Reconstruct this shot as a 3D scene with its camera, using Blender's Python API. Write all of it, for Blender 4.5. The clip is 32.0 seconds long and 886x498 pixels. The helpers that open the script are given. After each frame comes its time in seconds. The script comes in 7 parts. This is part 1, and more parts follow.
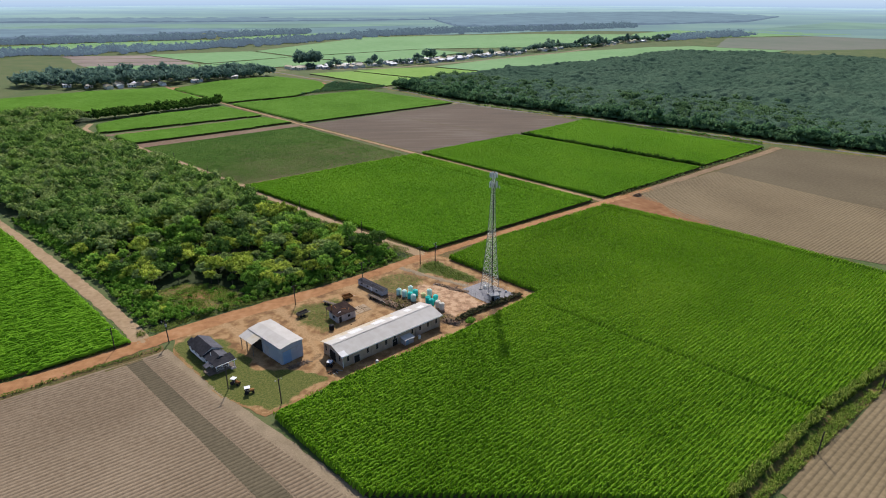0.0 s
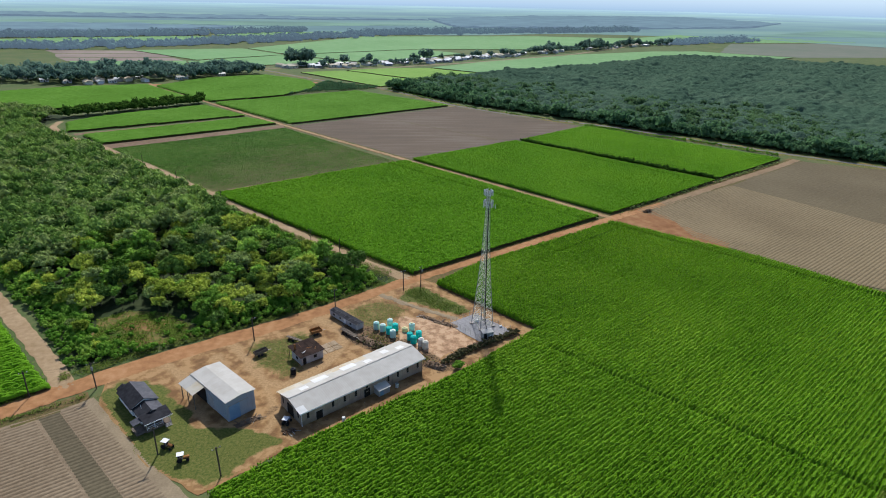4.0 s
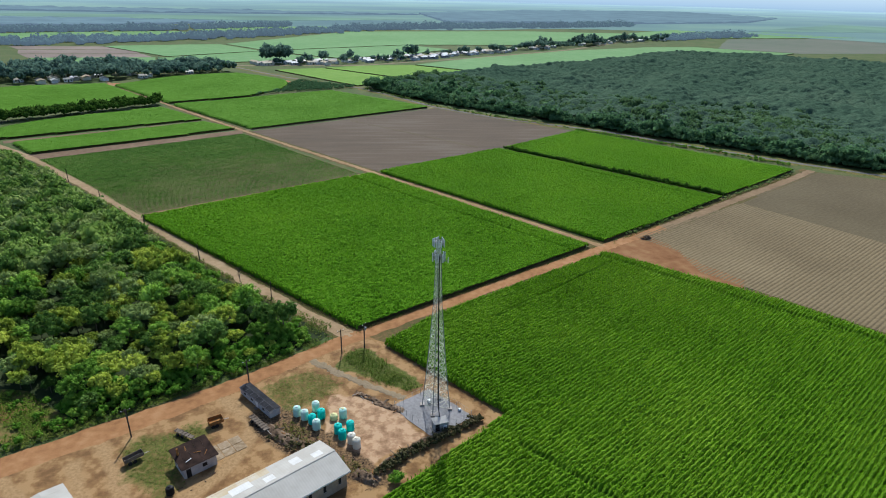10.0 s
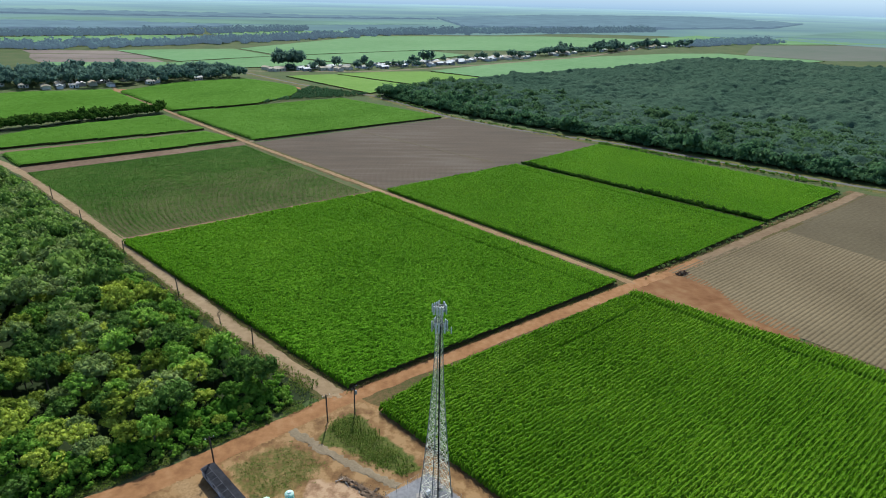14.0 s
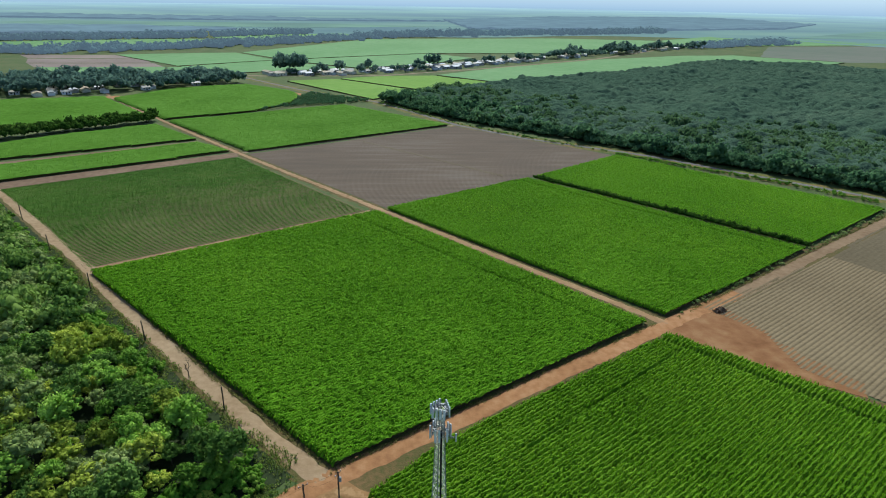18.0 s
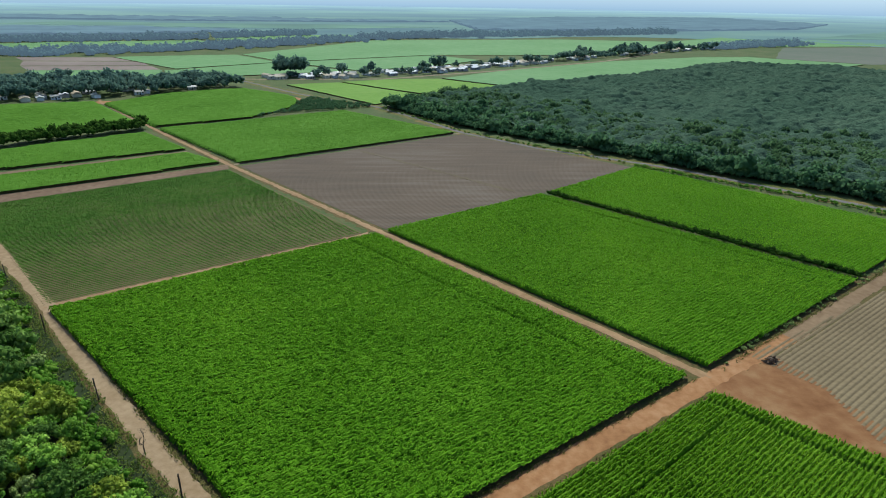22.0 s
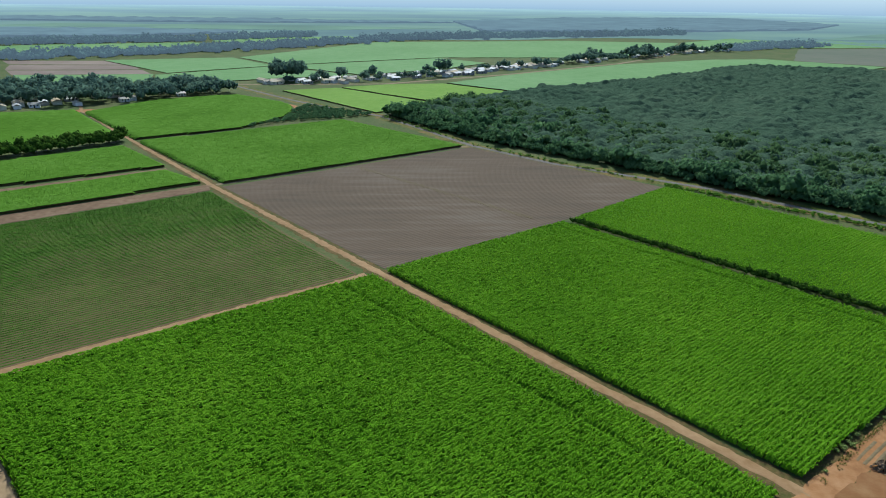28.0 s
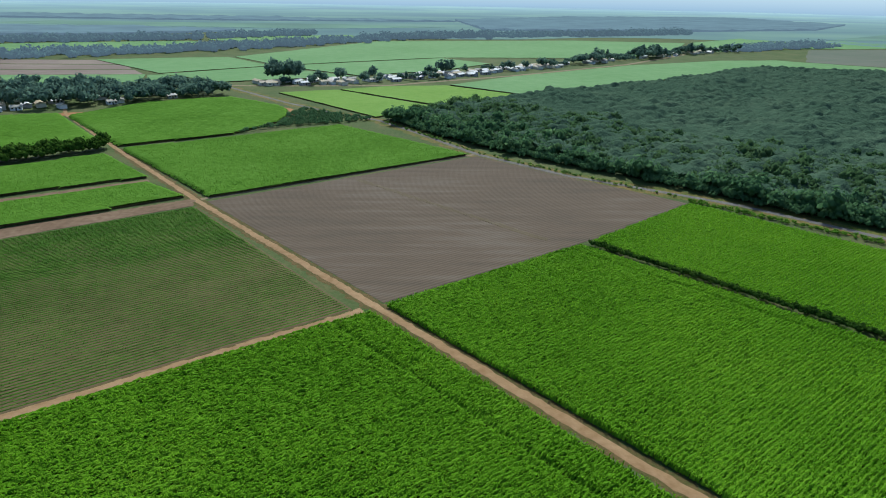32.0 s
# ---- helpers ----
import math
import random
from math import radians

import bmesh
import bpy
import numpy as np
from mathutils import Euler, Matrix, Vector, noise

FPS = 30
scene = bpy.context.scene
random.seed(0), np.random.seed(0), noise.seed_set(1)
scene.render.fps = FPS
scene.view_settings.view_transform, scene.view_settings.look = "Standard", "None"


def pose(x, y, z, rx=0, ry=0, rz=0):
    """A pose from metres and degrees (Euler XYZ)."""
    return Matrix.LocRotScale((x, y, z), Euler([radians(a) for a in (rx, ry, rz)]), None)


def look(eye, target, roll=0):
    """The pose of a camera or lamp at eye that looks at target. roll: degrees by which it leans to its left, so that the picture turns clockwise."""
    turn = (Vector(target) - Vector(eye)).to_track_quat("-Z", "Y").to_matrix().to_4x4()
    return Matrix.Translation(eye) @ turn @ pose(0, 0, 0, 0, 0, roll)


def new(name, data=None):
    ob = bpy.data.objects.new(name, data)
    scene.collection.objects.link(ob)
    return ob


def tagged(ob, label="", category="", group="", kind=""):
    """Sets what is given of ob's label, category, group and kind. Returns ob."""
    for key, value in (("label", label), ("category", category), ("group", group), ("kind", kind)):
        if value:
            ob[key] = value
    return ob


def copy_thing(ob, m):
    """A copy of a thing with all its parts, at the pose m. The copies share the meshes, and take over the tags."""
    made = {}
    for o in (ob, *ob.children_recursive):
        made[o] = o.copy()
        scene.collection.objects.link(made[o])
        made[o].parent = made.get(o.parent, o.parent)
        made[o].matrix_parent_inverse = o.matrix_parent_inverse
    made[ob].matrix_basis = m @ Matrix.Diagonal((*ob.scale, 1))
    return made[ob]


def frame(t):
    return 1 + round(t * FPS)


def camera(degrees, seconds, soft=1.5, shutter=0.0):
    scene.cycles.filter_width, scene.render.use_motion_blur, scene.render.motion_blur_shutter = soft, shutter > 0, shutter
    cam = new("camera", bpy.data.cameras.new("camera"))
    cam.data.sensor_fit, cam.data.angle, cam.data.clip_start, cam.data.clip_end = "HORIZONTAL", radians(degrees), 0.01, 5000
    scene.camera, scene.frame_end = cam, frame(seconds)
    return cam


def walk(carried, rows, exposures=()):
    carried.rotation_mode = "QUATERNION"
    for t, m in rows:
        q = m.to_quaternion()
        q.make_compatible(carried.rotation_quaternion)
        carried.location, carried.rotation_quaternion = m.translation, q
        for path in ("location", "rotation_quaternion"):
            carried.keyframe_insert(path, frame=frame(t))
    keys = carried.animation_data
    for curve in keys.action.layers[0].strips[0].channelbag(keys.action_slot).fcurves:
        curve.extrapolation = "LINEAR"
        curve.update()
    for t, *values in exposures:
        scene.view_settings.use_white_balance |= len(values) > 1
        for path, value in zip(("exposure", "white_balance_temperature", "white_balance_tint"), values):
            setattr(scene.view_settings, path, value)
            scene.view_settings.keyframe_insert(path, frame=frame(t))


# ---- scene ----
cam = camera(72.1, 32.0, soft=1.05)
PATH = [
    (0, (-29.96, -182.759, 93.256), (-29.819, -180.923, 92.477), 0.1),
    (0.5, (-28.817, -179.475, 92.992), (-28.673, -177.64, 92.209), 0.2),
    (1, (-27.766, -176.141, 92.622), (-27.621, -174.306, 91.838), 0.4),
    (1.5, (-26.934, -172.64, 92.103), (-26.788, -170.805, 91.32), 0.6),
    (2, (-26.244, -169.038, 91.532), (-26.097, -167.203, 90.75), 0.7),
    (2.5, (-25.821, -165.431, 90.929), (-25.671, -163.595, 90.149), 0.8),
    (3, (-25.505, -161.663, 90.314), (-25.353, -159.827, 89.535), 1.0),
    (3.5, (-25.147, -157.853, 89.782), (-24.995, -156.016, 89.005), 1.2),
    (5.5, (-22.366, -142.762, 87.445), (-22.204, -140.923, 86.675), 0.8),
    (6, (-20.8, -139.209, 87.287), (-20.634, -137.372, 86.514), 0.7),
    (6.5, (-18.962, -135.677, 87.209), (-18.792, -133.841, 86.433), 0.5),
    (7, (-16.95, -132.102, 87.215), (-16.777, -130.268, 86.434), 0.6),
    (7.5, (-15.111, -128.627, 87.239), (-14.938, -126.795, 86.454), 0.6),
    (8, (-13.586, -125.154, 87.266), (-13.41, -123.324, 86.478), 0.8),
    (8.5, (-12.191, -121.693, 87.26), (-12.015, -119.864, 86.471), 0.9),
    (9, (-10.969, -118.396, 87.259), (-10.794, -116.567, 86.469), 1.0),
    (9.5, (-10.16, -115.213, 87.208), (-9.988, -113.383, 86.419), 1.1),
    (10, (-9.481, -111.966, 87.187), (-9.312, -110.136, 86.399), 1.2),
    (10.5, (-8.984, -108.697, 87.203), (-8.817, -106.866, 86.417), 1.4),
    (11, (-8.519, -105.342, 87.255), (-8.357, -103.51, 86.469), 1.4),
    (11.5, (-7.982, -102.082, 87.324), (-7.827, -100.249, 86.539), 1.4),
    (12, (-7.46, -98.821, 87.4), (-7.311, -96.987, 86.617), 1.4),
    (12.5, (-6.862, -95.599, 87.418), (-6.721, -93.764, 86.636), 1.4),
    (13, (-6.265, -92.355, 87.374), (-6.132, -90.519, 86.593), 1.3),
    (13.5, (-5.652, -89.058, 87.249), (-5.528, -87.22, 86.468), 1.3),
    (14, (-5.163, -85.794, 87.041), (-5.046, -83.955, 86.263), 1.3),
    (14.5, (-4.831, -82.542, 86.84), (-4.718, -80.702, 86.064), 1.3),
    (16.5, (-3.841, -69.807, 86.609), (-3.738, -67.966, 85.835), 1.3),
    (17, (-3.575, -66.56, 86.502), (-3.475, -64.719, 85.728), 1.2),
    (17.5, (-3.323, -63.195, 86.402), (-3.227, -61.353, 85.629), 1.1),
    (18, (-3.103, -59.784, 86.399), (-3.009, -57.942, 85.626), 1.0),
    (18.5, (-2.863, -56.479, 86.408), (-2.773, -54.637, 85.636), 1.0),
    (19, (-2.609, -53.024, 86.539), (-2.521, -51.182, 85.766), 1.0),
    (19.5, (-2.419, -49.686, 86.528), (-2.335, -47.844, 85.755), 0.9),
    (20, (-2.489, -46.337, 86.434), (-2.406, -44.494, 85.661), 1.0),
    (20.5, (-2.43, -42.957, 86.318), (-2.347, -41.114, 85.546), 1.0),
    (21, (-2.381, -39.683, 86.244), (-2.3, -37.84, 85.473), 0.9),
    (21.5, (-2.306, -36.346, 86.199), (-2.227, -34.502, 85.427), 1.0),
    (22, (-2.128, -33.114, 86.118), (-2.051, -31.271, 85.346), 0.9),
    (22.5, (-2.041, -29.756, 86.036), (-1.965, -27.912, 85.265), 0.9),
    (23, (-2.038, -26.331, 85.906), (-1.963, -24.487, 85.135), 0.9),
    (23.5, (-1.971, -22.89, 85.771), (-1.898, -21.046, 84.999), 0.8),
    (24, (-1.907, -19.666, 85.612), (-1.835, -17.823, 84.84), 0.8),
    (24.5, (-2.029, -16.387, 85.501), (-1.958, -14.543, 84.729), 0.8),
    (25, (-2.191, -13.251, 85.427), (-2.12, -11.407, 84.655), 0.8),
    (25.5, (-2.343, -10.303, 85.43), (-2.273, -8.46, 84.658), 0.9),
    (27.5, (-2.991, 1.946, 85.512), (-2.922, 3.79, 84.741), 0.9),
    (28, (-2.853, 5.269, 85.575), (-2.786, 7.114, 84.804), 0.8),
    (28.5, (-2.848, 8.74, 85.601), (-2.781, 10.583, 84.829), 0.9),
    (29, (-3.032, 12.087, 85.591), (-2.965, 13.931, 84.818), 0.9),
    (29.5, (-3.205, 15.221, 85.59), (-3.137, 17.064, 84.817), 0.9),
    (30, (-3.343, 18.393, 85.605), (-3.277, 20.236, 84.833), 0.9),
    (30.5, (-3.508, 21.498, 85.578), (-3.442, 23.342, 84.805), 1.0),
    (31, (-3.731, 24.712, 85.546), (-3.665, 26.556, 84.773), 1.0),
    (31.5, (-3.923, 27.947, 85.535), (-3.856, 29.79, 84.761), 1.0),
    (32, (-3.978, 31.079, 85.527), (-3.912, 32.921, 84.752), 1.0),
]
walk(cam, [(t, look(eye, target, roll)) for t, eye, target, roll in PATH], [(0, 0.68, 6270, 15), (3, 0.66, 6070, 11), (6, 0.63, 5950, 8), (13, 0.60, 5870, 5), (20, 0.52, 5850, 2), (32, 0.48, 5850, 1)])

# ---------------------------------------------------------------- light
SUN_AZ, SUN_EL = radians(2.5), radians(43.0)      # azimuth from +y towards +x
world = bpy.data.worlds.new("sky")
scene.world = world
world.use_nodes = True
wn = world.node_tree
wn.nodes.clear()
w_out = wn.nodes.new("ShaderNodeOutputWorld")
w_bg = wn.nodes.new("ShaderNodeBackground")
w_sky = wn.nodes.new("ShaderNodeTexSky")
w_sky.sky_type = "NISHITA"
w_sky.sun_disc = False
w_sky.sun_elevation, w_sky.sun_rotation = SUN_EL, SUN_AZ
w_sky.air_density, w_sky.dust_density, w_sky.ozone_density = 0.8, 1.2, 1.5
w_bg.inputs["Strength"].default_value = 0.10
wn.links.new(w_sky.outputs[0], w_bg.inputs[0])
wn.links.new(w_bg.outputs[0], w_out.inputs[0])

sun_data = bpy.data.lights.new("sun", "SUN")
sun_data.energy, sun_data.angle, sun_data.color = 3.4, radians(1.2), (1.0, 0.95, 0.87)
sun = new("sun", sun_data)
sun_way = Vector((math.sin(SUN_AZ) * math.cos(SUN_EL), math.cos(SUN_AZ) * math.cos(SUN_EL), math.sin(SUN_EL)))
sun.matrix_world = look(sun_way * 300, (0, 0, 0))

rng = np.random.default_rng(7)


# ---------------------------------------------------------------- materials
def material(name, colors, rough=0.9, metal=0.0, scale=1.0, big=0.05, bump=0.0, bump_scale=None, spec=0.06,
             island=0.0, obj_random=0.0, translucent=0.0, stretch=None, positions=None):
    """colors: two or three base colours, mixed by fine and broad noise."""
    m = bpy.data.materials.new(name)
    m.use_nodes = True
    nt = m.node_tree
    nt.nodes.clear()
    N, Lk = nt.nodes.new, nt.links.new
    out = N("ShaderNodeOutputMaterial")
    p = N("ShaderNodeBsdfPrincipled")
    p.inputs["Roughness"].default_value = rough
    p.inputs["Metallic"].default_value = metal
    p.inputs["Specular IOR Level"].default_value = spec
    geo = N("ShaderNodeNewGeometry")
    vec = geo.outputs["Position"]
    if stretch:
        mp = N("ShaderNodeMapping")
        mp.inputs["Rotation"].default_value = (0, 0, stretch[0])
        mp.inputs["Scale"].default_value = stretch[1]
        Lk(vec, mp.inputs["Vector"])
        vec = mp.outputs[0]
    n1, n2 = N("ShaderNodeTexNoise"), N("ShaderNodeTexNoise")
    n1.inputs["Scale"].default_value, n1.inputs["Detail"].default_value = scale, 5
    n2.inputs["Scale"].default_value, n2.inputs["Detail"].default_value = big, 4
    Lk(vec, n1.inputs["Vector"])
    Lk(geo.outputs["Position"], n2.inputs["Vector"])
    mix = N("ShaderNodeMath")
    mix.operation = "ADD"
    h1 = N("ShaderNodeMath")
    h1.operation, h1.inputs[1].default_value = "MULTIPLY", 0.5
    Lk(n1.outputs["Fac"], h1.inputs[0])
    h2 = N("ShaderNodeMath")
    h2.operation, h2.inputs[1].default_value = "MULTIPLY", 0.5
    Lk(n2.outputs["Fac"], h2.inputs[0])
    Lk(h1.outputs[0], mix.inputs[0])
    Lk(h2.outputs[0], mix.inputs[1])
    fac = mix.outputs[0]
    if island or obj_random:
        src = geo.outputs["Random Per Island"] if island else N("ShaderNodeObjectInfo").outputs["Random"]
        r1 = N("ShaderNodeMath")
        r1.operation = "MULTIPLY_ADD"
        r1.inputs[1].default_value, r1.inputs[2].default_value = (island or obj_random), -0.5 * (island or obj_random)
        Lk(src, r1.inputs[0])
        r2 = N("ShaderNodeMath")
        r2.operation = "ADD"
        Lk(fac, r2.inputs[0])
        Lk(r1.outputs[0], r2.inputs[1])
        fac = r2.outputs[0]
    ramp = N("ShaderNodeValToRGB")
    els = ramp.color_ramp.elements
    pos = positions or ([0.36, 0.64] if len(colors) == 2 else [0.33, 0.5, 0.67])
    while len(els) < len(colors):
        els.new(0.5)
    for e, c, q in zip(els, colors, pos):
        e.position, e.color = q, (*c, 1)
    Lk(fac, ramp.inputs[0])
    Lk(ramp.outputs[0], p.inputs["Base Color"])
    if bump:
        b = N("ShaderNodeBump")
        b.inputs["Strength"].default_value, b.inputs["Distance"].default_value = 1.0, bump
        nb = N("ShaderNodeTexNoise")
        nb.inputs["Scale"].default_value, nb.inputs["Detail"].default_value = bump_scale or scale, 6
        Lk(vec, nb.inputs["Vector"])
        Lk(nb.outputs["Fac"], b.inputs["Height"])
        Lk(b.outputs[0], p.inputs["Normal"])
    if translucent:
        tr = N("ShaderNodeBsdfTranslucent")
        Lk(ramp.outputs[0], tr.inputs["Color"])
        ms = N("ShaderNodeMixShader")
        ms.inputs[0].default_value = translucent
        Lk(p.outputs[0], ms.inputs[1])
        Lk(tr.outputs[0], ms.inputs[2])
        Lk(ms.outputs[0], out.inputs[0])
    else:
        Lk(p.outputs[0], out.inputs[0])
    return m


M_GROUND = material("rough_grass_ground", [(0.05, 0.086, 0.024), (0.08, 0.106, 0.036), (0.122, 0.118, 0.05)], scale=0.6, big=0.04, bump=0.15)
M_DIRT = material("red_dirt", [(0.2, 0.095, 0.0396), (0.293, 0.1478, 0.0636), (0.3674, 0.2042, 0.0989)], scale=0.5, big=0.06, bump=0.05, bump_scale=2.0)
M_TAN = material("tan_track", [(0.23, 0.155, 0.082), (0.34, 0.245, 0.145)], scale=0.6, big=0.08, bump=0.05, bump_scale=2.0)
M_SHRUB = material("bright_shrub_leaf", [(0.065, 0.17, 0.014), (0.13, 0.27, 0.026), (0.24, 0.36, 0.05)], rough=0.8, spec=0.05, scale=0.35, big=0.13, island=0.08, translucent=0.35)
M_TRACKSAND = material("sandy_track", [(0.23, 0.14, 0.068), (0.335, 0.22, 0.12)], scale=0.5, big=0.07, bump=0.05, bump_scale=2.0)
M_ROAD_E = material("dull_brown_road", [(0.165, 0.108, 0.06), (0.25, 0.172, 0.10)], scale=0.5, big=0.07, bump=0.05, bump_scale=2.0)
M_GRAVEL = material("pale_gravel", [(0.18, 0.138, 0.085), (0.265, 0.205, 0.13)], scale=2.0, big=0.2, bump=0.04, bump_scale=5.0)
M_YARD = material("sandy_yard", [(0.168, 0.0882, 0.0352), (0.252, 0.1421, 0.0598), (0.3255, 0.196, 0.088)], scale=0.25, big=0.07, bump=0.06, bump_scale=1.5)
M_VERGE = material("verge_grass", [(0.055, 0.09, 0.014), (0.115, 0.115, 0.03), (0.20, 0.125, 0.052)], scale=0.8, big=0.12, bump=0.12, bump_scale=3.0, positions=[0.4, 0.5, 0.62])
M_SOIL = material("dry_ploughed_soil", [(0.15, 0.11, 0.068), (0.225, 0.17, 0.11)], scale=0.9, big=0.03, bump=0.06, bump_scale=2.5)
M_SOIL_E = material("pale_ploughed_soil", [(0.139, 0.1055, 0.0582), (0.2058, 0.1579, 0.0889)], scale=0.9, big=0.02, bump=0.06, bump_scale=2.5, positions=[0.38, 0.62])
M_HARROW = material("harrowed_soil", [(0.092, 0.0722, 0.0407), (0.1362, 0.1098, 0.0635)], scale=0.7, big=0.02, bump=0.05, bump_scale=2.5)
M_SOIL_MID = material("damp_ploughed_soil", [(0.078, 0.063, 0.038), (0.12, 0.099, 0.06)], scale=0.9, big=0.04, bump=0.06, bump_scale=2.5)
M_SOIL_DARK = material("dark_ploughed_soil", [(0.0928, 0.0747, 0.0549), (0.1212, 0.0912, 0.0647), (0.159, 0.13, 0.1)], scale=0.3, big=0.012, bump=0.05, bump_scale=1.0, positions=[0.32, 0.5, 0.68], stretch=(-math.radians(34), (0.08, 0.6, 1)))
M_SOIL_Y = material("brown_planted_soil", [(0.1016, 0.0765, 0.0382), (0.1307, 0.0987, 0.051), (0.1646, 0.1226, 0.0663)], scale=0.4, big=0.03, bump=0.05, bump_scale=1.5)
M_HEADLAND = material("bare_brown_headland", [(0.12, 0.078, 0.048), (0.165, 0.11, 0.07), (0.215, 0.15, 0.098)], scale=0.4, big=0.04, bump=0.05, bump_scale=1.5)
M_BALLAST = material("grey_ballast", [(0.108, 0.1015, 0.0924), (0.18, 0.168, 0.1551)], scale=1.5, big=0.2, bump=0.04, bump_scale=4.0)
M_SHOULDER = material("rough_brown_shoulder", [(0.055, 0.075, 0.018), (0.10, 0.08, 0.03), (0.17, 0.105, 0.046)], scale=0.9, big=0.08, bump=0.12, bump_scale=2.5)
M_RED = material("damp_red_earth", [(0.1496, 0.0663, 0.0262), (0.2156, 0.1062, 0.0451), (0.2728, 0.1573, 0.0738)], scale=0.3, big=0.07, bump=0.06, bump_scale=1.5)
M_CANE = material("cane_leaf", [(0.0915, 0.2236, 0.0042), (0.1539, 0.3276, 0.0083), (0.2392, 0.4004, 0.0187)], rough=0.8, spec=0.04, scale=0.9, big=0.03,
                  island=0.12, translucent=0.4)
# Bluer than the near cane: distance haze put into the leaf colour.
M_CANE_FAR = material("hazed_distant_cane_leaf", [(0.0808, 0.185, 0.0114), (0.1092, 0.23, 0.019), (0.1425, 0.28, 0.0304)], rough=0.8, spec=0.03, scale=0.2, big=0.03, island=0.04, translucent=0.4)
# Less red than M_CANE, imitating the haze tint over farther blocks.
M_CANE_B = material("green_cane_leaf", [(0.0857, 0.2257, 0.0043), (0.1407, 0.3255, 0.0088), (0.2088, 0.3884, 0.0161)], rough=0.8, spec=0.04, scale=0.6, big=0.03, island=0.08, translucent=0.4)
M_CANE_TOP_B = material("green_cane_canopy", [(0.0515, 0.1312, 0.0044), (0.085, 0.1994, 0.0082), (0.1254, 0.2519, 0.0135)], scale=0.9, big=0.02, bump=0.2, bump_scale=2.5, spec=0.03)
M_CANE_TOP = material("cane_canopy", [(0.0499, 0.1117, 0.0049), (0.0918, 0.1895, 0.01), (0.1496, 0.2574, 0.018)], scale=1.3, big=0.025, bump=0.25, bump_scale=2.5, spec=0.03)
# Same blue haze tint put into the canopy of the far blocks.
M_CANE_SMOOTH = material("hazed_even_cane_canopy", [(0.0741, 0.165, 0.0153), (0.095, 0.205, 0.0221), (0.1235, 0.245, 0.034)], scale=0.3, big=0.02, bump=0.2, bump_scale=1.5, spec=0.02)
# Near-black green of the core slab imitates shade between the cane rows.
M_CANE_CORE = material("cane_core_shade", [(0.02, 0.05, 0.003), (0.035, 0.075, 0.004)], scale=1.5, big=0.05, bump=0.3, bump_scale=1.2, spec=0.0)
M_GRASSBLADE = material("grass_blade", [(0.075, 0.15, 0.012), (0.13, 0.21, 0.022), (0.20, 0.26, 0.045)], rough=0.8, spec=0.03, scale=0.5, big=0.15, island=0.2, translucent=0.35)
M_STALK = material("cane_stalk", [(0.055, 0.048, 0.02), (0.11, 0.088, 0.036)], scale=2.0, big=0.2, bump=0.1)
M_YOUNG = material("young_cane_leaf", [(0.0494, 0.1137, 0.0128), (0.0718, 0.145, 0.0191), (0.1032, 0.1646, 0.0293)], rough=0.8, spec=0.03, scale=0.25, big=0.03, bump=0.1, bump_scale=3.0)
# Next three ramps are stretched dark and bright to imitate shadows and sunlit tops.
M_LEAF = material("woodland_leaf", [(0.0654, 0.1416, 0.015), (0.1863, 0.342, 0.0414), (0.3864, 0.579, 0.0907)], rough=0.85, spec=0.05, scale=0.3, big=0.05, obj_random=0.22, translucent=0.28)
M_LEAF_OLIVE = material("olive_leaf", [(0.1189, 0.1652, 0.0189), (0.3148, 0.3938, 0.0494), (0.5746, 0.6409, 0.0998)], rough=0.85, spec=0.05, scale=0.3, big=0.05, obj_random=0.25, translucent=0.28)
M_LEAF_DEEP = material("deep_green_leaf", [(0.0421, 0.0891, 0.0163), (0.1053, 0.1944, 0.0346), (0.2016, 0.3226, 0.0672)], rough=0.85, spec=0.05, scale=0.3, big=0.05, obj_random=0.2, translucent=0.28)
M_LEAF_GREY = material("grey_green_leaf", [(0.17, 0.2392, 0.0638), (0.238, 0.3128, 0.09), (0.306, 0.3772, 0.12)], rough=0.85, spec=0.05, scale=0.3, big=0.06, obj_random=0.2, translucent=0.28)
M_LEAF_JOIN = material("woodland_leaf_far", [(0.1104, 0.1978, 0.0405), (0.1886, 0.299, 0.0585), (0.2852, 0.3956, 0.09)], rough=0.85, spec=0.05, scale=0.2, big=0.04, island=0.04, translucent=0.28)
# East wood leaf colours carry a blue tint put in for haze.
M_LEAF_EAST_NEAR = material("hazed_plantation_leaf", [(0.0738, 0.1406, 0.0574), (0.0922, 0.1647, 0.0675), (0.1144, 0.1888, 0.081)], rough=0.9, spec=0.0, scale=0.06, big=0.018, island=0.02, translucent=0.55)
M_WOOD_TOP = material("hazed_woodland_canopy", [(0.0452, 0.0795, 0.0515), (0.0582, 0.0971, 0.0628), (0.0753, 0.114, 0.0733)], rough=0.95, spec=0.0, scale=0.13, big=0.014, bump=0.9, bump_scale=0.7)
M_LEAF_EDGE = material("hazed_wood_edge_leaf", [(0.07, 0.147, 0.068), (0.1, 0.1943, 0.0864), (0.145, 0.2467, 0.108)], rough=0.9, spec=0.0, scale=0.1, big=0.03, island=0.04, translucent=0.5)
M_HEDGE = material("hedge_leaf", [(0.03, 0.072, 0.012), (0.05, 0.105, 0.016), (0.085, 0.15, 0.026)], rough=0.9, spec=0.0, scale=0.4, big=0.06, island=0.15, translucent=0.3)
M_BARK = material("bark", [(0.09, 0.07, 0.05), (0.16, 0.13, 0.10)], scale=4.0, big=0.5, bump=0.03)
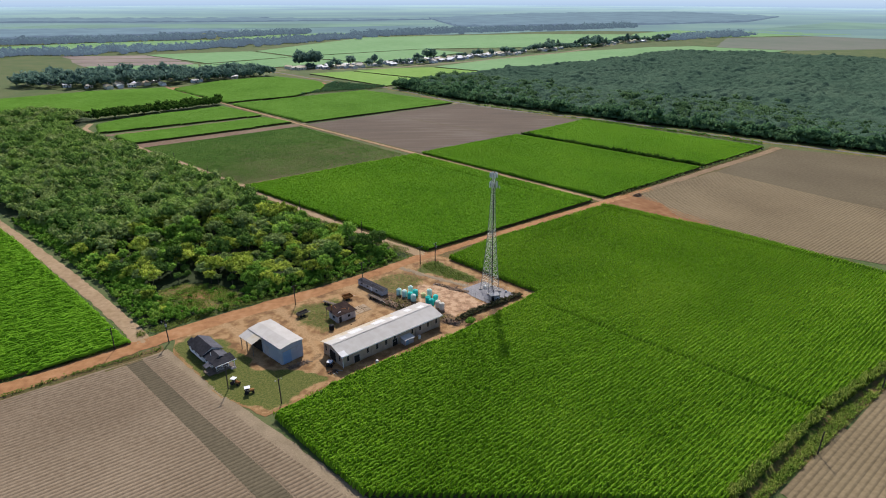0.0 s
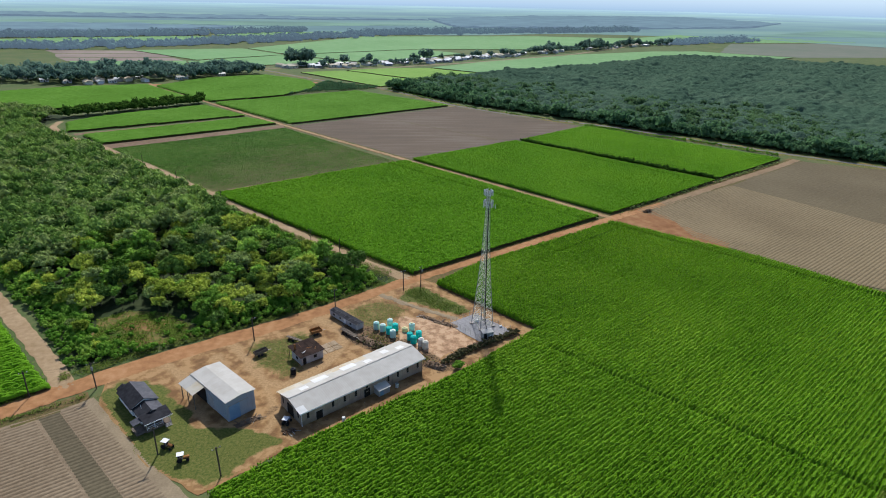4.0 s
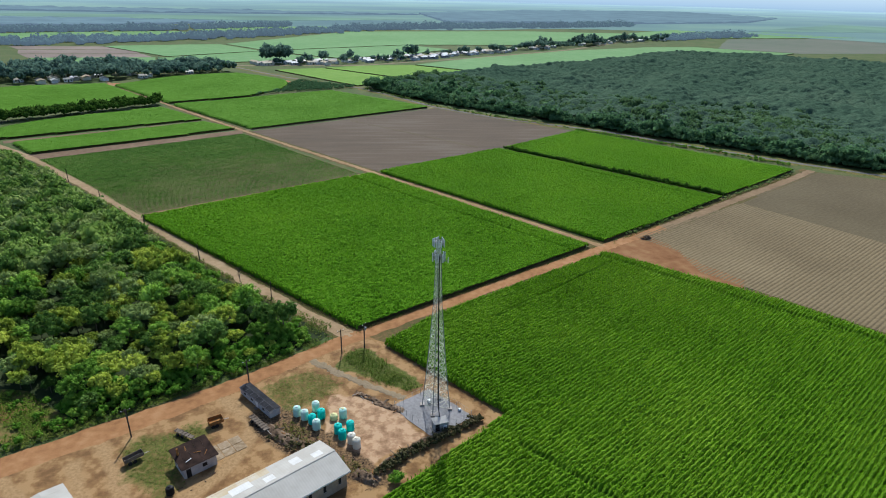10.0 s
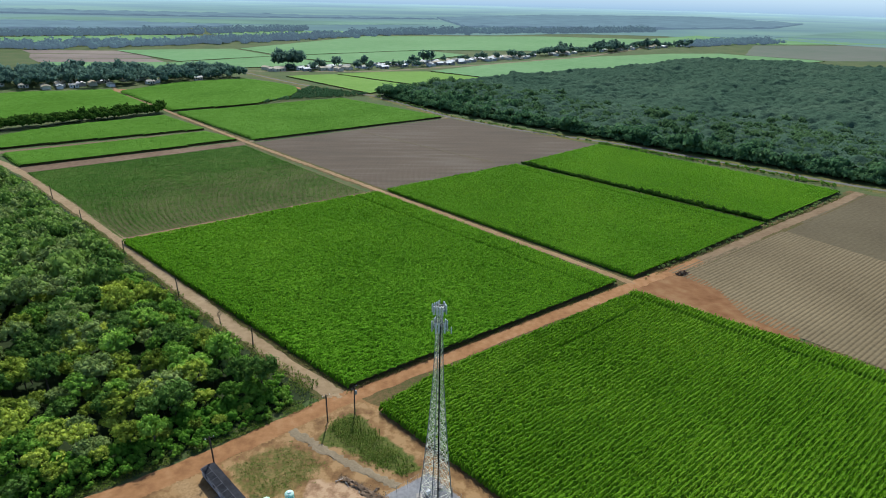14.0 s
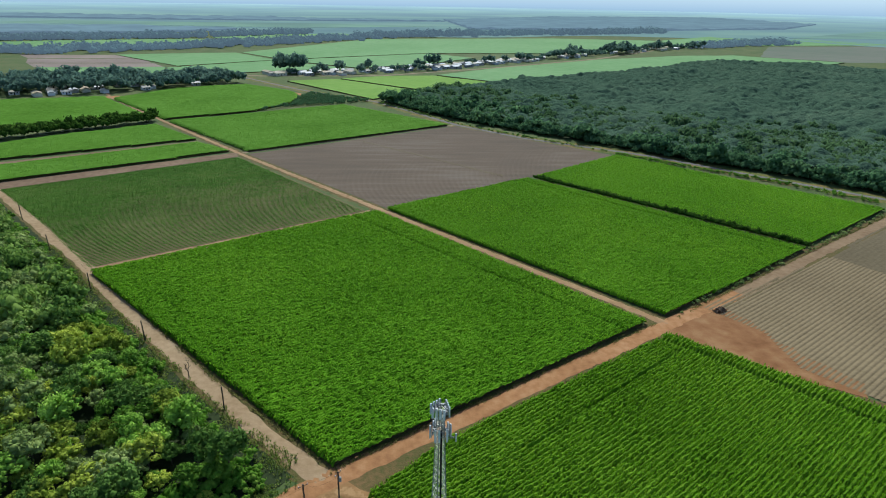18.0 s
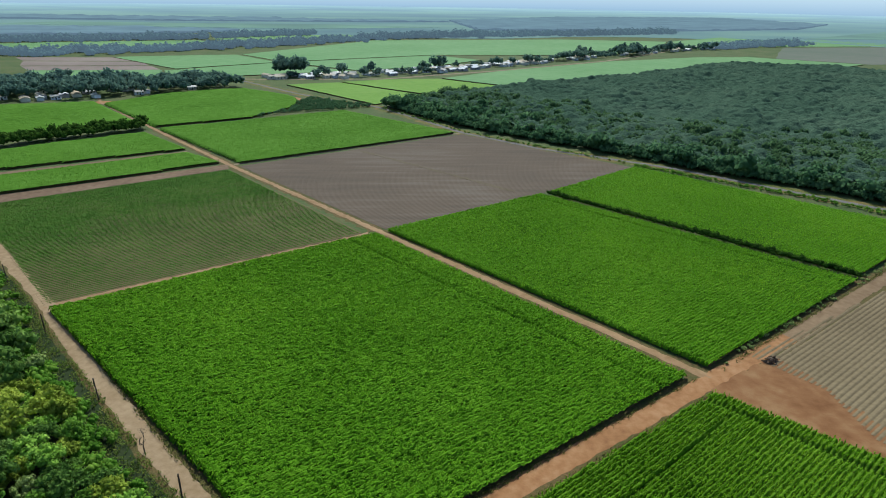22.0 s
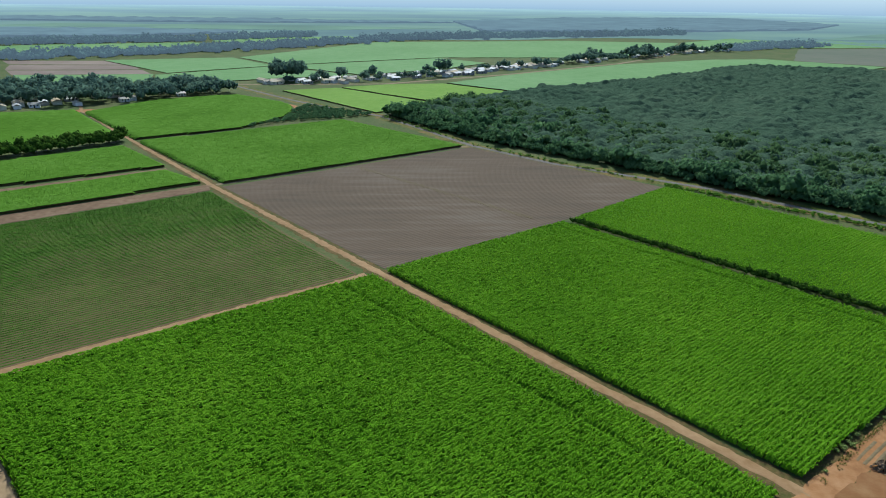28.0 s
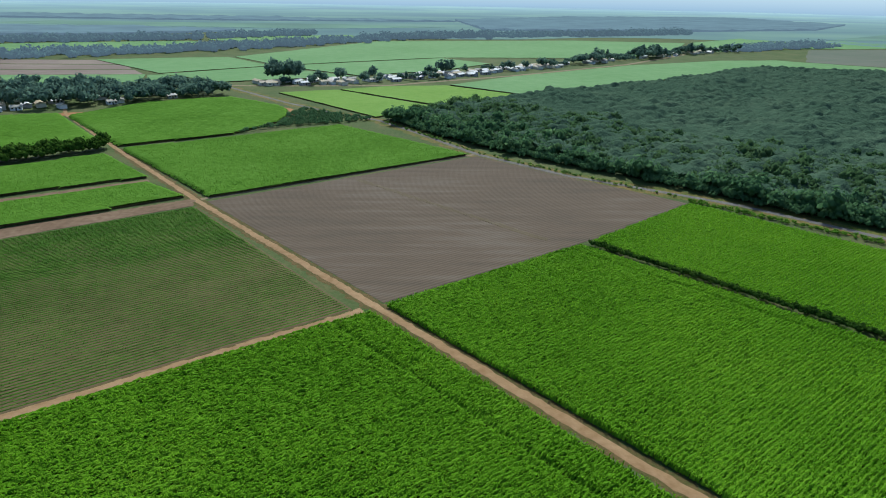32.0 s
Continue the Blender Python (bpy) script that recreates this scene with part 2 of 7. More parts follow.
# Litter coloured very dark to put the shade under the crowns into it.
M_SHADE_FLOOR = material("shade_dark_wood_litter", [(0.022, 0.036, 0.012), (0.038, 0.05, 0.02)], scale=0.5, big=0.1, bump=0.2)


# ---------------------------------------------------------------- mesh helpers
def mesh_from(name, verts, faces, mat, smooth=False):
    """faces: array (n, 3 or 4) or a list of tuples."""
    me = bpy.data.meshes.new(name)
    if isinstance(faces, np.ndarray):
        k = faces.shape[1]
        me.vertices.add(len(verts))
        me.vertices.foreach_set("co", np.ascontiguousarray(verts, dtype=np.float32).ravel())
        me.loops.add(faces.size)
        me.loops.foreach_set("vertex_index", np.ascontiguousarray(faces, dtype=np.int32).ravel())
        me.polygons.add(len(faces))
        me.polygons.foreach_set("loop_start", np.arange(0, faces.size, k, dtype=np.int32))
        me.update(calc_edges=True)
    else:
        me.from_pydata([tuple(map(float, v)) for v in verts], [], [tuple(map(int, f)) for f in faces])
    for mm in (mat if isinstance(mat, (list, tuple)) else [mat]):
        me.materials.append(mm)
    if smooth:
        me.polygons.foreach_set("use_smooth", np.ones(len(me.polygons), dtype=bool))
    return me


def part(name, bm, mat, parent=None, label="", kind=""):
    """One mesh object under a thing; bm is a bmesh or a mesh."""
    if isinstance(bm, bmesh.types.BMesh):
        me = bpy.data.meshes.new(name)
        bm.normal_update()
        bm.to_mesh(me)
        bm.free()
        for mm in (mat if isinstance(mat, (list, tuple)) else [mat]):
            me.materials.append(mm)
    else:
        me = bm
    ob = new(name, me)
    ob.parent = parent
    return tagged(ob, label, kind=kind)


def inside(px, py, poly):
    hit = np.zeros(len(px), dtype=bool)
    n = len(poly)
    for i in range(n):
        x0, y0 = poly[i]
        x1, y1 = poly[(i + 1) % n]
        if y0 == y1:
            continue
        c = ((y0 > py) != (y1 > py)) & (px < (x1 - x0) * (py - y0) / (y1 - y0) + x0)
        hit ^= c
    return hit


def shrink(poly, d):
    """Polygon moved inwards by d."""
    n, res = len(poly), []
    area = sum(poly[i][0] * poly[(i + 1) % n][1] - poly[(i + 1) % n][0] * poly[i][1] for i in range(n))
    sg = 1 if area > 0 else -1
    for i in range(n):
        a, b, c = (Vector((*poly[j % n], 0)) for j in (i - 1, i, i + 1))
        e1, e2 = (b - a).normalized(), (c - b).normalized()
        n1, n2 = Vector((-e1.y, e1.x, 0)) * sg, Vector((-e2.y, e2.x, 0)) * sg
        k = (n1 + n2) / max(0.4, 1 + n1.dot(n2))
        res.append((b.x + k.x * d, b.y + k.y * d))
    return res


def dense(poly, step):
    res = []
    for i in range(len(poly)):
        a, b = np.array(poly[i]), np.array(poly[(i + 1) % len(poly)])
        n = max(1, int(np.linalg.norm(b - a) / step))
        for k in range(n):
            res.append(tuple(a + (b - a) * k / n))
    return res


def wavy(x, y, f, seed=0.0):
    """Cheap smooth pseudo-noise in -1..1."""
    return (np.sin(x * f + 1.3 * seed + 1.7 * np.sin(y * f * 0.7 + seed)) + np.sin(y * f * 1.13 + 2.1 * seed + 1.9 * np.sin(x * f * 0.61 - seed))) * 0.5


def patch(name, poly, mat, z=0.02, label="", category="ground", edge=0.5, step=2.5, parent=None, skirt=0.06):
    """A ground patch with a ragged outline, raised by z, closed by a short skirt."""
    pts = dense(poly, step)
    cx, cy = np.mean([q[0] for q in pts]), np.mean([q[1] for q in pts])
    bm = bmesh.new()
    vs = []
    for x, y in pts:
        d = math.hypot(x - cx, y - cy) or 1
        k = edge * (rng.random() - 0.5) * 2
        vs.append(bm.verts.new((x + (x - cx) / d * k, y + (y - cy) / d * k, z)))
    f = bm.faces.new(vs)
    bm.normal_update()
    if f.normal.z < 0:
        f.normal_flip()
    lo = [bm.verts.new((v.co.x, v.co.y, z - skirt)) for v in vs]
    for i in range(len(vs)):
        bm.faces.new((vs[i], lo[i], lo[(i + 1) % len(vs)], vs[(i + 1) % len(vs)]))
    bmesh.ops.triangulate(bm, faces=[f])
    bmesh.ops.recalc_face_normals(bm, faces=bm.faces[:])
    return tagged(part(name, bm, mat, parent), label, category, kind="structure")


def ribbon(name, line, width, mat, z, label, category="road", ragged=0.35, crown=0.05, step=2.0):
    """A road: a strip with a low crown, two worn wheel tracks and uneven edges."""
    pts = []
    for i in range(len(line) - 1):
        a, b = np.array(line[i]), np.array(line[i + 1])
        n = max(1, int(np.linalg.norm(b - a) / step))
        pts += [a + (b - a) * k / n for k in range(n)]
    pts.append(np.array(line[-1]))
    pts = np.array(pts)
    for _ in range(4):
        pts[1:-1] = (pts[:-2] + 2 * pts[1:-1] + pts[2:]) / 4
    t = np.gradient(pts, axis=0)
    t /= np.linalg.norm(t, axis=1)[:, None]
    nrm = np.stack([-t[:, 1], t[:, 0]], 1)
    w = np.array([width(i / (len(pts) - 1)) if callable(width) else width for i in range(len(pts))])
    cols = np.array([-0.5, -0.32, -0.2, 0.0, 0.2, 0.32, 0.5])
    hgt = np.array([-0.06, 0.0, -0.03, crown, -0.03, 0.0, -0.06])
    V = np.zeros((len(pts), 7, 3))
    jl, jr = (rng.random((2, len(pts))) - 0.5) * 2 * ragged
    for c in range(7):
        off = cols[c] * w + (jl if c == 0 else jr if c == 6 else 0)
        V[:, c, :2] = pts + nrm * off[:, None]
        V[:, c, 2] = z + hgt[c]
    idx = np.arange(len(pts) * 7).reshape(-1, 7)
    F = np.stack([idx[:-1, :-1], idx[:-1, 1:], idx[1:, 1:], idx[1:, :-1]], -1).reshape(-1, 4)[:, ::-1]
    ob = part(name, mesh_from(name, V.reshape(-1, 3), F, mat, True), None)
    return tagged(ob, label, category, kind="structure")


# ---------------------------------------------------------------- crops
def blade_clumps(P, z0, h, reach, width, blades, seed):
    """Arching leaves, `blades` at each point of P (n, 2): base z0, crest h (n,)."""
    r = np.random.default_rng(seed)
    n = len(P)
    P = np.repeat(P, blades, 0)
    hh = np.repeat(h, blades) * (0.82 + 0.3 * r.random(n * blades))
    a = r.random(n * blades) * 2 * np.pi
    R = reach * (0.55 + 0.7 * r.random(n * blades))
    w = width * (0.6 + 0.7 * r.random(n * blades))
    d = np.stack([np.cos(a), np.sin(a)], 1)
    s = np.stack([-d[:, 1], d[:, 0]], 1)
    V = np.zeros((n * blades, 5, 3))
    zb = z0 + (hh - z0) * 0.25
    V[:, 0, :2] = P - s * w[:, None] * 0.35
    V[:, 1, :2] = P + s * w[:, None] * 0.35
    V[:, 0, 2] = V[:, 1, 2] = zb
    mid = P + d * R[:, None] * 0.45
    V[:, 2, :2] = mid - s * w[:, None] * 0.5
    V[:, 3, :2] = mid + s * w[:, None] * 0.5
    V[:, 2, 2] = V[:, 3, 2] = hh
    V[:, 4, :2] = P + d * R[:, None]
    V[:, 4, 2] = hh - (hh - z0) * 0.3 * r.random(n * blades)
    o = np.arange(n * blades)[:, None] * 5
    F = np.concatenate([o + np.array([[0, 1, 3]]), o + np.array([[0, 3, 2]]), o + np.array([[2, 3, 4]])], 1).reshape(-1, 3)
    return V.reshape(-1, 3), F


def row_points(poly, ang, spacing, step, jitter, seed):
    """Points along crop rows at angle ang (radians) that lie in poly."""
    r = np.random.default_rng(seed)
    pts = np.array(poly)
    u, v = np.array([math.cos(ang), math.sin(ang)]), np.array([-math.sin(ang), math.cos(ang)])
    a, b = pts @ u, pts @ v
    ub, vb = np.arange(a.min(), a.max(), step), np.arange(b.min(), b.max(), spacing)
    U, W = np.meshgrid(ub, vb)
    U, W = U.ravel() + (r.random(U.size) - 0.5) * step, W.ravel() + (r.random(U.size) - 0.5) * jitter
    P = U[:, None] * u + W[:, None] * v
    return P[inside(P[:, 0], P[:, 1], poly)]


def slab(poly, h, z0=-0.05, grid=4.0, rough=0.15):
    """A closed block over poly with an uneven top; sides get the second material."""
    bm = bmesh.new()
    ring = dense(poly, grid)
    top = [bm.verts.new((x, y, h + rough * (rng.random() - 0.5))) for x, y in ring]
    low = [bm.verts.new((x + 0.25 * (rng.random() - 0.5), y + 0.25 * (rng.random() - 0.5), z0)) for x, y in ring]
    f = bm.faces.new(top)
    for i in range(len(ring)):
        j = (i + 1) % len(ring)
        q = bm.faces.new((top[i], low[i], low[j], top[j]))
        q.material_index = 1
    bmesh.ops.triangulate(bm, faces=[f])
    bmesh.ops.recalc_face_normals(bm, faces=bm.faces[:])
    return bm


def near_gap(P, gap):
    """How far each point lies inside a lane through the crop: 1 in the middle, 0 outside."""
    res = np.zeros(len(P))
    for (x0, y0), (x1, y1), w in gap:
        d = np.array([x1 - x0, y1 - y0])
        L = np.linalg.norm(d)
        q = P - np.array([x0, y0])
        along, side = q @ d / L, np.abs(q @ np.array([-d[1], d[0]]) / L)
        res = np.maximum(res, np.where((along > 0) & (along < L), np.clip(1.6 - side / w, 0, 1), 0))
    return res


def crop_rows(poly, ang, spacing, height, step, seed, gap=(), low=0.58, grow=None, rough=1.0):
    """Leafy row crests over poly: each row is an uneven ridge, broken by lanes and thin spots."""
    r = np.random.default_rng(seed + 77)
    u, v = np.array([math.cos(ang), math.sin(ang)]), np.array([-math.sin(ang), math.cos(ang)])
    pts = np.array(poly)
    b = pts @ v
    cols = np.array([-0.5, -0.33, -0.13, 0.10, 0.31, 0.5])
    prof = np.array([low, 0.80, 0.98, 1.0, 0.78, low])
    Vs, Fs, base = [], [], 0
    for w in np.arange(b.min() + spacing * 0.5, b.max(), spacing):
        us = []
        for i in range(len(pts)):
            p, q = pts[i], pts[(i + 1) % len(pts)]
            vp, vq = p @ v - w, q @ v - w
            if (vp > 0) != (vq > 0):
                us.append((p + (q - p) * vp / (vp - vq)) @ u)
        us.sort()
        for a0, a1 in zip(us[::2], us[1::2]):
            n = int((a1 - a0) / step)
            if n < 3:
                continue
            U = np.linspace(a0, a1, n) + (r.random(n) - 0.5) * step * 0.5
            full = grow(U[:, None] * u + w * v)[:, None] if grow else np.ones((n, 1))
            off = w + (cols[None, :] * spacing + (r.random((n, 6)) - 0.5) * spacing * 0.36 * rough) * full
            X = U[:, None, None] * u + off[:, :, None] * v + (r.random((n, 6, 1)) - 0.5) * step * 0.5 * u
            flat = X.reshape(-1, 2)
            lump = 1 + 0.07 * wavy(flat[:, 0], flat[:, 1], 0.11, seed) - 0.45 * near_gap(flat, gap)
            tall = (0.96 + 0.3 * rough * (r.random(n) - 0.5))[:, None] * (0.98 + 0.3 * rough * (r.random((n, 6)) - 0.5))
            Z = height * prof[None, :] * tall * lump.reshape(n, 6) * full
            Z[0] *= 0.3
            Z[-1] *= 0.3
            Vs.append(np.concatenate([X, Z[:, :, None]], 2).reshape(-1, 3))
            idx = base + np.arange(n * 6).reshape(n, 6)
            Fs.append(np.stack([idx[:-1, :-1], idx[1:, :-1], idx[1:, 1:], idx[:-1, 1:]], -1).reshape(-1, 4)[:, ::-1])
            base += n * 6
    return np.concatenate(Vs), np.concatenate(Fs)


def cane_field(poly, ang, spacing, step, blades, height, reach, width, label, seed, leaf=None, top=None, gap=(), jitter=0.35, row_step=0.7, rough=1.0, low=0.58):
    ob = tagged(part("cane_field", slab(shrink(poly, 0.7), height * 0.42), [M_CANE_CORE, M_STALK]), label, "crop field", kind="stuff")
    V, F = crop_rows(poly, ang, spacing, height * 0.93, row_step, seed, gap, low, None, rough)
    part("cane_rows", mesh_from("cane_rows", V, F, top or M_CANE_TOP), None, ob, kind="stuff")
    if not blades:
        return ob
    P = row_points(poly, ang, spacing, step, jitter, seed)
    P = P[near_gap(P, gap) < np.random.default_rng(seed + 5).random(len(P))]
    h = height * (1 + 0.07 * wavy(P[:, 0], P[:, 1], 0.11, seed) + 0.05 * wavy(P[:, 0], P[:, 1], 0.9, seed))
    V, F = blade_clumps(P, height * 0.45, h, reach, width, blades, seed)
    part("cane_leaves", mesh_from("cane_leaves", V, F, leaf or M_CANE), None, ob, kind="stuff")
    return ob


def poly_distance(P, poly):
    """Distance of each point to the outline, positive inside."""
    best = np.full(len(P), 1e9)
    for i in range(len(poly)):
        a, b = np.array(poly[i]), np.array(poly[(i + 1) % len(poly)])
        t = np.clip(((P - a) @ (b - a)) / ((b - a) @ (b - a)), 0, 1)
        best = np.minimum(best, np.linalg.norm(P - a - t[:, None] * (b - a), axis=1))
    return np.where(inside(P[:, 0], P[:, 1], poly), best, -best)


def line_distance(P, line):
    best = np.full(len(P), 1e9)
    for p, q in zip(line[:-1], line[1:]):
        a, b = np.array(p), np.array(q)
        t = np.clip(((P - a) @ (b - a)) / ((b - a) @ (b - a)), 0, 1)
        best = np.minimum(best, np.linalg.norm(P - a - t[:, None] * (b - a), axis=1))
    return best


def tufts(poly, spacing, h, reach, width, mat, label, seed, keep=1.0, blades=5, feather=0.6):
    """Rough grass and weeds over a patch."""
    P = scatter(poly, spacing, seed)
    r = np.random.default_rng(seed)
    n = 0.5 + 0.5 * wavy(P[:, 0], P[:, 1], 0.55, seed)
    P = P[r.random(len(P)) < keep * np.clip(n * 1.6, 0.1, 1) * np.clip(poly_distance(P, poly) / feather, 0.15, 1)]
    V, F = blade_clumps(P, 0.0, h * (0.5 + 0.8 * r.random(len(P))), reach, width, blades, seed)
    return tagged(part("rough_grass", mesh_from("rough_grass", V, F, mat), None), label, "grass", kind="stuff")


def furrows(name, poly, ang, spacing, height, mat, label, seed, z=0.0, step=2.5):
    """Ploughed ground: every ridge is modelled."""
    r = np.random.default_rng(seed)
    u, v = np.array([math.cos(ang), math.sin(ang)]), np.array([-math.sin(ang), math.cos(ang)])
    pts = np.array(poly)
    b = pts @ v
    prof = [(0.0, 0.0), (0.22, 0.85), (0.4, 1.0), (0.6, 0.8), (0.85, 0.05)]
    Vs, Fs, base = [], [], 0
    for w in np.arange(b.min(), b.max() - spacing, spacing):
        us = []
        c = w + spacing / 2
        for i in range(len(pts)):
            p, q = pts[i], pts[(i + 1) % len(pts)]
            vp, vq = p @ v - c, q @ v - c
            if (vp > 0) != (vq > 0):
                k = vp / (vp - vq)
                us.append((p + (q - p) * k) @ u)
        if len(us) < 2:
            continue
        a0, a1 = min(us), max(us)
        n = max(2, int((a1 - a0) / step))
        U = np.linspace(a0, a1, n)
        cols = prof + [(1.0, 0.0)]
        G = np.zeros((n, len(cols), 3))
        for k, (s, hh) in enumerate(cols):
            off = w + s * spacing
            G[:, k, :2] = U[:, None] * u + (off + (r.random(n) - 0.5)[:, None] * 0.06 * (0 < k < len(cols) - 1)) * v
            G[:, k, 2] = z + hh * height * (0.8 + 0.4 * r.random(n))
        idx = base + np.arange(n * len(cols)).reshape(n, len(cols))
        Fs.append(np.stack([idx[:-1, :-1], idx[1:, :-1], idx[1:, 1:], idx[:-1, 1:]], -1).reshape(-1, 4))
        Vs.append(G.reshape(-1, 3))
        base += n * len(cols)
    me = mesh_from(name, np.concatenate(Vs), np.concatenate(Fs), mat)
    return tagged(part(name, me, None), label, "ploughed field", kind="stuff")


# ---------------------------------------------------------------- trees
def leaf_shell(r, centre, radii, count, size, core=True, spread=0.42):
    """Leaf tufts (two crossed triangles bent) over lobes that make an uneven crown."""
    lobes = []
    nl = max(6, int(count / 16))
    grain = 1.3 / nl ** 0.5
    for i in range(nl):
        a, e = r.random() * 2 * math.pi, math.asin(r.random() * 1.25 - 0.25)
        k = 0.5 + 0.42 * r.random()
        lobes.append((centre[0] + radii[0] * k * math.cos(a) * math.cos(e), centre[1] + radii[1] * k * math.sin(a) * math.cos(e),
                      centre[2] + radii[2] * k * math.sin(e), radii[0] * grain * (0.8 + 0.6 * r.random())))
    lobes.append((centre[0], centre[1], centre[2] - 0.1 * radii[2], 0.5 * radii[0]))
    nl += 1
    L = np.array(lobes)
    which = r.integers(0, nl, count)
    d = r.normal(size=(count, 3))
    d[:, 2] = np.abs(d[:, 2]) * 0.9 - 0.15
    d /= np.linalg.norm(d, axis=1)[:, None]
    C = L[which, :3] + d * L[which, 3:4] * (0.8 + 0.35 * r.random((count, 1)))
    nrm = d + spread * r.normal(size=(count, 3))
    nrm /= np.linalg.norm(nrm, axis=1)[:, None]
    t1 = np.cross(nrm, r.normal(size=(count, 3)))
    t1 /= np.linalg.norm(t1, axis=1)[:, None] + 1e-9
    t2 = np.cross(nrm, t1)
    s = size * (0.6 + 0.8 * r.random((count, 1)))
    V = np.zeros((count, 4, 3))
    V[:, 0] = C - t1 * s * 0.5
    V[:, 1] = C - t2 * s * 0.34 + nrm * s * 0.12
    V[:, 2] = C + t1 * s * 0.6 - nrm * s * 0.1
    V[:, 3] = C + t2 * s * 0.34 + nrm * s * 0.12
    F = np.arange(count * 4).reshape(-1, 4)
    V = V.reshape(-1, 3)
    if core:
        cv, cf = [], []
        for (x, y, z, q) in lobes:
            o = len(cv)
            q *= 0.8
            cv += [(x + q, y, z), (x, y + q, z), (x - q, y, z), (x, y - q, z), (x, y, z + q), (x, y, z - q)]
            cf += [(o + i, o + (i + 1) % 4, o + 4, o + 4) for i in range(4)] + [(o + (i + 1) % 4, o + i, o + 5, o + 5) for i in range(4)]
        return V, F, np.array(cv), np.array([c[:3] for c in cf])
    return V, F, None, None


def tree_mesh(seed, height, radius, count, size, mid=0.66, half=0.36):
    r = np.random.default_rng(seed)
    V, F, cv, cf = leaf_shell(r, (0, 0, height * mid), (radius, radius, height * half), count, size, True, 0.4 if count > 65 else 0.2)
    tri = np.concatenate([F[:, [0, 1, 2]], F[:, [0, 2, 3]]])
    return np.concatenate([V, cv]), np.concatenate([tri, cf + len(V)])


def trunk_mesh(seed, height, radius):
    r = np.random.default_rng(seed + 900)
    bm = bmesh.new()

    def limb(a, b, r0, r1, sides=6):
        a, b = Vector(a), Vector(b)
        q = (b - a).to_track_quat("Z", "Y").to_matrix()
        rings = []
        for p, rad in ((a, r0), ((a + b) / 2 + Vector((r.normal() * 0.12, r.normal() * 0.12, 0)), (r0 + r1) / 2), (b, r1)):
            rings.append([bm.verts.new(p + q @ Vector((math.cos(i * 2 * math.pi / sides) * rad, math.sin(i * 2 * math.pi / sides) * rad, 0))) for i in range(sides)])
        for k in range(2):
            for i in range(sides):
                bm.faces.new((rings[k][i], rings[k][(i + 1) % sides], rings[k + 1][(i + 1) % sides], rings[k + 1][i]))
        bm.faces.new(rings[2])

    t = 0.05 + height * 0.018
    limb((0, 0, -0.1), (0, 0, height * 0.55), t, t * 0.6)
    for i in range(5):
        a = i * 1.26 + r.random()
        limb((0, 0, height * (0.3 + 0.06 * i)), (radius * 0.6 * math.cos(a), radius * 0.6 * math.sin(a), height * (0.55 + 0.07 * i)), t * 0.45, t * 0.15, 5)
    return bm


def scatter(poly, spacing, seed, holes=()):
    r = np.random.default_rng(seed)
    pts = np.array(poly)
    lo, hi = pts.min(0), pts.max(0)
    X, Y = np.meshgrid(np.arange(lo[0], hi[0], spacing, dtype=float), np.arange(lo[1], hi[1], spacing * 0.87, dtype=float))
    X[::2] += spacing / 2
    P = np.stack([X.ravel(), Y.ravel()], 1) + (r.random((X.size, 2)) - 0.5) * spacing * 0.75
    keep = inside(P[:, 0], P[:, 1], poly)
    for h in holes:
        keep &= ~inside(P[:, 0], P[:, 1], h)
    return P[keep]


def joined_trees(name, P, size, height, radius, count, leaf, mat, label, seed, category="wood", variants=5, mid=0.62, half=0.40):
    """A wood that nobody could count: all crowns in one mesh."""
    r = np.random.default_rng(seed)
    lib = [tree_mesh(seed + i, 1.0 * height, radius, count, leaf, mid, half) for i in range(variants)]
    Vs, Fs, base = [], [], 0
    for i, (x, y) in enumerate(P):
        V, F = lib[r.integers(0, variants)]
        a, k = r.random() * 6.28, size(x, y) * (0.75 + 0.5 * r.random())
        c, s = math.cos(a) * k, math.sin(a) * k
        W = np.stack([V[:, 0] * c - V[:, 1] * s + x, V[:, 0] * s + V[:, 1] * c + y, V[:, 2] * k * (0.85 + 0.3 * r.random())], 1)
        Vs.append(W)
        Fs.append(F + base)
        base += len(V)
    ob = part(name, mesh_from(name, np.concatenate(Vs), np.concatenate(Fs), mat), None)
    return tagged(ob, label, category, kind="stuff")


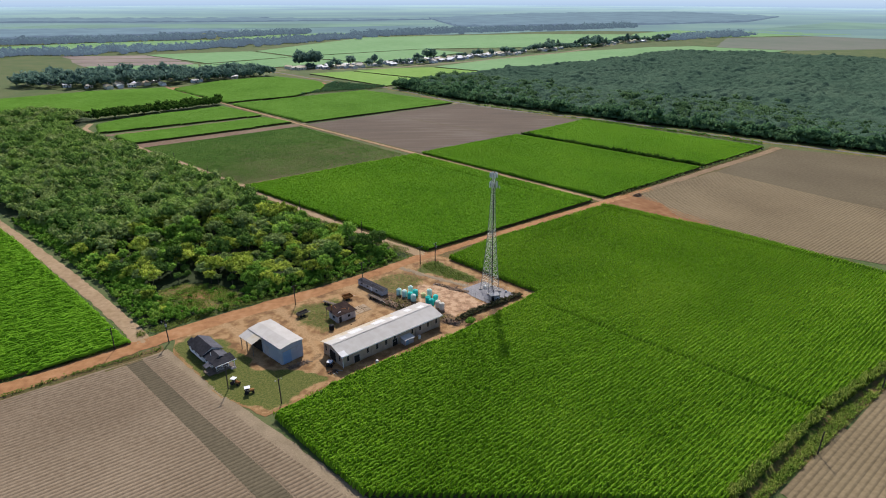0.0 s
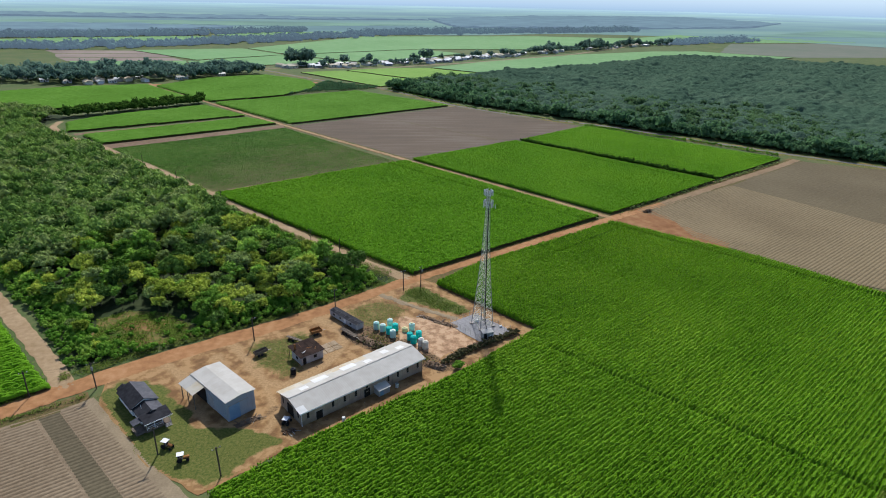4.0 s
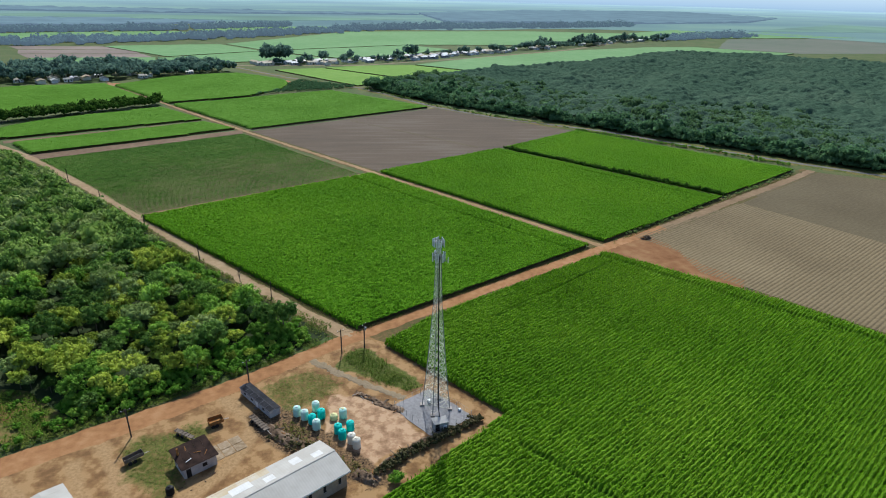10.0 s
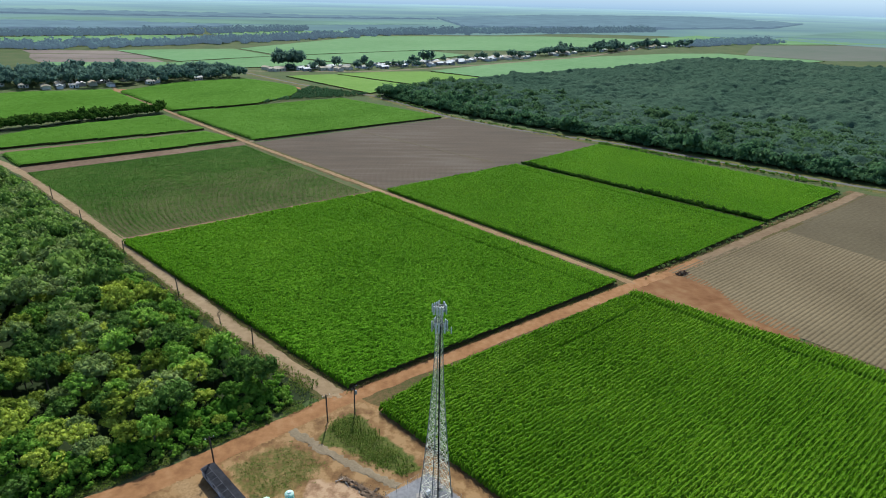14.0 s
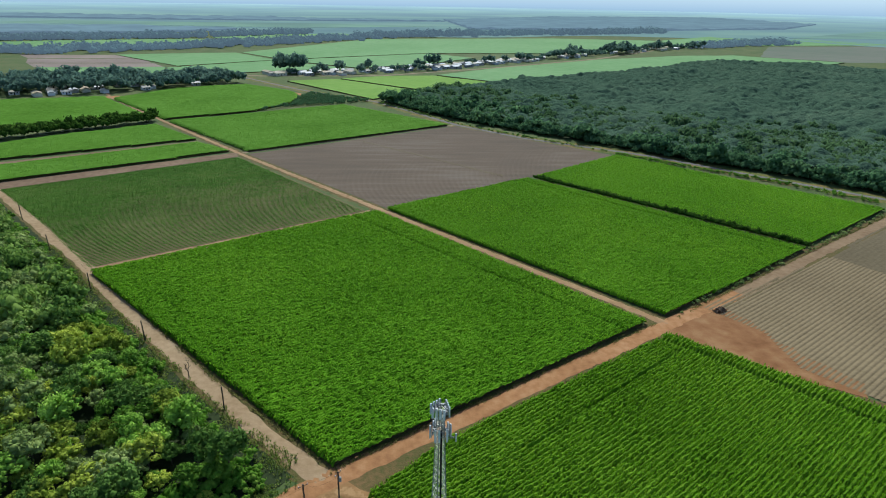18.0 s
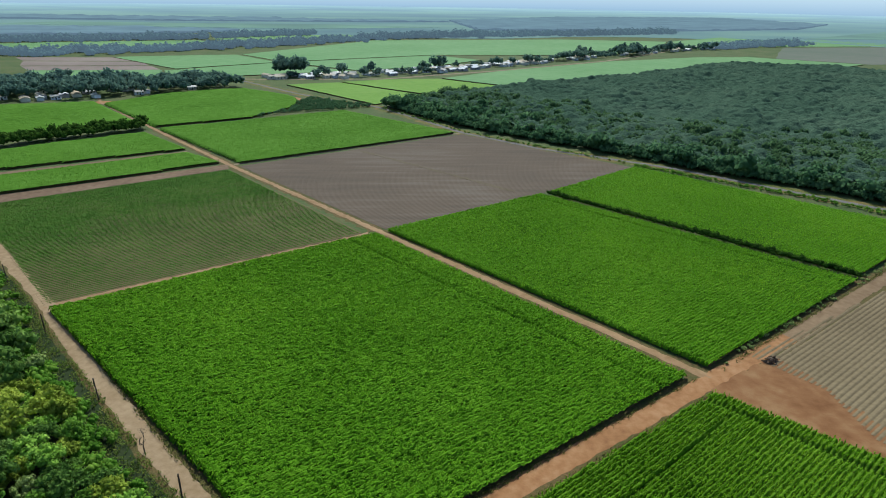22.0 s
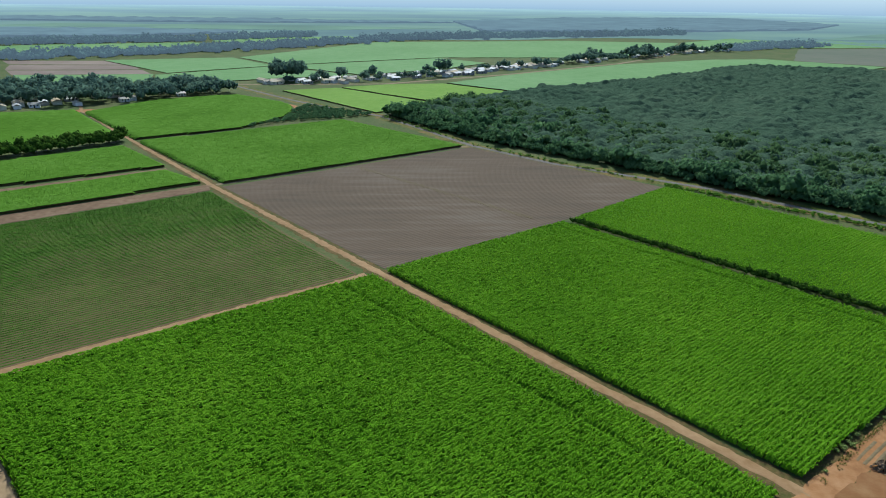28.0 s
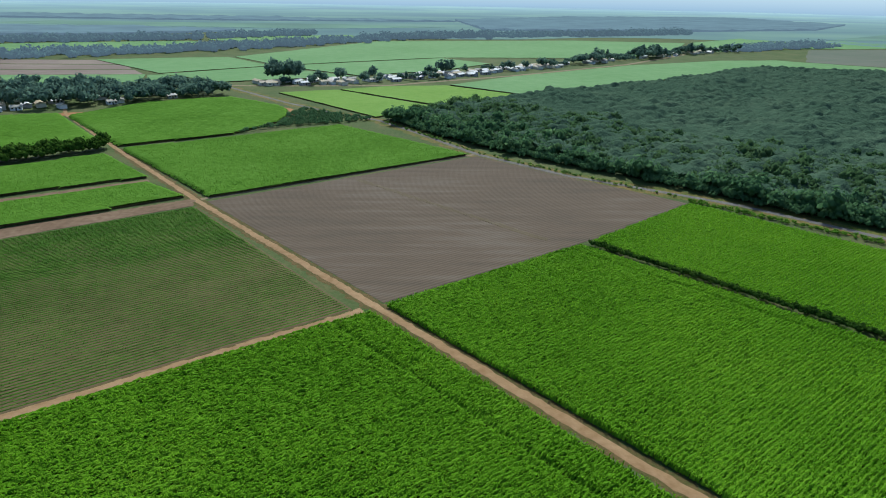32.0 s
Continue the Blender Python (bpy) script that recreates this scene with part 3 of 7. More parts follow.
def canopy(name, poly, P, size, height, radius, floor, cell, mat, label, seed):
    """Closed woodland canopy: one rounded crown for each tree, merged into an uneven sheet."""
    r = np.random.default_rng(seed)
    lo, hi = np.min(poly, 0), np.max(poly, 0)
    nx, ny = (int((hi[k] - lo[k]) / cell) + 1 for k in (0, 1))
    X, Y = np.meshgrid(lo[0] + np.arange(nx) * cell, lo[1] + np.arange(ny) * cell, indexing="ij")
    X, Y = X + (r.random(X.shape) - 0.5) * cell * 0.7, Y + (r.random(X.shape) - 0.5) * cell * 0.7
    Z = np.full(X.shape, floor)
    k = np.array([size(x, y) for x, y in P]) * (0.8 + 0.4 * r.random(len(P)))
    R, H = radius * k, height * k * (0.88 + 0.24 * r.random(len(P)))
    I, J = ((P - lo) / cell).round().astype(int).T
    reach = int(radius * 1.5 / cell) + 1
    for di in range(-reach, reach + 1):
        for dj in range(-reach, reach + 1):
            a, b = np.clip(I + di, 0, nx - 1), np.clip(J + dj, 0, ny - 1)
            q = ((X[a, b] - P[:, 0]) ** 2 + (Y[a, b] - P[:, 1]) ** 2) / R ** 2
            np.maximum.at(Z, (a, b), floor + (H - floor) * np.sqrt(np.clip(1 - q, 0, 1)))
    Z += (r.random(Z.shape) - 0.5) * 0.8
    ok = inside(X.ravel(), Y.ravel(), poly).reshape(X.shape)
    idx = np.arange(nx * ny).reshape(nx, ny)
    full = ok[:-1, :-1] & ok[1:, :-1] & ok[1:, 1:] & ok[:-1, 1:]
    F = np.stack([idx[:-1, :-1][full], idx[1:, :-1][full], idx[1:, 1:][full], idx[:-1, 1:][full]], -1)
    used, F = np.unique(F, return_inverse=True)
    V = np.stack([X, Y, Z], -1).reshape(-1, 3)[used]
    return tagged(part(name, mesh_from(name, V, F.reshape(-1, 4), mat, True), None), label, "wood", kind="stuff")


# ---------------------------------------------------------------- ground and roads
bm = bmesh.new()
rings = [0, 60, 150, 300, 600, 1000, 1600, 2500, 4950]
prev = None
for rad in rings:
    cur = [bm.verts.new((rad * math.cos(i * math.pi / 32), 250 + rad * math.sin(i * math.pi / 32), -0.05)) for i in range(64)] if rad else [bm.verts.new((0, 250, -0.05))]
    if prev:
        for i in range(64):
            j = (i + 1) % 64
            bm.faces.new((prev[0], cur[i], cur[j]) if len(prev) == 1 else (prev[i], cur[i], cur[j], prev[j]))
    prev = cur
tagged(part("ground", bm, M_GROUND), "flat rough grassland and soil plain", "ground", kind="structure")

MAIN = [(-260, -128), (-190, -84), (-133, -47.4), (-119, -38.0), (-104, -26.5), (-85, -13.2), (-59, 2.4), (-42, 14.4), (-20.5, 31), (3.5, 46.8), (33, 66),
        (70, 89.8), (100, 109), (145, 140), (187, 168), (218, 190)]
SIDE_W = [(-104, -26), (-112, -16.4), (-129.5, 3.2), (-162.6, 37.6), (-186, 61), (-240, 115), (-330, 200)]
WEST = [(-20.5, 31.5), (-36.5, 46.8), (-53, 64), (-76, 89), (-101, 117), (-112, 130.5), (-146, 166), (-190, 213), (-216, 236), (-236, 252), (-258, 280), (-262, 300)]
MID = [(69.5, 90.1), (-20.0, 192.9), (-102.3, 287.3), (-179, 380), (-262.5, 482.5), (-276, 506)]
TRACK = [(-300, 760), (-204, 647), (-118, 546), (-65, 494), (-36.5, 474), (-6, 429), (27, 375.5), (70, 332), (136, 287), (155, 268), (180, 243), (215, 209), (258, 173), (420, 40)]
for ln, w in ((MAIN[8:], 9.5), (MID[:4], 6.0), (WEST[:8], 8.5), ([(-112, 128.2), (-21.5, 187.8)], 4.4)):
    ribbon("road_shoulder", ln, w, M_SHOULDER, 0.03, "rough brown shoulder beside a dirt road", "verge", ragged=0.8, crown=0.0, step=1.5)
ribbon("road_shoulder", [(-15, 29.5), (-4, 37), (6, 45)], 6.0, M_SHOULDER, 0.03, "rough brown corner between track and cane", "verge", ragged=0.6, crown=0.0, step=1.0)
ribbon("road_shoulder", [(72, 79.5), (108, 48), (143, 6)], 5.5, M_SHOULDER, 0.02, "rough brown edge between cane and ploughed soil", "verge", ragged=0.8, crown=0.0, step=1.5)
ribbon("road_shoulder", [(-160, -70.5), (-133, -53), (-119, -43.8), (-106, -35.6), (-97, -30)], 6.0, M_SHOULDER, 0.02, "rough brown shoulder beside the ploughed field", "verge", ragged=0.6, crown=0.0, step=1.2)
ribbon("dirt_road", MAIN[12:], 4.4, M_ROAD_E, 0.095, "dull brown dirt road beside ploughed soil")
ribbon("dirt_road", MAIN[:13], lambda k: 6.6 - 1.7 * min(1, max(0, (k - 0.53) / 0.08)), M_DIRT, 0.10, "red dirt farm road with worn wheel tracks between cane fields")
ribbon("dirt_road", SIDE_W, 4.6, M_TAN, 0.09, "pale dirt track beside the woodland")
ribbon("dirt_road", WEST, 4.3, M_TAN, 0.085, "pale dirt track between woodland and cane")
ribbon("dirt_road", MID, lambda k: 2.8 - 0.4 * k, M_TRACKSAND, 0.08, "narrow red dirt track between crop blocks")
ribbon("rail_verge", TRACK, 13.0, M_VERGE, 0.03, "rough dark verge beside the railway", "verge", ragged=1.5, crown=0.0, step=4.0)
ribbon("rail_bed", TRACK, 3.4, M_BALLAST, 0.12, "straight pale railway bed along the wood edge", "track")
ribbon("grass_strip", [(-111.8, 127.8), (-21.2, 187.6)], 4.2, M_TRACKSAND, 0.06, "sandy strip between two crop blocks", "path")
ribbon("grass_strip", [(-103, 289), (-205, 224)], 5.5, M_HEADLAND, 0.055, "bare sandy headland beside a crop block", "path")
ribbon("grass_strip", [(-135.5, 317), (-185, 286), (-233, 257)], 6.5, M_HEADLAND, 0.055, "bare brown strip between two cane blocks", "path")
ribbon("grass_strip", [(-102, 290), (25, 374.5)], 3.0, M_GRAVEL, 0.055, "pale headland beside a ploughed field", "path")
patch("dirt_apron", [(66, 84), (80, 94), (90, 100.5), (94, 93), (96, 82), (100, 71), (107, 60), (104, 54), (88, 64), (74, 75)], M_RED, 0.07, "red bare dirt where field tracks meet", edge=1.2)


# ---------------------------------------------------------------- crops
EB = [(149, 138), (184.5, 82)]        # where the ridged soil ends
ROWS = math.radians(35)           # all the crop rows of the farm run the same way
TOWER = [(-61.0, -63.0), (-42.7, -47.2), (-27.0, -36.7), (-11.2, -27.0), (15.6, -4.0), (-11.8, 26.6), (4.2, 42.0), (67.0, 83.0), (109, 44.5), (143.3, 2.0), (103, -51), (71, -69), (33, -96), (-38.8, -89.0), (-50, -76)]
cane_field(TOWER, ROWS + 0.03, 1.0, 0.5, 3, 1.9, 0.42, 0.17, "tall bright green sugar cane in close rows beside the tower", 11,
           gap=[((150, -8), (60, 84), 0.9), ((16, -14), (76, -78), 0.55), ((20, 38), (66, 74), 0.28)], jitter=0.25, row_step=0.5, rough=0.85, low=0.55)
BIG = [(-19.3, 34.8), (63.5, 90.3), (-19.0, 186.0), (-109.3, 126.0)]
cane_field(BIG, ROWS - 0.02, 1.05, 0.65, 3, 1.75, 0.75, 0.19, "large block of tall green sugar cane beside dirt roads", 12,
           gap=[((-33, 183.5), (55, 86), 0.55)], jitter=0.4, row_step=0.6, rough=1.0, low=0.84, leaf=M_CANE_B, top=M_CANE_TOP_B)
EAST = [(70.6, 94.2), (143.0, 144.0), (54.5, 237.0), (-14.9, 190.3)]
cane_field(EAST, ROWS, 1.05, 0.8, 3, 1.65, 0.75, 0.2, "green sugar cane block behind the track", 13, gap=[((47, 235), (137, 142), 0.5)], jitter=0.25, row_step=0.6, rough=0.9, low=0.87, leaf=M_CANE_B, top=M_CANE_TOP_B)
FAR_E = [(147.0, 148.0), (207, 189), (115, 285.5), (59.0, 240.0)]
cane_field(FAR_E, ROWS, 1.15, 1.0, 3, 1.7, 0.85, 0.22, "green sugar cane block beside the railway", 14, jitter=0.4, row_step=0.8, rough=0.6, low=0.87, leaf=M_CANE_B, top=M_CANE_TOP_B)
NORTH = [(-99, 291.5), (21.5, 372.0), (-60.5, 452.0), (-175.0, 377.0)]
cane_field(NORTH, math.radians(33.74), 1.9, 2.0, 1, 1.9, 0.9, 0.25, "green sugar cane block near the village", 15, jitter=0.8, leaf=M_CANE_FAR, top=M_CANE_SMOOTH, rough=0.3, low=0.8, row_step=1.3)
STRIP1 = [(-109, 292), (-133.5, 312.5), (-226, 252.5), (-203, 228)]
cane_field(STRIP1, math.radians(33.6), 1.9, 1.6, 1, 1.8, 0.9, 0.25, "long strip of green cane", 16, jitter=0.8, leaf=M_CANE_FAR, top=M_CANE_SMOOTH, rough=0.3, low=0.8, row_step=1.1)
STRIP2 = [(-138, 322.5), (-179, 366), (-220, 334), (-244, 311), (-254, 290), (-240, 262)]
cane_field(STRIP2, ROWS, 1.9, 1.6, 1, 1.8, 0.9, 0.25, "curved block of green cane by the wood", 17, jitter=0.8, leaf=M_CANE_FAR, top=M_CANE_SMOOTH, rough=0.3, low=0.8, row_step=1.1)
LEFT = [(-107.5, -26.0), (-114, -19.5), (-130, -1.5), (-184.5, 57.5), (-225, 98), (-245, 95), (-215, 25), (-155, -57), (-134, -43.5)]
cane_field(LEFT, ROWS, 1.4, 0.9, 2, 1.7, 0.7, 0.17, "green cane beside a pale track", 18, row_step=0.9, rough=0.9, low=0.55, leaf=M_CANE_B, top=M_CANE_TOP_B)
LOOP = [(-181, 385), (-126, 421), (-105, 462), (-104, 490), (-110, 512), (-121, 529), (-168, 566), (-226, 534), (-256, 473)]
cane_field(LOOP, ROWS, 2.2, 2.0, 0, 2.0, 1.0, 0.3, "green cane block with a curved headland", 19, top=M_CANE_SMOOTH, rough=0.3, low=0.8, row_step=1.8)
WESTN = [(-194, 394), (-267, 482), (-330, 462), (-420, 400), (-330, 330), (-250, 358)]
cane_field(WESTN, ROWS, 2.2, 2.0, 0, 2.0, 1.0, 0.3, "green cane block below the village trees", 20, top=M_CANE_SMOOTH, rough=0.3, low=0.8, row_step=1.8)

patch("soil_ground", [(-240, -118), (-131.6, -50.5), (-105.0, -36.6), (-97.0, -30.8), (-75.2, -54.8), (-62.2, -68.4), (-40, -90), (-25, -113), (-150, -142)], M_SOIL, 0.0, "pale bare soil under the ploughed ridges", edge=0.3)
furrows("ploughed_field", [(-131.6, -51.5), (-105.5, -37.6), (-60, -88), (-40, -112), (-150, -140), (-240, -116)], math.radians(33), 1.1, 0.14, M_SOIL, "pale ploughed soil in straight ridges", 31)
furrows("ploughed_field", [(-104.8, -37.2), (-101.6, -34.8), (-80, -58.5), (-56, -84), (-33, -111), (-39, -112), (-59.5, -88)], math.radians(33), 1.1, 0.1, M_SOIL_MID, "damp darker ploughed band", 32)
furrows("ploughed_field", [(-101.4, -34.6), (-97.5, -31.5), (-75.5, -55.2), (-62.5, -69), (-40.5, -90), (-28, -110), (-32, -111), (-55.5, -84), (-79.5, -58.5)], math.radians(33), 1.1, 0.14, M_SOIL, "pale ploughed headland in short ridges", 30)
furrows("ploughed_field", [(84, 100), (EB[0][0], EB[0][1]), (EB[1][0], EB[1][1]), (250, 5), (185, -40), (152, 8.5), (131, 23), (95, 67), (95, 85)], ROWS, 1.3, 0.16, M_SOIL_E, "wide ploughed field of dry pale soil in fine ridges", 33)
furrows("ploughed_field", [EB[0], (216, 188), (258, 165), (400, 40), (300, -60), (250, 5), EB[1]], ROWS, 1.8, 0.04, M_HARROW, "smooth grey-brown harrowed soil beyond the ridges", 29)
furrows("ploughed_field", [(45, -93.7), (95, -61.2), (130, -38.5), (190, -80), (80, -150)], ROWS, 1.3, 0.14, M_SOIL_E, "ploughed field corner of dry pale soil", 34)
furrows("ploughed_field", [(-16, 193), (56, 241), (115, 288), (27, 371), (-99, 288)], math.radians(34), 1.5, 0.11, M_SOIL_DARK, "dark ploughed field between cane blocks", 35)
YOUNG = [(-24.5, 188.6), (-101, 280), (-194, 217), (-190, 213), (-147, 169), (-112.5, 129.4)]
furrows("ploughed_field", YOUNG, math.radians(34), 1.4, 0.08, M_SOIL_Y, "soil ridges planted with young cane", 36)
patch("headland", [(-102, 281), (-104, 286), (-203, 225.5), (-194, 218)], M_HEADLAND, 0.06, "bare brown headland beside the young cane", edge=0.5)


def young_growth(P):
    """Young cane closes its rows away from the track and stays thin in patches."""
    across = P @ np.array([-0.57, 0.82])
    k = 0.40 + 0.26 * np.clip((across - 175) / 70, -0.4, 1) + 0.07 * wavy(P[:, 0], P[:, 1], 0.05, 2.0) + 0.06 * wavy(P[:, 0], P[:, 1], 0.21, 4.0)
    return np.clip(k + 0.04 * np.sin(across * 0.83 + 2 * np.sin(across * 0.31)), 0.2, 0.8)


V, F = crop_rows(shrink(YOUNG, 0.6), math.radians(34), 1.4, 0.5, 0.7, 37, [((-36, 176), (-82, 226), 0.5)], low=0.35, grow=young_growth, rough=0.7)
tagged(part("young_cane", mesh_from("young_cane", V, F, M_YOUNG), None), "rows of young dusky green cane on ridges", "crop field", kind="stuff")
P = row_points(shrink(YOUNG, 0.8), math.radians(34), 1.4, 0.8, 0.3, 38)
V, F = blade_clumps(P, 0.1, 0.25 + 0.5 * young_growth(P), 0.4, 0.16, 2, 38)
tagged(part("young_cane", mesh_from("young_cane", V, F, M_YOUNG), None), "arching leaves of young cane", "crop field", kind="stuff")
ribbon("tractor_lane", [(-36, 322), (4, 282), (43, 243)], 3.0, M_HARROW, 0.10, "dark tractor lane across the ploughed field", "track", ragged=0.8, crown=0.0)

# ---------------------------------------------------------------- woods
WOOD_W = [(-106, -17), (-127, 9), (-160, 43), (-186, 69), (-245, 128), (-300, 190), (-350, 290), (-330, 345), (-262, 318), (-266, 286), (-244, 256), (-222, 235),
          (-196, 214), (-151, 167), (-117, 131), (-106, 117), (-81, 90), (-57, 63), (-40, 46), (-25, 33.5), (-43, 20), (-61, 8), (-87, -7)]
CLEARING = [(-112, 8), (-104, 13), (-91, 10), (-80, 1), (-83, -5), (-92, -8.5), (-108, -6)]
patch("wood_floor", WOOD_W, M_SHADE_FLOOR, 0.01, "woodland floor with leaf litter, shade painted in")
patch("clearing", CLEARING, M_VERGE, 0.03, "grassy clearing in the woodland with bare soil", edge=1.0)


def edge_distance(x, y, poly):
    best = 1e9
    for i in range(len(poly)):
        ax, ay = poly[i]
        bx, by = poly[(i + 1) % len(poly)]
        t = max(0, min(1, ((x - ax) * (bx - ax) + (y - ay) * (by - ay)) / ((bx - ax) ** 2 + (by - ay) ** 2)))
        best = min(best, math.hypot(x - ax - t * (bx - ax), y - ay - t * (by - ay)))
    return best


P = scatter(WOOD_W, 4.7, 41, [CLEARING])
P = P[np.array([edge_distance(x, y, WOOD_W) > 3.0 and edge_distance(x, y, CLEARING) > 1.2 for x, y in P]) & (line_distance(P, WEST) > 10.5)]
order = np.argsort(np.abs(P[:, 0] + 70) * 0.8 + np.abs(P[:, 1] - 30))
near, rest = P[order[:300]], P[order[300:]]
LIB = []
for i, (h, rad, leaf_mat, tint) in enumerate(((7.5, 3.6, M_LEAF, "green"), (8.5, 4.2, M_LEAF, "green"), (6.0, 3.2, M_LEAF_DEEP, "dark green"), (9.0, 4.4, M_LEAF_GREY, "grey-green"),
                                              (7.0, 4.0, M_LEAF_OLIVE, "yellowish olive"), (8.0, 3.5, M_LEAF_DEEP, "dark green"), (6.5, 3.6, M_LEAF_OLIVE, "yellowish olive"))):
    t = new("tree")
    V, F = tree_mesh(100 + i, h, rad, 640, 0.6)
    part("crown", mesh_from("crown", V, F, leaf_mat), None, t)
    part("trunk", trunk_mesh(100 + i, h, rad), M_BARK, t)
    tagged(t, f"dense {tint} broadleaf tree in the woodland", "tree", "woodland trees")
    LIB.append(t)
for k, (x, y) in enumerate(near):
    src = LIB[int(rng.integers(0, 7))]
    m = pose(x, y, 0, 0, 0, rng.random() * 360)
    s = 0.55 + 0.65 * rng.random() ** 1.7
    s *= min(1.0, 0.5 + edge_distance(x, y, WOOD_W) / 16) * min(1.0, 0.5 + edge_distance(x, y, CLEARING) / 14)
    c = LIB[k] if k < 7 else copy_thing(src, m)
    c.matrix_basis = m
    c.scale = (s, s, s * (0.75 + 0.45 * rng.random()))
pick = rng.random(len(rest))
for lo, hi, leaf_mat, tint, sd in ((0, 0.4, M_LEAF_JOIN, "green", 43), (0.4, 0.68, M_LEAF_DEEP, "dark green", 44), (0.68, 1, M_LEAF_GREY, "grey-green", 45)):
    joined_trees("woodland", rest[(pick >= lo) & (pick < hi)], lambda x, y: min(1.0, 0.45 + edge_distance(x, y, WOOD_W) / 18), 7.0, 3.3, 110, 1.05, leaf_mat, f"dense {tint} woodland crowns", sd)

WOOD_E = [(-33, 478), (3, 426), (42, 381), (76, 351), (121, 311), (155, 277), (186, 254), (225, 213), (262, 184), (330, 125), (430, 40), (620, 330), (690, 700), (574, 790), (418, 832), (250, 702), (90, 588), (13, 523)]
patch("wood_floor", shrink(WOOD_E, 2.0), M_SHADE_FLOOR, 0.01, "woodland floor beyond the railway, shade painted in", step=12)

P = scatter(WOOD_E, 6.6, 51)
d = line_distance(P, TRACK)
d = np.where(d > 30, d + 45 * (rng.random(len(P)) - 0.5) + 30 * wavy(P[:, 0], P[:, 1], 0.025, 3.0), d)
edge_e, mid_e = d < 24, d >= 24
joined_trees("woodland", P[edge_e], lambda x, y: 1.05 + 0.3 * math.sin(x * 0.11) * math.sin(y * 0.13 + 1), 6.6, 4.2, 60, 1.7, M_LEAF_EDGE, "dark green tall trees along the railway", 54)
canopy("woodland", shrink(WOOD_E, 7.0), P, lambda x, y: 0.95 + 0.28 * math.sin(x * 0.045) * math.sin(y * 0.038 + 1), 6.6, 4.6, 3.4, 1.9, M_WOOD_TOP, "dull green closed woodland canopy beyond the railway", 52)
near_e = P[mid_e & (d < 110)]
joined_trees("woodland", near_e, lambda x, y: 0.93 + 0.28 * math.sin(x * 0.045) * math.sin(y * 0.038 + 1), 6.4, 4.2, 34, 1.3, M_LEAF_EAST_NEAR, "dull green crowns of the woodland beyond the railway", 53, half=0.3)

HEDGE = [(-183, 378), (-204, 359), (-224, 342), (-262, 311), (-268, 321), (-229, 354), (-208, 370), (-189, 387)]
joined_trees("hedge", scatter(HEDGE, 3.2, 55), lambda x, y: 0.85, 7.0, 3.6, 50, 1.5, M_HEDGE, "dark tall hedge between cane blocks", 56, "hedge")

# low growth at the wood edges
Q = scatter([(-112, -22), (-205, 60), (-215, 90), (-150, 60), (-110, 12), (-70, 20), (-60, 40), (-95, 85), (-160, 160), (-215, 215), (-200, 225), (-120, 140), (-20, 40), (-22, 29), (-62, 3), (-90, -14)], 2.0, 57)
d_w = np.array([edge_distance(x, y, WOOD_W) for x, y in Q])
into = inside(Q[:, 0], Q[:, 1], WOOD_W)
west_gap = line_distance(Q, WEST)
keep_q = ((into & (d_w < 8.5)) | (~into & (d_w < 1.2))) & (rng.random(len(Q)) < np.clip((west_gap - 4.5) / 7, 0, 1)) & ~inside(Q[:, 0], Q[:, 1], CLEARING)
Q = Q[keep_q]
joined_trees("undergrowth", Q, lambda x, y: 0.6 + 0.07 * min(8, edge_distance(x, y, WOOD_W)), 2.2, 1.7, 56, 0.46, M_SHRUB, "bright green bushes along the woodland edge", 58, "bushes")
Q = scatter(CLEARING, 2.2, 59)
Q = Q[rng.random(len(Q)) < 0.2]
joined_trees("undergrowth", Q, lambda x, y: 0.55, 2.0, 1.6, 30, 0.55, M_SHRUB, "low green bushes in the clearing", 60, "bushes")
tufts(shrink(CLEARING, 0.5), 0.5, 0.55, 0.5, 0.14, M_GRASSBLADE, "rough green grass in the clearing", 251, 1.0)
patch("bare_soil", [(-105, 5), (-98, 7.5), (-90, 4.5), (-92, 0.5), (-101, 0.5)], M_YARD, 0.06, "patch of bare pinkish soil in the clearing", edge=1.0, step=1.0)
Q = scatter([(-30, 476), (5, 422), (44, 377), (78, 347), (123, 307), (157, 273), (188, 250), (227, 209), (264, 180), (300, 150), (306, 157), (268, 188), (229, 217), (190, 258), (159, 281), (123, 316), (80, 355), (46, 385), (8, 430), (-28, 482)], 3.2, 63)
joined_trees("undergrowth", Q, lambda x, y: 1.0, 3.4, 2.6, 40, 1.0, M_LEAF_EDGE, "dark bushes along the railway side of the wood", 64, "bushes")

Q = scatter([(74, 94.6), (144, 142.6), (206, 184.8), (205, 186.8), (143, 144.4), (73, 96.4)], 1.7, 71)
Q = Q[rng.random(len(Q)) < 0.5]
joined_trees("scrub", Q, lambda x, y: 0.42, 1.9, 1.5, 14, 0.8, M_LEAF_GREY, "dusty low scrub on spoil along the road edge", 72, "scrub")

# hedge line and weeds between blocks
def band(line, half):
    res_a, res_b = [], []
    for i, (x, y) in enumerate(line):
        a, b = line[max(0, i - 1)], line[min(len(line) - 1, i + 1)]
        d = Vector((b[0] - a[0], b[1] - a[1])).normalized() * half
        res_a.append((x - d.y, y + d.x))
        res_b.append((x + d.y, y - d.x))
    return res_a + res_b[::-1]


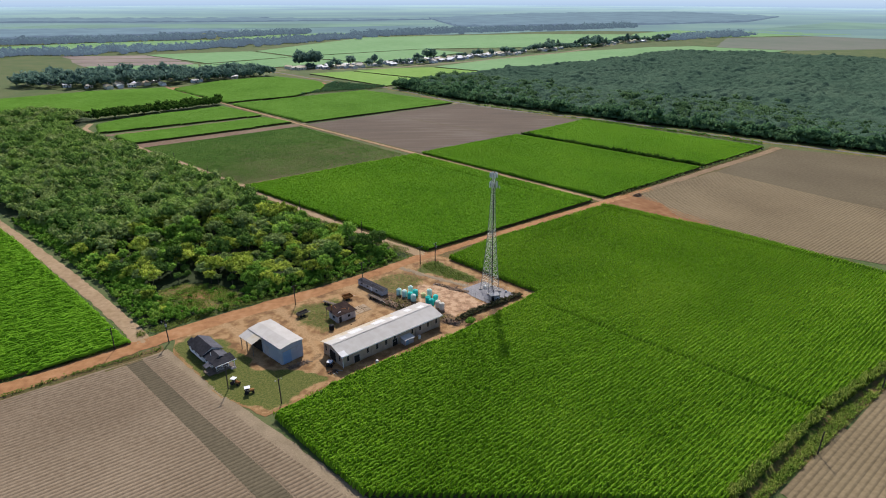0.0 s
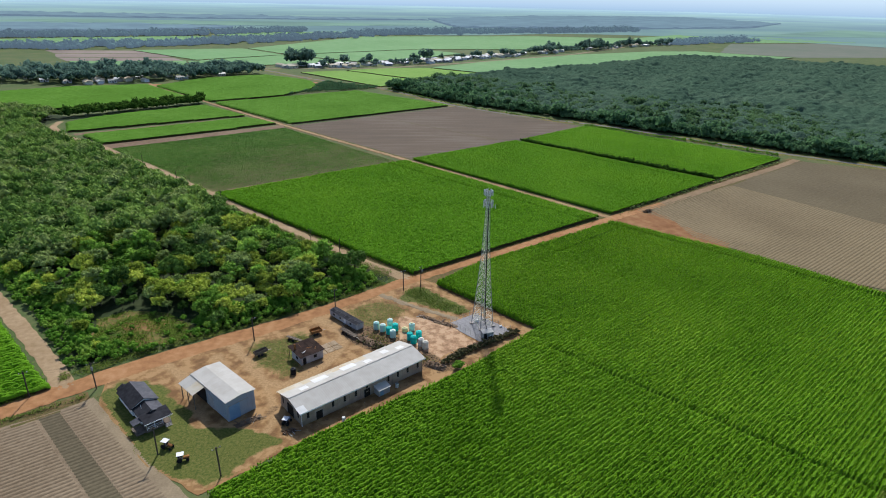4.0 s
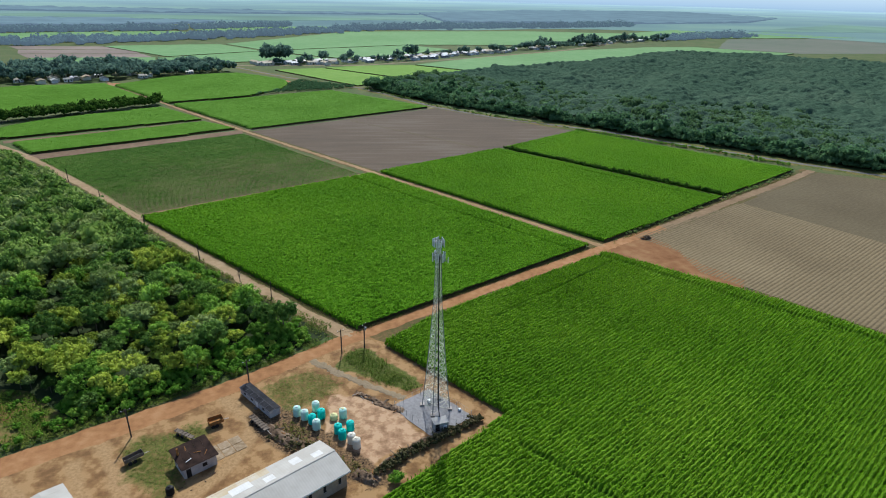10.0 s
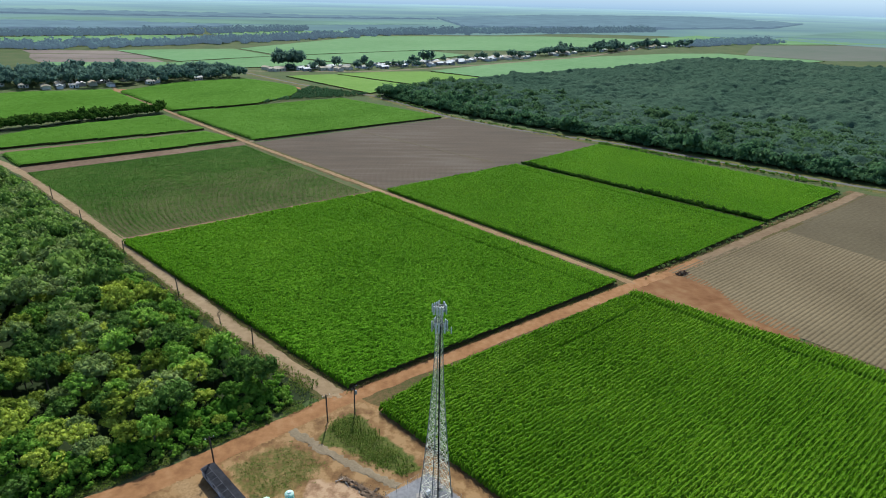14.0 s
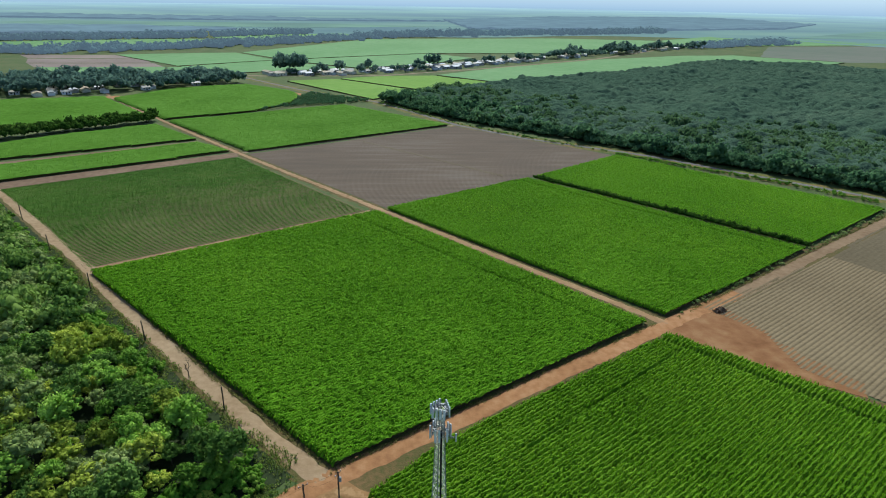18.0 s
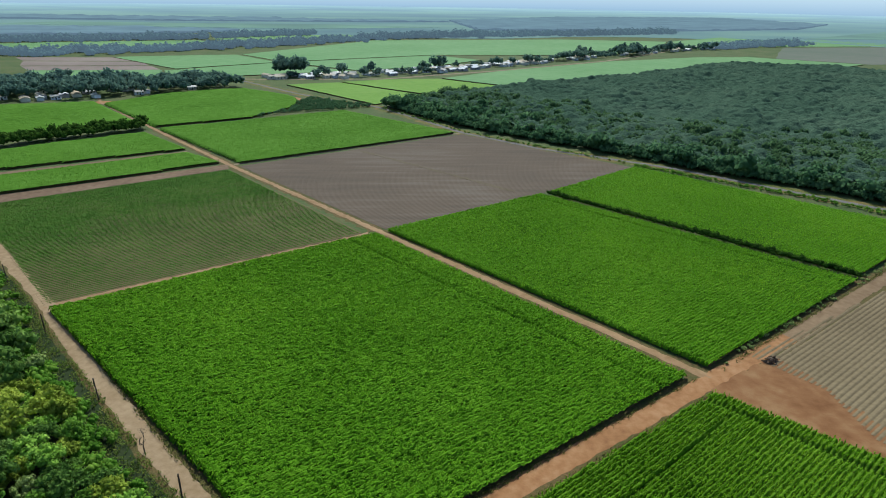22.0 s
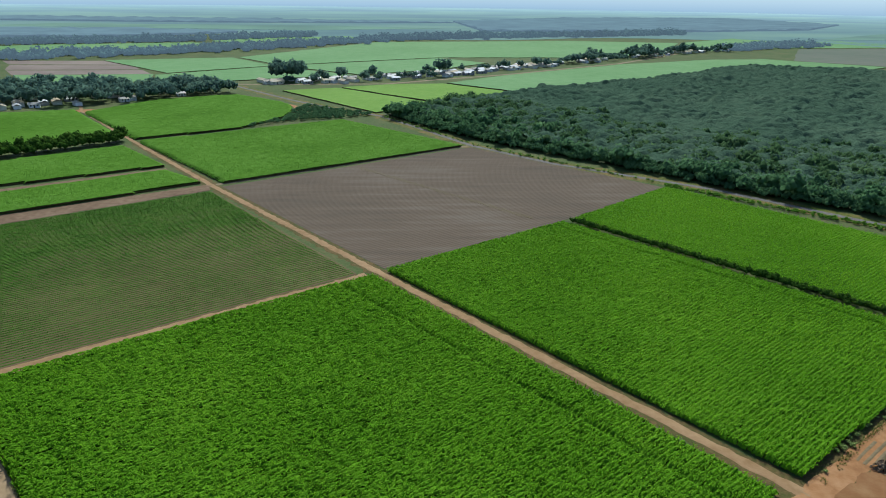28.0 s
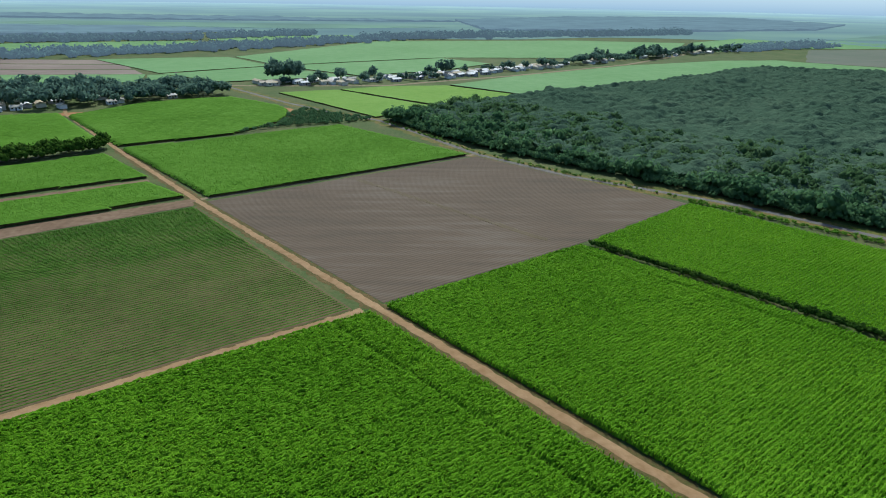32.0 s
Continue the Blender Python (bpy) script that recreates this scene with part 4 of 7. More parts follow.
ribbon("grass_strip", [(54, 238), (100, 191), (144, 145.5)], 1.6, M_TAN, 0.06, "thin sandy strip beside a low hedge", "path", ragged=0.3)
Q = scatter(band([(57.5, 239.5), (102, 193), (146, 147.5)], 0.9), 1.3, 65)
joined_trees("hedge", Q, lambda x, y: 1.0, 1.9, 1.2, 24, 0.6, M_HEDGE, "low dark hedge between cane blocks", 66, "hedge")
Q = scatter(band([(116, 291.5), (150, 260), (182, 233), (212, 200)], 2.2), 1.8, 67)
Q = Q[rng.random(len(Q)) < 0.75]
joined_trees("undergrowth", Q, lambda x, y: 0.6, 1.9, 1.5, 16, 0.9, M_SHRUB, "bright green weeds beside the railway bed", 68, "bushes")
Q = scatter(band([(-32, 468), (0, 420), (30, 375), (72, 334), (114, 297)], 1.6), 2.0, 69)
Q = Q[rng.random(len(Q)) < 0.5]
joined_trees("undergrowth", Q, lambda x, y: 0.55, 1.8, 1.5, 14, 0.9, M_LEAF_JOIN, "low scrub along the railway bed", 70, "bushes")

# ---------------------------------------------------------------- farmyard materials
M_BLOCK = material("painted_block", [(0.27, 0.205, 0.15), (0.38, 0.30, 0.23)], scale=0.8, big=0.25, bump=0.02, bump_scale=4.0)
M_ROOF = material("weathered_zinc", [(0.385, 0.36, 0.315), (0.46, 0.435, 0.39)], rough=0.7, metal=0.0, scale=0.5, big=0.1, obj_random=0.1)
M_ROOF_RUST = material("rust_stained_zinc", [(0.42, 0.34, 0.22), (0.47, 0.425, 0.345)], rough=0.7, metal=0.0, scale=0.4, big=0.2, obj_random=0.2)
M_SKYLIGHT = material("white_plastic_sheet", [(0.50, 0.49, 0.46), (0.60, 0.59, 0.56)], rough=0.5, scale=1.0, big=0.3)
M_BLUEWALL = material("faded_blue_metal", [(0.24, 0.28, 0.34), (0.33, 0.37, 0.41), (0.42, 0.42, 0.41)], rough=0.6, metal=0.1, scale=0.25, big=0.12, bump=0.01, bump_scale=3)
M_BLUEDOOR = material("blue_metal_door", [(0.15, 0.25, 0.38), (0.22, 0.33, 0.46)], rough=0.6, scale=0.6, big=0.2)
M_DARK = material("dark_opening", [(0.015, 0.013, 0.012), (0.03, 0.028, 0.025)], scale=1.0, big=0.3)
M_WHITE = material("white_paint", [(0.62, 0.62, 0.62), (0.76, 0.76, 0.75)], rough=0.6, scale=1.0, big=0.3)
# On the house, one shingle: darker for the shaded slope, greyer for the lit.
M_TARROOF = material("charcoal_and_shaded_shingle", [(0.016, 0.016, 0.019), (0.034, 0.034, 0.038)], rough=0.9, spec=0.08, scale=1.2, big=0.3, bump=0.02, bump_scale=6)
M_GREYROOF = material("grey_and_lit_shingle", [(0.06, 0.06, 0.068), (0.10, 0.10, 0.11)], rough=0.9, spec=0.08, scale=1.2, big=0.3, bump=0.02, bump_scale=6)
M_RUSTROOF = material("rusted_dark_roof", [(0.018, 0.012, 0.010), (0.045, 0.028, 0.022)], rough=0.9, spec=0.04, scale=0.9, big=0.3, bump=0.03)
M_GREYWALL = material("grey_board_wall", [(0.30, 0.29, 0.29), (0.44, 0.43, 0.42)], scale=0.9, big=0.3, bump=0.02)
M_TEAL = material("teal_plastic", [(0.02, 0.47, 0.40), (0.05, 0.58, 0.49)], rough=0.45, scale=0.8, big=0.3, obj_random=0.3)
M_MINT = material("pale_mint_plastic", [(0.42, 0.66, 0.55), (0.58, 0.75, 0.64)], rough=0.5, scale=0.8, big=0.3, obj_random=0.3)
M_CREAM = material("cream_plastic", [(0.62, 0.58, 0.46), (0.74, 0.70, 0.60)], rough=0.5, scale=0.8, big=0.3, obj_random=0.3)
M_YELLOW = material("pale_yellow_plastic", [(0.62, 0.56, 0.24), (0.72, 0.67, 0.36)], rough=0.5, scale=0.8, big=0.3)
M_STEEL = material("galvanised_steel", [(0.24, 0.245, 0.235), (0.36, 0.365, 0.35)], rough=0.6, metal=0.2, scale=1.0, big=0.2)
M_CABLE = material("black_cable", [(0.012, 0.012, 0.013), (0.025, 0.025, 0.025)], rough=0.6, scale=2.0, big=0.3)
M_ANT = material("antenna_white", [(0.60, 0.62, 0.63), (0.72, 0.73, 0.74)], rough=0.45, scale=1.0, big=0.3)
M_PAD = material("grey_gravel_pad", [(0.17, 0.165, 0.165), (0.27, 0.26, 0.26)], scale=1.6, big=0.15, bump=0.05, bump_scale=4)
M_WOOD = material("weathered_wood", [(0.11, 0.085, 0.065), (0.20, 0.165, 0.13)], scale=2.0, big=0.4, bump=0.01)
M_POLE = material("creosoted_pole", [(0.05, 0.04, 0.032), (0.10, 0.085, 0.07)], scale=2.0, big=0.4)
M_SCRAP = material("brown_scrap", [(0.06, 0.042, 0.03), (0.14, 0.095, 0.062), (0.26, 0.19, 0.13)], scale=0.8, big=0.3, bump=0.15, bump_scale=1.5)
M_RUST = material("rust_orange", [(0.20, 0.085, 0.03), (0.34, 0.17, 0.055)], rough=0.8, scale=1.5, big=0.4)
M_TYRE = material("tyre_rubber", [(0.015, 0.015, 0.015), (0.03, 0.03, 0.03)], rough=0.85, scale=2.0, big=0.4)
M_CONC = material("stained_concrete", [(0.26, 0.23, 0.20), (0.38, 0.34, 0.30)], scale=0.8, big=0.3, bump=0.02)
M_SLAB = material("earth_stained_slab", [(0.17, 0.115, 0.062), (0.27, 0.20, 0.125), (0.34, 0.27, 0.19)], scale=1.2, big=0.3, bump=0.03)
# Bracing colour raised and warmed so that shaded steel looks sunlit.
M_LATTICE = material("sunlit_galvanised_lattice", [(0.62, 0.59, 0.46), (0.76, 0.73, 0.60)], rough=0.5, metal=0.0, scale=1.0, big=0.2)
M_BLACKPL = material("black_plastic", [(0.012, 0.012, 0.014), (0.03, 0.03, 0.032)], rough=0.5, scale=1.0, big=0.3)


# ---------------------------------------------------------------- shape helpers
def boxes(*items):
    """bmesh of bevel-free boxes: each (x0, y0, z0, x1, y1, z1)."""
    bm = bmesh.new()
    for x0, y0, z0, x1, y1, z1 in items:
        v = [bm.verts.new(c) for c in ((x0, y0, z0), (x1, y0, z0), (x1, y1, z0), (x0, y1, z0), (x0, y0, z1), (x1, y0, z1), (x1, y1, z1), (x0, y1, z1))]
        for q in ((0, 3, 2, 1), (4, 5, 6, 7), (0, 1, 5, 4), (1, 2, 6, 5), (2, 3, 7, 6), (3, 0, 4, 7)):
            bm.faces.new([v[i] for i in q])
    return bm


def beam(bm, a, b, w, sides=4, w2=None):
    a, b = Vector(a), Vector(b)
    q = (b - a).to_track_quat("Z", "Y").to_matrix()
    rs = []
    for p, r in ((a, w), (b, w2 or w)):
        rs.append([bm.verts.new(p + q @ Vector((math.cos((i + 0.5) * 2 * math.pi / sides) * r, math.sin((i + 0.5) * 2 * math.pi / sides) * r, 0))) for i in range(sides)])
    for i in range(sides):
        bm.faces.new((rs[0][i], rs[0][(i + 1) % sides], rs[1][(i + 1) % sides], rs[1][i]))
    bm.faces.new(rs[1])
    bm.faces.new(rs[0][::-1])
    return bm


def beams(*items, sides=4):
    bm = bmesh.new()
    for a, b, w in items:
        beam(bm, a, b, w, sides)
    return bm


def lathe(profile, sides=20):
    """A turned solid from (radius, z) pairs."""
    bm = bmesh.new()
    rs = [[bm.verts.new((r * math.cos(i * 2 * math.pi / sides), r * math.sin(i * 2 * math.pi / sides), z)) for i in range(sides)] for r, z in profile]
    for a, b in zip(rs[:-1], rs[1:]):
        for i in range(sides):
            bm.faces.new((a[i], a[(i + 1) % sides], b[(i + 1) % sides], b[i]))
    bm.faces.new(rs[0][::-1])
    bm.faces.new(rs[-1])
    return bm


def quad_plate(corners, thick):
    """A plate over four corners, given thickness downwards."""
    bm = bmesh.new()
    t = [bm.verts.new(c) for c in corners]
    u = [bm.verts.new((c[0], c[1], c[2] - thick)) for c in corners]
    bm.faces.new(t)
    bm.faces.new(u[::-1])
    for i in range(4):
        bm.faces.new((t[i], u[i], u[(i + 1) % 4], t[(i + 1) % 4]))
    bmesh.ops.recalc_face_normals(bm, faces=bm.faces[:])
    return bm


def gable_wall(x0, x1, y0, y1, z, ridge):
    """End wall with a gable: runs along y, thickness x0..x1."""
    bm = bmesh.new()
    ym = (y0 + y1) / 2
    prof = [(y0, 0), (y1, 0), (y1, z), (ym, ridge), (y0, z)]
    a = [bm.verts.new((x0, y, q)) for y, q in prof]
    b = [bm.verts.new((x1, y, q)) for y, q in prof]
    bm.faces.new(a)
    bm.faces.new(b)
    for i in range(5):
        bm.faces.new((a[i], a[(i + 1) % 5], b[(i + 1) % 5], b[i]))
    bmesh.ops.recalc_face_normals(bm, faces=bm.faces[:])
    return bm


# ---------------------------------------------------------------- farmyard ground
YARD = [(-96, -24), (-80, -12.5), (-62, -1.5), (-45, 9.5), (-24, 26), (-16, 31), (-8, 25.5), (17, -2.5), (13, -7), (-12, -27), (-28, -36.5), (-44, -47), (-63, -62), (-76, -53.5), (-95, -30.5)]
patch("yard", YARD, M_YARD, 0.03, "sandy brown farmyard with wheel marks", "yard", edge=0.5)
ribbon("field_edge_track", [(-98, -31.5), (-75, -55.5), (-61.5, -69), (-36, -94)], 5.0, M_GRAVEL, 0.05, "pale sandy strip beside the ploughed field", "path")
LAWN = [(-97.0, -29.3), (-91.5, -24.2), (-86, -22.6), (-81.5, -25.5), (-76.0, -32), (-70, -41), (-65, -43.5), (-57, -42.5), (-50, -47.0), (-62, -59.5), (-75, -55.2), (-88, -40)]
ISLAND = [(-66.5, -10.2), (-61, -5.5), (-52, -2.0), (-46.5, -4), (-48.5, -9), (-50, -14), (-48.5, -21), (-54, -24), (-61, -18)]
CORNER = [(-22.5, 23.5), (-17, 26.5), (-12.5, 21.5), (-2.5, 8.5), (-6.5, 5.5), (-16, 11), (-23.5, 17.5)]
BANK = [(-42, 10.2), (-29.5, 17.5), (-20, 10), (-23, 5), (-29, 1.5), (-33, 0.5), (-38, 4)]
SAND = [(-24.5, 6.5), (-11.6, 2.6), (-7.5, -2), (-3.6, -9.0), (-15, -18.5), (-19, -15), (-24, -7)]
SCRAP_YARD = [(-41, 2.5), (-33, 2), (-27, -4), (-22, -9), (-13.5, -17), (-10, -21.5), (-14, -24.5), (-27, -16), (-37, -8), (-43, -1)]


def yard_blend():
    """Dirt that turns to grass, pale tracks, mud or sand by smooth masks over the yard."""
    m = bpy.data.materials.new("yard_blend")
    m.use_nodes = True
    nt = m.node_tree
    nt.nodes.clear()
    N, K = nt.nodes.new, nt.links.new
    out, p, geo = N("ShaderNodeOutputMaterial"), N("ShaderNodeBsdfPrincipled"), N("ShaderNodeNewGeometry")
    p.inputs["Roughness"].default_value, p.inputs["Specular IOR Level"].default_value = 0.95, 0.2

    def noise(scale, detail=6):
        n = N("ShaderNodeTexNoise")
        n.inputs["Scale"].default_value, n.inputs["Detail"].default_value = scale, detail
        n.inputs["Roughness"].default_value = 0.62
        K(geo.outputs["Position"], n.inputs["Vector"])
        return n.outputs["Fac"]

    def ramp(src, cols, pos):
        r = N("ShaderNodeValToRGB")
        while len(r.color_ramp.elements) < len(cols):
            r.color_ramp.elements.new(0.5)
        for e, q, c in zip(r.color_ramp.elements, pos, cols):
            e.position, e.color = q, (*c, 1)
        K(src, r.inputs[0])
        return r.outputs[0]

    fine, mid, edge, broad = noise(1.7), noise(0.22), noise(0.9, 8), noise(0.4, 7)
    col = ramp(mid, [(0.143, 0.075, 0.029), (0.223, 0.125, 0.050), (0.307, 0.186, 0.082)], (0.382, 0.490, 0.550))
    layers = (("pale", [(0.244, 0.147, 0.065), (0.350, 0.225, 0.107)], (0.35, 0.65), 0.5), ("sand", [(0.212, 0.122, 0.065), (0.329, 0.201, 0.112), (0.424, 0.279, 0.163)], (0.371, 0.490, 0.559), 0.45),
              ("dark", [(0.048, 0.029, 0.015), (0.106, 0.065, 0.031), (0.180, 0.108, 0.052)], (0.382, 0.490, 0.550), 0.9), ("grass", [(0.05, 0.07, 0.010), (0.085, 0.098, 0.016), (0.13, 0.118, 0.032)], (0.36, 0.5, 0.66), 0.9))
    for name, cols, pos, rough in layers:
        at = N("ShaderNodeAttribute")
        at.attribute_name = name
        k = N("ShaderNodeMath")
        k.operation, k.inputs[1].default_value, k.inputs[2].default_value = "MULTIPLY_ADD", rough, -0.5 * rough
        K(edge, k.inputs[0])
        ad = N("ShaderNodeMath")
        ad.operation = "ADD"
        K(k.outputs[0], ad.inputs[0])
        K(at.outputs["Fac"], ad.inputs[1])
        mr = N("ShaderNodeMapRange")
        mr.inputs["From Min"].default_value, mr.inputs["From Max"].default_value = 0.32, 0.68
        K(ad.outputs[0], mr.inputs["Value"])
        mx = N("ShaderNodeMix")
        mx.data_type = "RGBA"
        K(mr.outputs[0], mx.inputs["Factor"])
        K(col, mx.inputs[6])
        K(ramp(broad if name == "sand" else fine, cols, pos), mx.inputs[7])
        col = mx.outputs[2]
    K(col, p.inputs["Base Color"])
    b = N("ShaderNodeBump")
    b.inputs["Strength"].default_value, b.inputs["Distance"].default_value = 1.0, 0.03
    K(noise(3.5, 8), b.inputs["Height"])
    K(b.outputs[0], p.inputs["Normal"])
    K(p.outputs[0], out.inputs[0])
    return m


def soft_yard():
    step = 0.6
    X, Yg = np.meshgrid(np.arange(-96, 17.5, step), np.arange(-62, 31, step))
    G = np.stack([X.ravel(), Yg.ravel()], 1)
    yd = poly_distance(G, YARD)
    wob = 1.1 * wavy(G[:, 0], G[:, 1], 0.45, 3.0) + 0.5 * wavy(G[:, 0], G[:, 1], 1.3, 5.0)

    def area(poly, soft=2.2):
        return np.clip((poly_distance(G, poly) + wob) / soft + 0.5, 0, 1)

    def track(line, half):
        return np.clip((half - line_distance(G, line) + 0.5 * wob) / half * 0.9 + 0.2, 0, 1)

    pale = np.zeros(len(G))
    for ln, w in (([(-86, -15), (-78, -22), (-72, -33.5), (-68, -40)], 2.4), ([(-70, -7), (-63.5, -16), (-58, -25.5), (-52, -28), (-46, -22), (-40, -12), (-39.5, -4), (-46, 4), (-50, 7)], 2.6),
                  ([(-58, -26), (-54, -33), (-52.5, -40), (-55, -48)], 2.0), ([(-72, -14), (-66, -24), (-60, -29)], 2.2)):
        pale = np.maximum(pale, track(ln, w) * 0.85)
    sand = area(SAND, 1.8)
    dark = np.maximum(0.8 * area(SCRAP_YARD, 2.5), 0.75 * track([(-11, -17.5), (-4.5, -12), (1.5, -8.5), (9, -4.5)], 1.4))
    dark = np.maximum(dark, 0.6 * track([(-46.5, -41.3), (-27, -27.5), (-14, -19)], 1.2))
    dark = np.maximum(dark, 0.6 * track([(-18, 6), (-12, 2.5), (-9, 0.5)], 1.5))
    dark = np.maximum(dark, 0.55 * track([(-57, -43), (-52, -34)], 1.6))
    grass = 0.85 * area(LAWN, 1.6)
    grass = np.maximum(grass, 0.62 * area(ISLAND, 3.5))
    grass = np.maximum(grass, 0.85 * area(CORNER, 2.0))
    grass = np.maximum(grass, 0.55 * area(BANK, 3.5))
    grass = np.maximum(grass, 0.55 * track([(-62, -60.5), (-43, -47), (-27, -36.5), (-10, -26), (15, -5)], 0.9))
    grass = np.maximum(grass, 0.5 * track([(-88, -13.5), (-62, 0.5), (-45, 11.5)], 0.6))
    ny, nx = X.shape
    idx = np.arange(nx * ny).reshape(ny, nx)
    Fq = np.stack([idx[:-1, :-1], idx[:-1, 1:], idx[1:, 1:], idx[1:, :-1]], -1).reshape(-1, 4)
    Fq = Fq[(yd[Fq] > 0.3).all(1)]
    used_v = np.unique(Fq)
    back = np.full(len(G), -1)
    back[used_v] = np.arange(len(used_v))
    z = 0.05 + 0.03 * wavy(G[:, 0], G[:, 1], 0.8, 1.0) * (dark + 0.5 * sand)
    V = np.stack([G[:, 0], G[:, 1], np.maximum(z, 0.042)], 1)[used_v]
    me = mesh_from("yard_surface", V, back[Fq], yard_blend(), True)
    for nm, val in (("pale", pale), ("sand", sand), ("dark", dark), ("grass", grass)):
        me.attributes.new(nm, "FLOAT", "POINT").data.foreach_set("value", np.ascontiguousarray(val[used_v], dtype=np.float32))
    tagged(part("yard_surface", me, None), "worn yard of dirt, pale wheel tracks, mud, sand and patchy grass", "yard", kind="structure")


soft_yard()
ribbon("gravel_spur", [(-30, 20.5), (-24, 15.5), (-17.5, 10.4), (-7, 3.6)], 1.9, M_GRAVEL, 0.12, "pale gravel spur to the tower pad", "path", ragged=0.45, step=0.6)
patch("tower_pad", [(-10, 0.8), (-1.2, 6.9), (8.2, -3.8), (-1.6, -10.0)], M_PAD, 0.12, "grey gravel pad under the tower", "ground", edge=0.15, skirt=0.2)
ribbon("ditch_bank", [(37, -94.5), (71, -72), (103, -52.5), (125, -36)], 5.5, M_VERGE, 0.2, "yellow-green grassy ditch bank beside the cane", "bank", ragged=0.8, crown=0.3)


# ---------------------------------------------------------------- warehouse
def warehouse():
    L, W, E, R = 34.2, 9.9, 3.9, 5.05
    o = new("warehouse")
    tagged(o, "long pale block warehouse with a zinc roof and white skylight sheets", "warehouse")
    slots = [1.6, 8.0, 11.1, 14.2, 17.3, 23.6, 26.5, 29.5, 32.7]
    doors = [4.4, 17.3]
    wall = part("side_wall", boxes((0, 0, 0, L, 0.25, E)), M_BLOCK, o)
    for s in slots:
        part("window", boxes((s - 0.28, -0.04, 1.5, s + 0.28, 0.06, 3.3)), M_DARK, wall)
        part("window_sill", boxes((s - 0.36, -0.12, 1.4, s + 0.36, 0.02, 1.5)), M_CONC, wall)
    for s in doors:
        part("door", boxes((s - 0.85, -0.03, 0.02, s + 0.85, 0.07, 2.25)), M_DARK, wall)
        part("door_frame", boxes((s - 0.97, -0.06, 0, s - 0.85, 0.02, 2.35), (s + 0.85, -0.06, 0, s + 0.97, 0.02, 2.35), (s - 0.85, -0.06, 2.25, s + 0.85, 0.02, 2.35)), M_CONC, wall)
    for k in range(12):
        part("pilaster", boxes((k * L / 11 - 0.14, -0.07, 0, k * L / 11 + 0.14, 0.0, E - 0.1)) if 0 < k < 11 else boxes((0, -0.05, 0, 0.2, 0.0, E - 0.1) if k == 0 else (L - 0.2, -0.05, 0, L, 0, E - 0.1)), M_BLOCK, wall)
    part("side_wall", boxes((0, W - 0.25, 0, L, W, E)), M_BLOCK, o)
    g = part("gable_wall", gable_wall(0, 0.25, 0.25, W - 0.25, E, R - 0.15), M_BLOCK, o)
    # near-black panel in place of the shade inside the doorway
    part("door", boxes((-0.05, 3.6, 0.02, 0.05, 6.6, 3.0)), M_DARK, g, "dark panel standing for the shaded open doorway")
    part("door_frame", boxes((-0.08, 3.45, 0, 0.02, 3.6, 3.15), (-0.08, 6.6, 0, 0.02, 6.75, 3.15), (-0.08, 3.6, 3.0, 0.02, 6.6, 3.15)), M_CONC, g)
    for y in (1.6, 8.6):
        part("window", boxes((-0.04, y - 0.28, 1.4, 0.06, y + 0.28, 3.0)), M_DARK, g)
    part("gable_wall", gable_wall(L - 0.25, L, 0.25, W - 0.25, E, R - 0.15), M_BLOCK, o)
    part("downpipe", beams(((-0.08, -0.1, 0), (-0.08, -0.1, E), 0.07), sides=6), M_WHITE, o, "white downpipe at the corner")
    n = 18
    w = (L + 1.2) / n
    half = W / 2 + 0.55
    drop = (R - E) * half / (W / 2)

    def sheet(name, mat, lo=0.0, hi=1.0, lift=0.0):
        bm = bmesh.new()
        cols = 9
        for sgn in (1,):
            vs = []
            for i in range(cols):
                x = w * i / (cols - 1) * 1.01
                zz = 0.006 * (i % 2) + lift
                vs.append([bm.verts.new((x, -half * t, R - drop * t + zz)) for t in (lo, (lo + hi) / 2, hi)])
            for i in range(cols - 1):
                for k in range(2):
                    bm.faces.new((vs[i][k], vs[i][k + 1], vs[i + 1][k + 1], vs[i + 1][k]))
        ret = bmesh.ops.extrude_face_region(bm, geom=bm.faces[:])
        bmesh.ops.translate(bm, verts=[v for v in ret["geom"] if isinstance(v, bmesh.types.BMVert)], vec=(0, 0, -0.05))
        bmesh.ops.recalc_face_normals(bm, faces=bm.faces[:])
        me = bpy.data.meshes.new(name)
        bm.to_mesh(me)
        bm.free()
        me.materials.append(mat)
        return me

    plain, upper, rusty = sheet("roof_sheet", M_ROOF), sheet("roof_sheet", M_ROOF, 0.0, 0.6), sheet("roof_sheet", M_ROOF_RUST, 0.58, 1.0, -0.012)
    sky_a, sky_b = sheet("skylight_sheet", M_SKYLIGHT, 0.12, 0.45, 0.02), sheet("skylight_sheet", M_SKYLIGHT, 0.32, 0.72, 0.02)
    sky_c = sheet("skylight_sheet", M_SKYLIGHT, 0.62, 1.0, 0.03)
    for i in range(n):
        for side in (0, 1):
            m = pose(-0.6 + i * w, W / 2, 0) if side == 0 else pose(-0.6 + (i + 1) * w, W / 2, 0, 0, 0, 180)
            for me in ((upper, rusty) if side and i < 12 else (plain,)):
                ob = new("roof_sheet", me)
                ob.parent, ob.matrix_basis = o, m
    for i, me, side in ((2, sky_a, 1), (4, sky_b, 1), (5, sky_b, 1), (8, sky_b, 1), (9, sky_b, 1), (11, sky_a, 1), (14, sky_b, 1), (16, sky_a, 1), (0, sky_c, 0)):
        ob = new("skylight_sheet", me)
        ob.parent = o
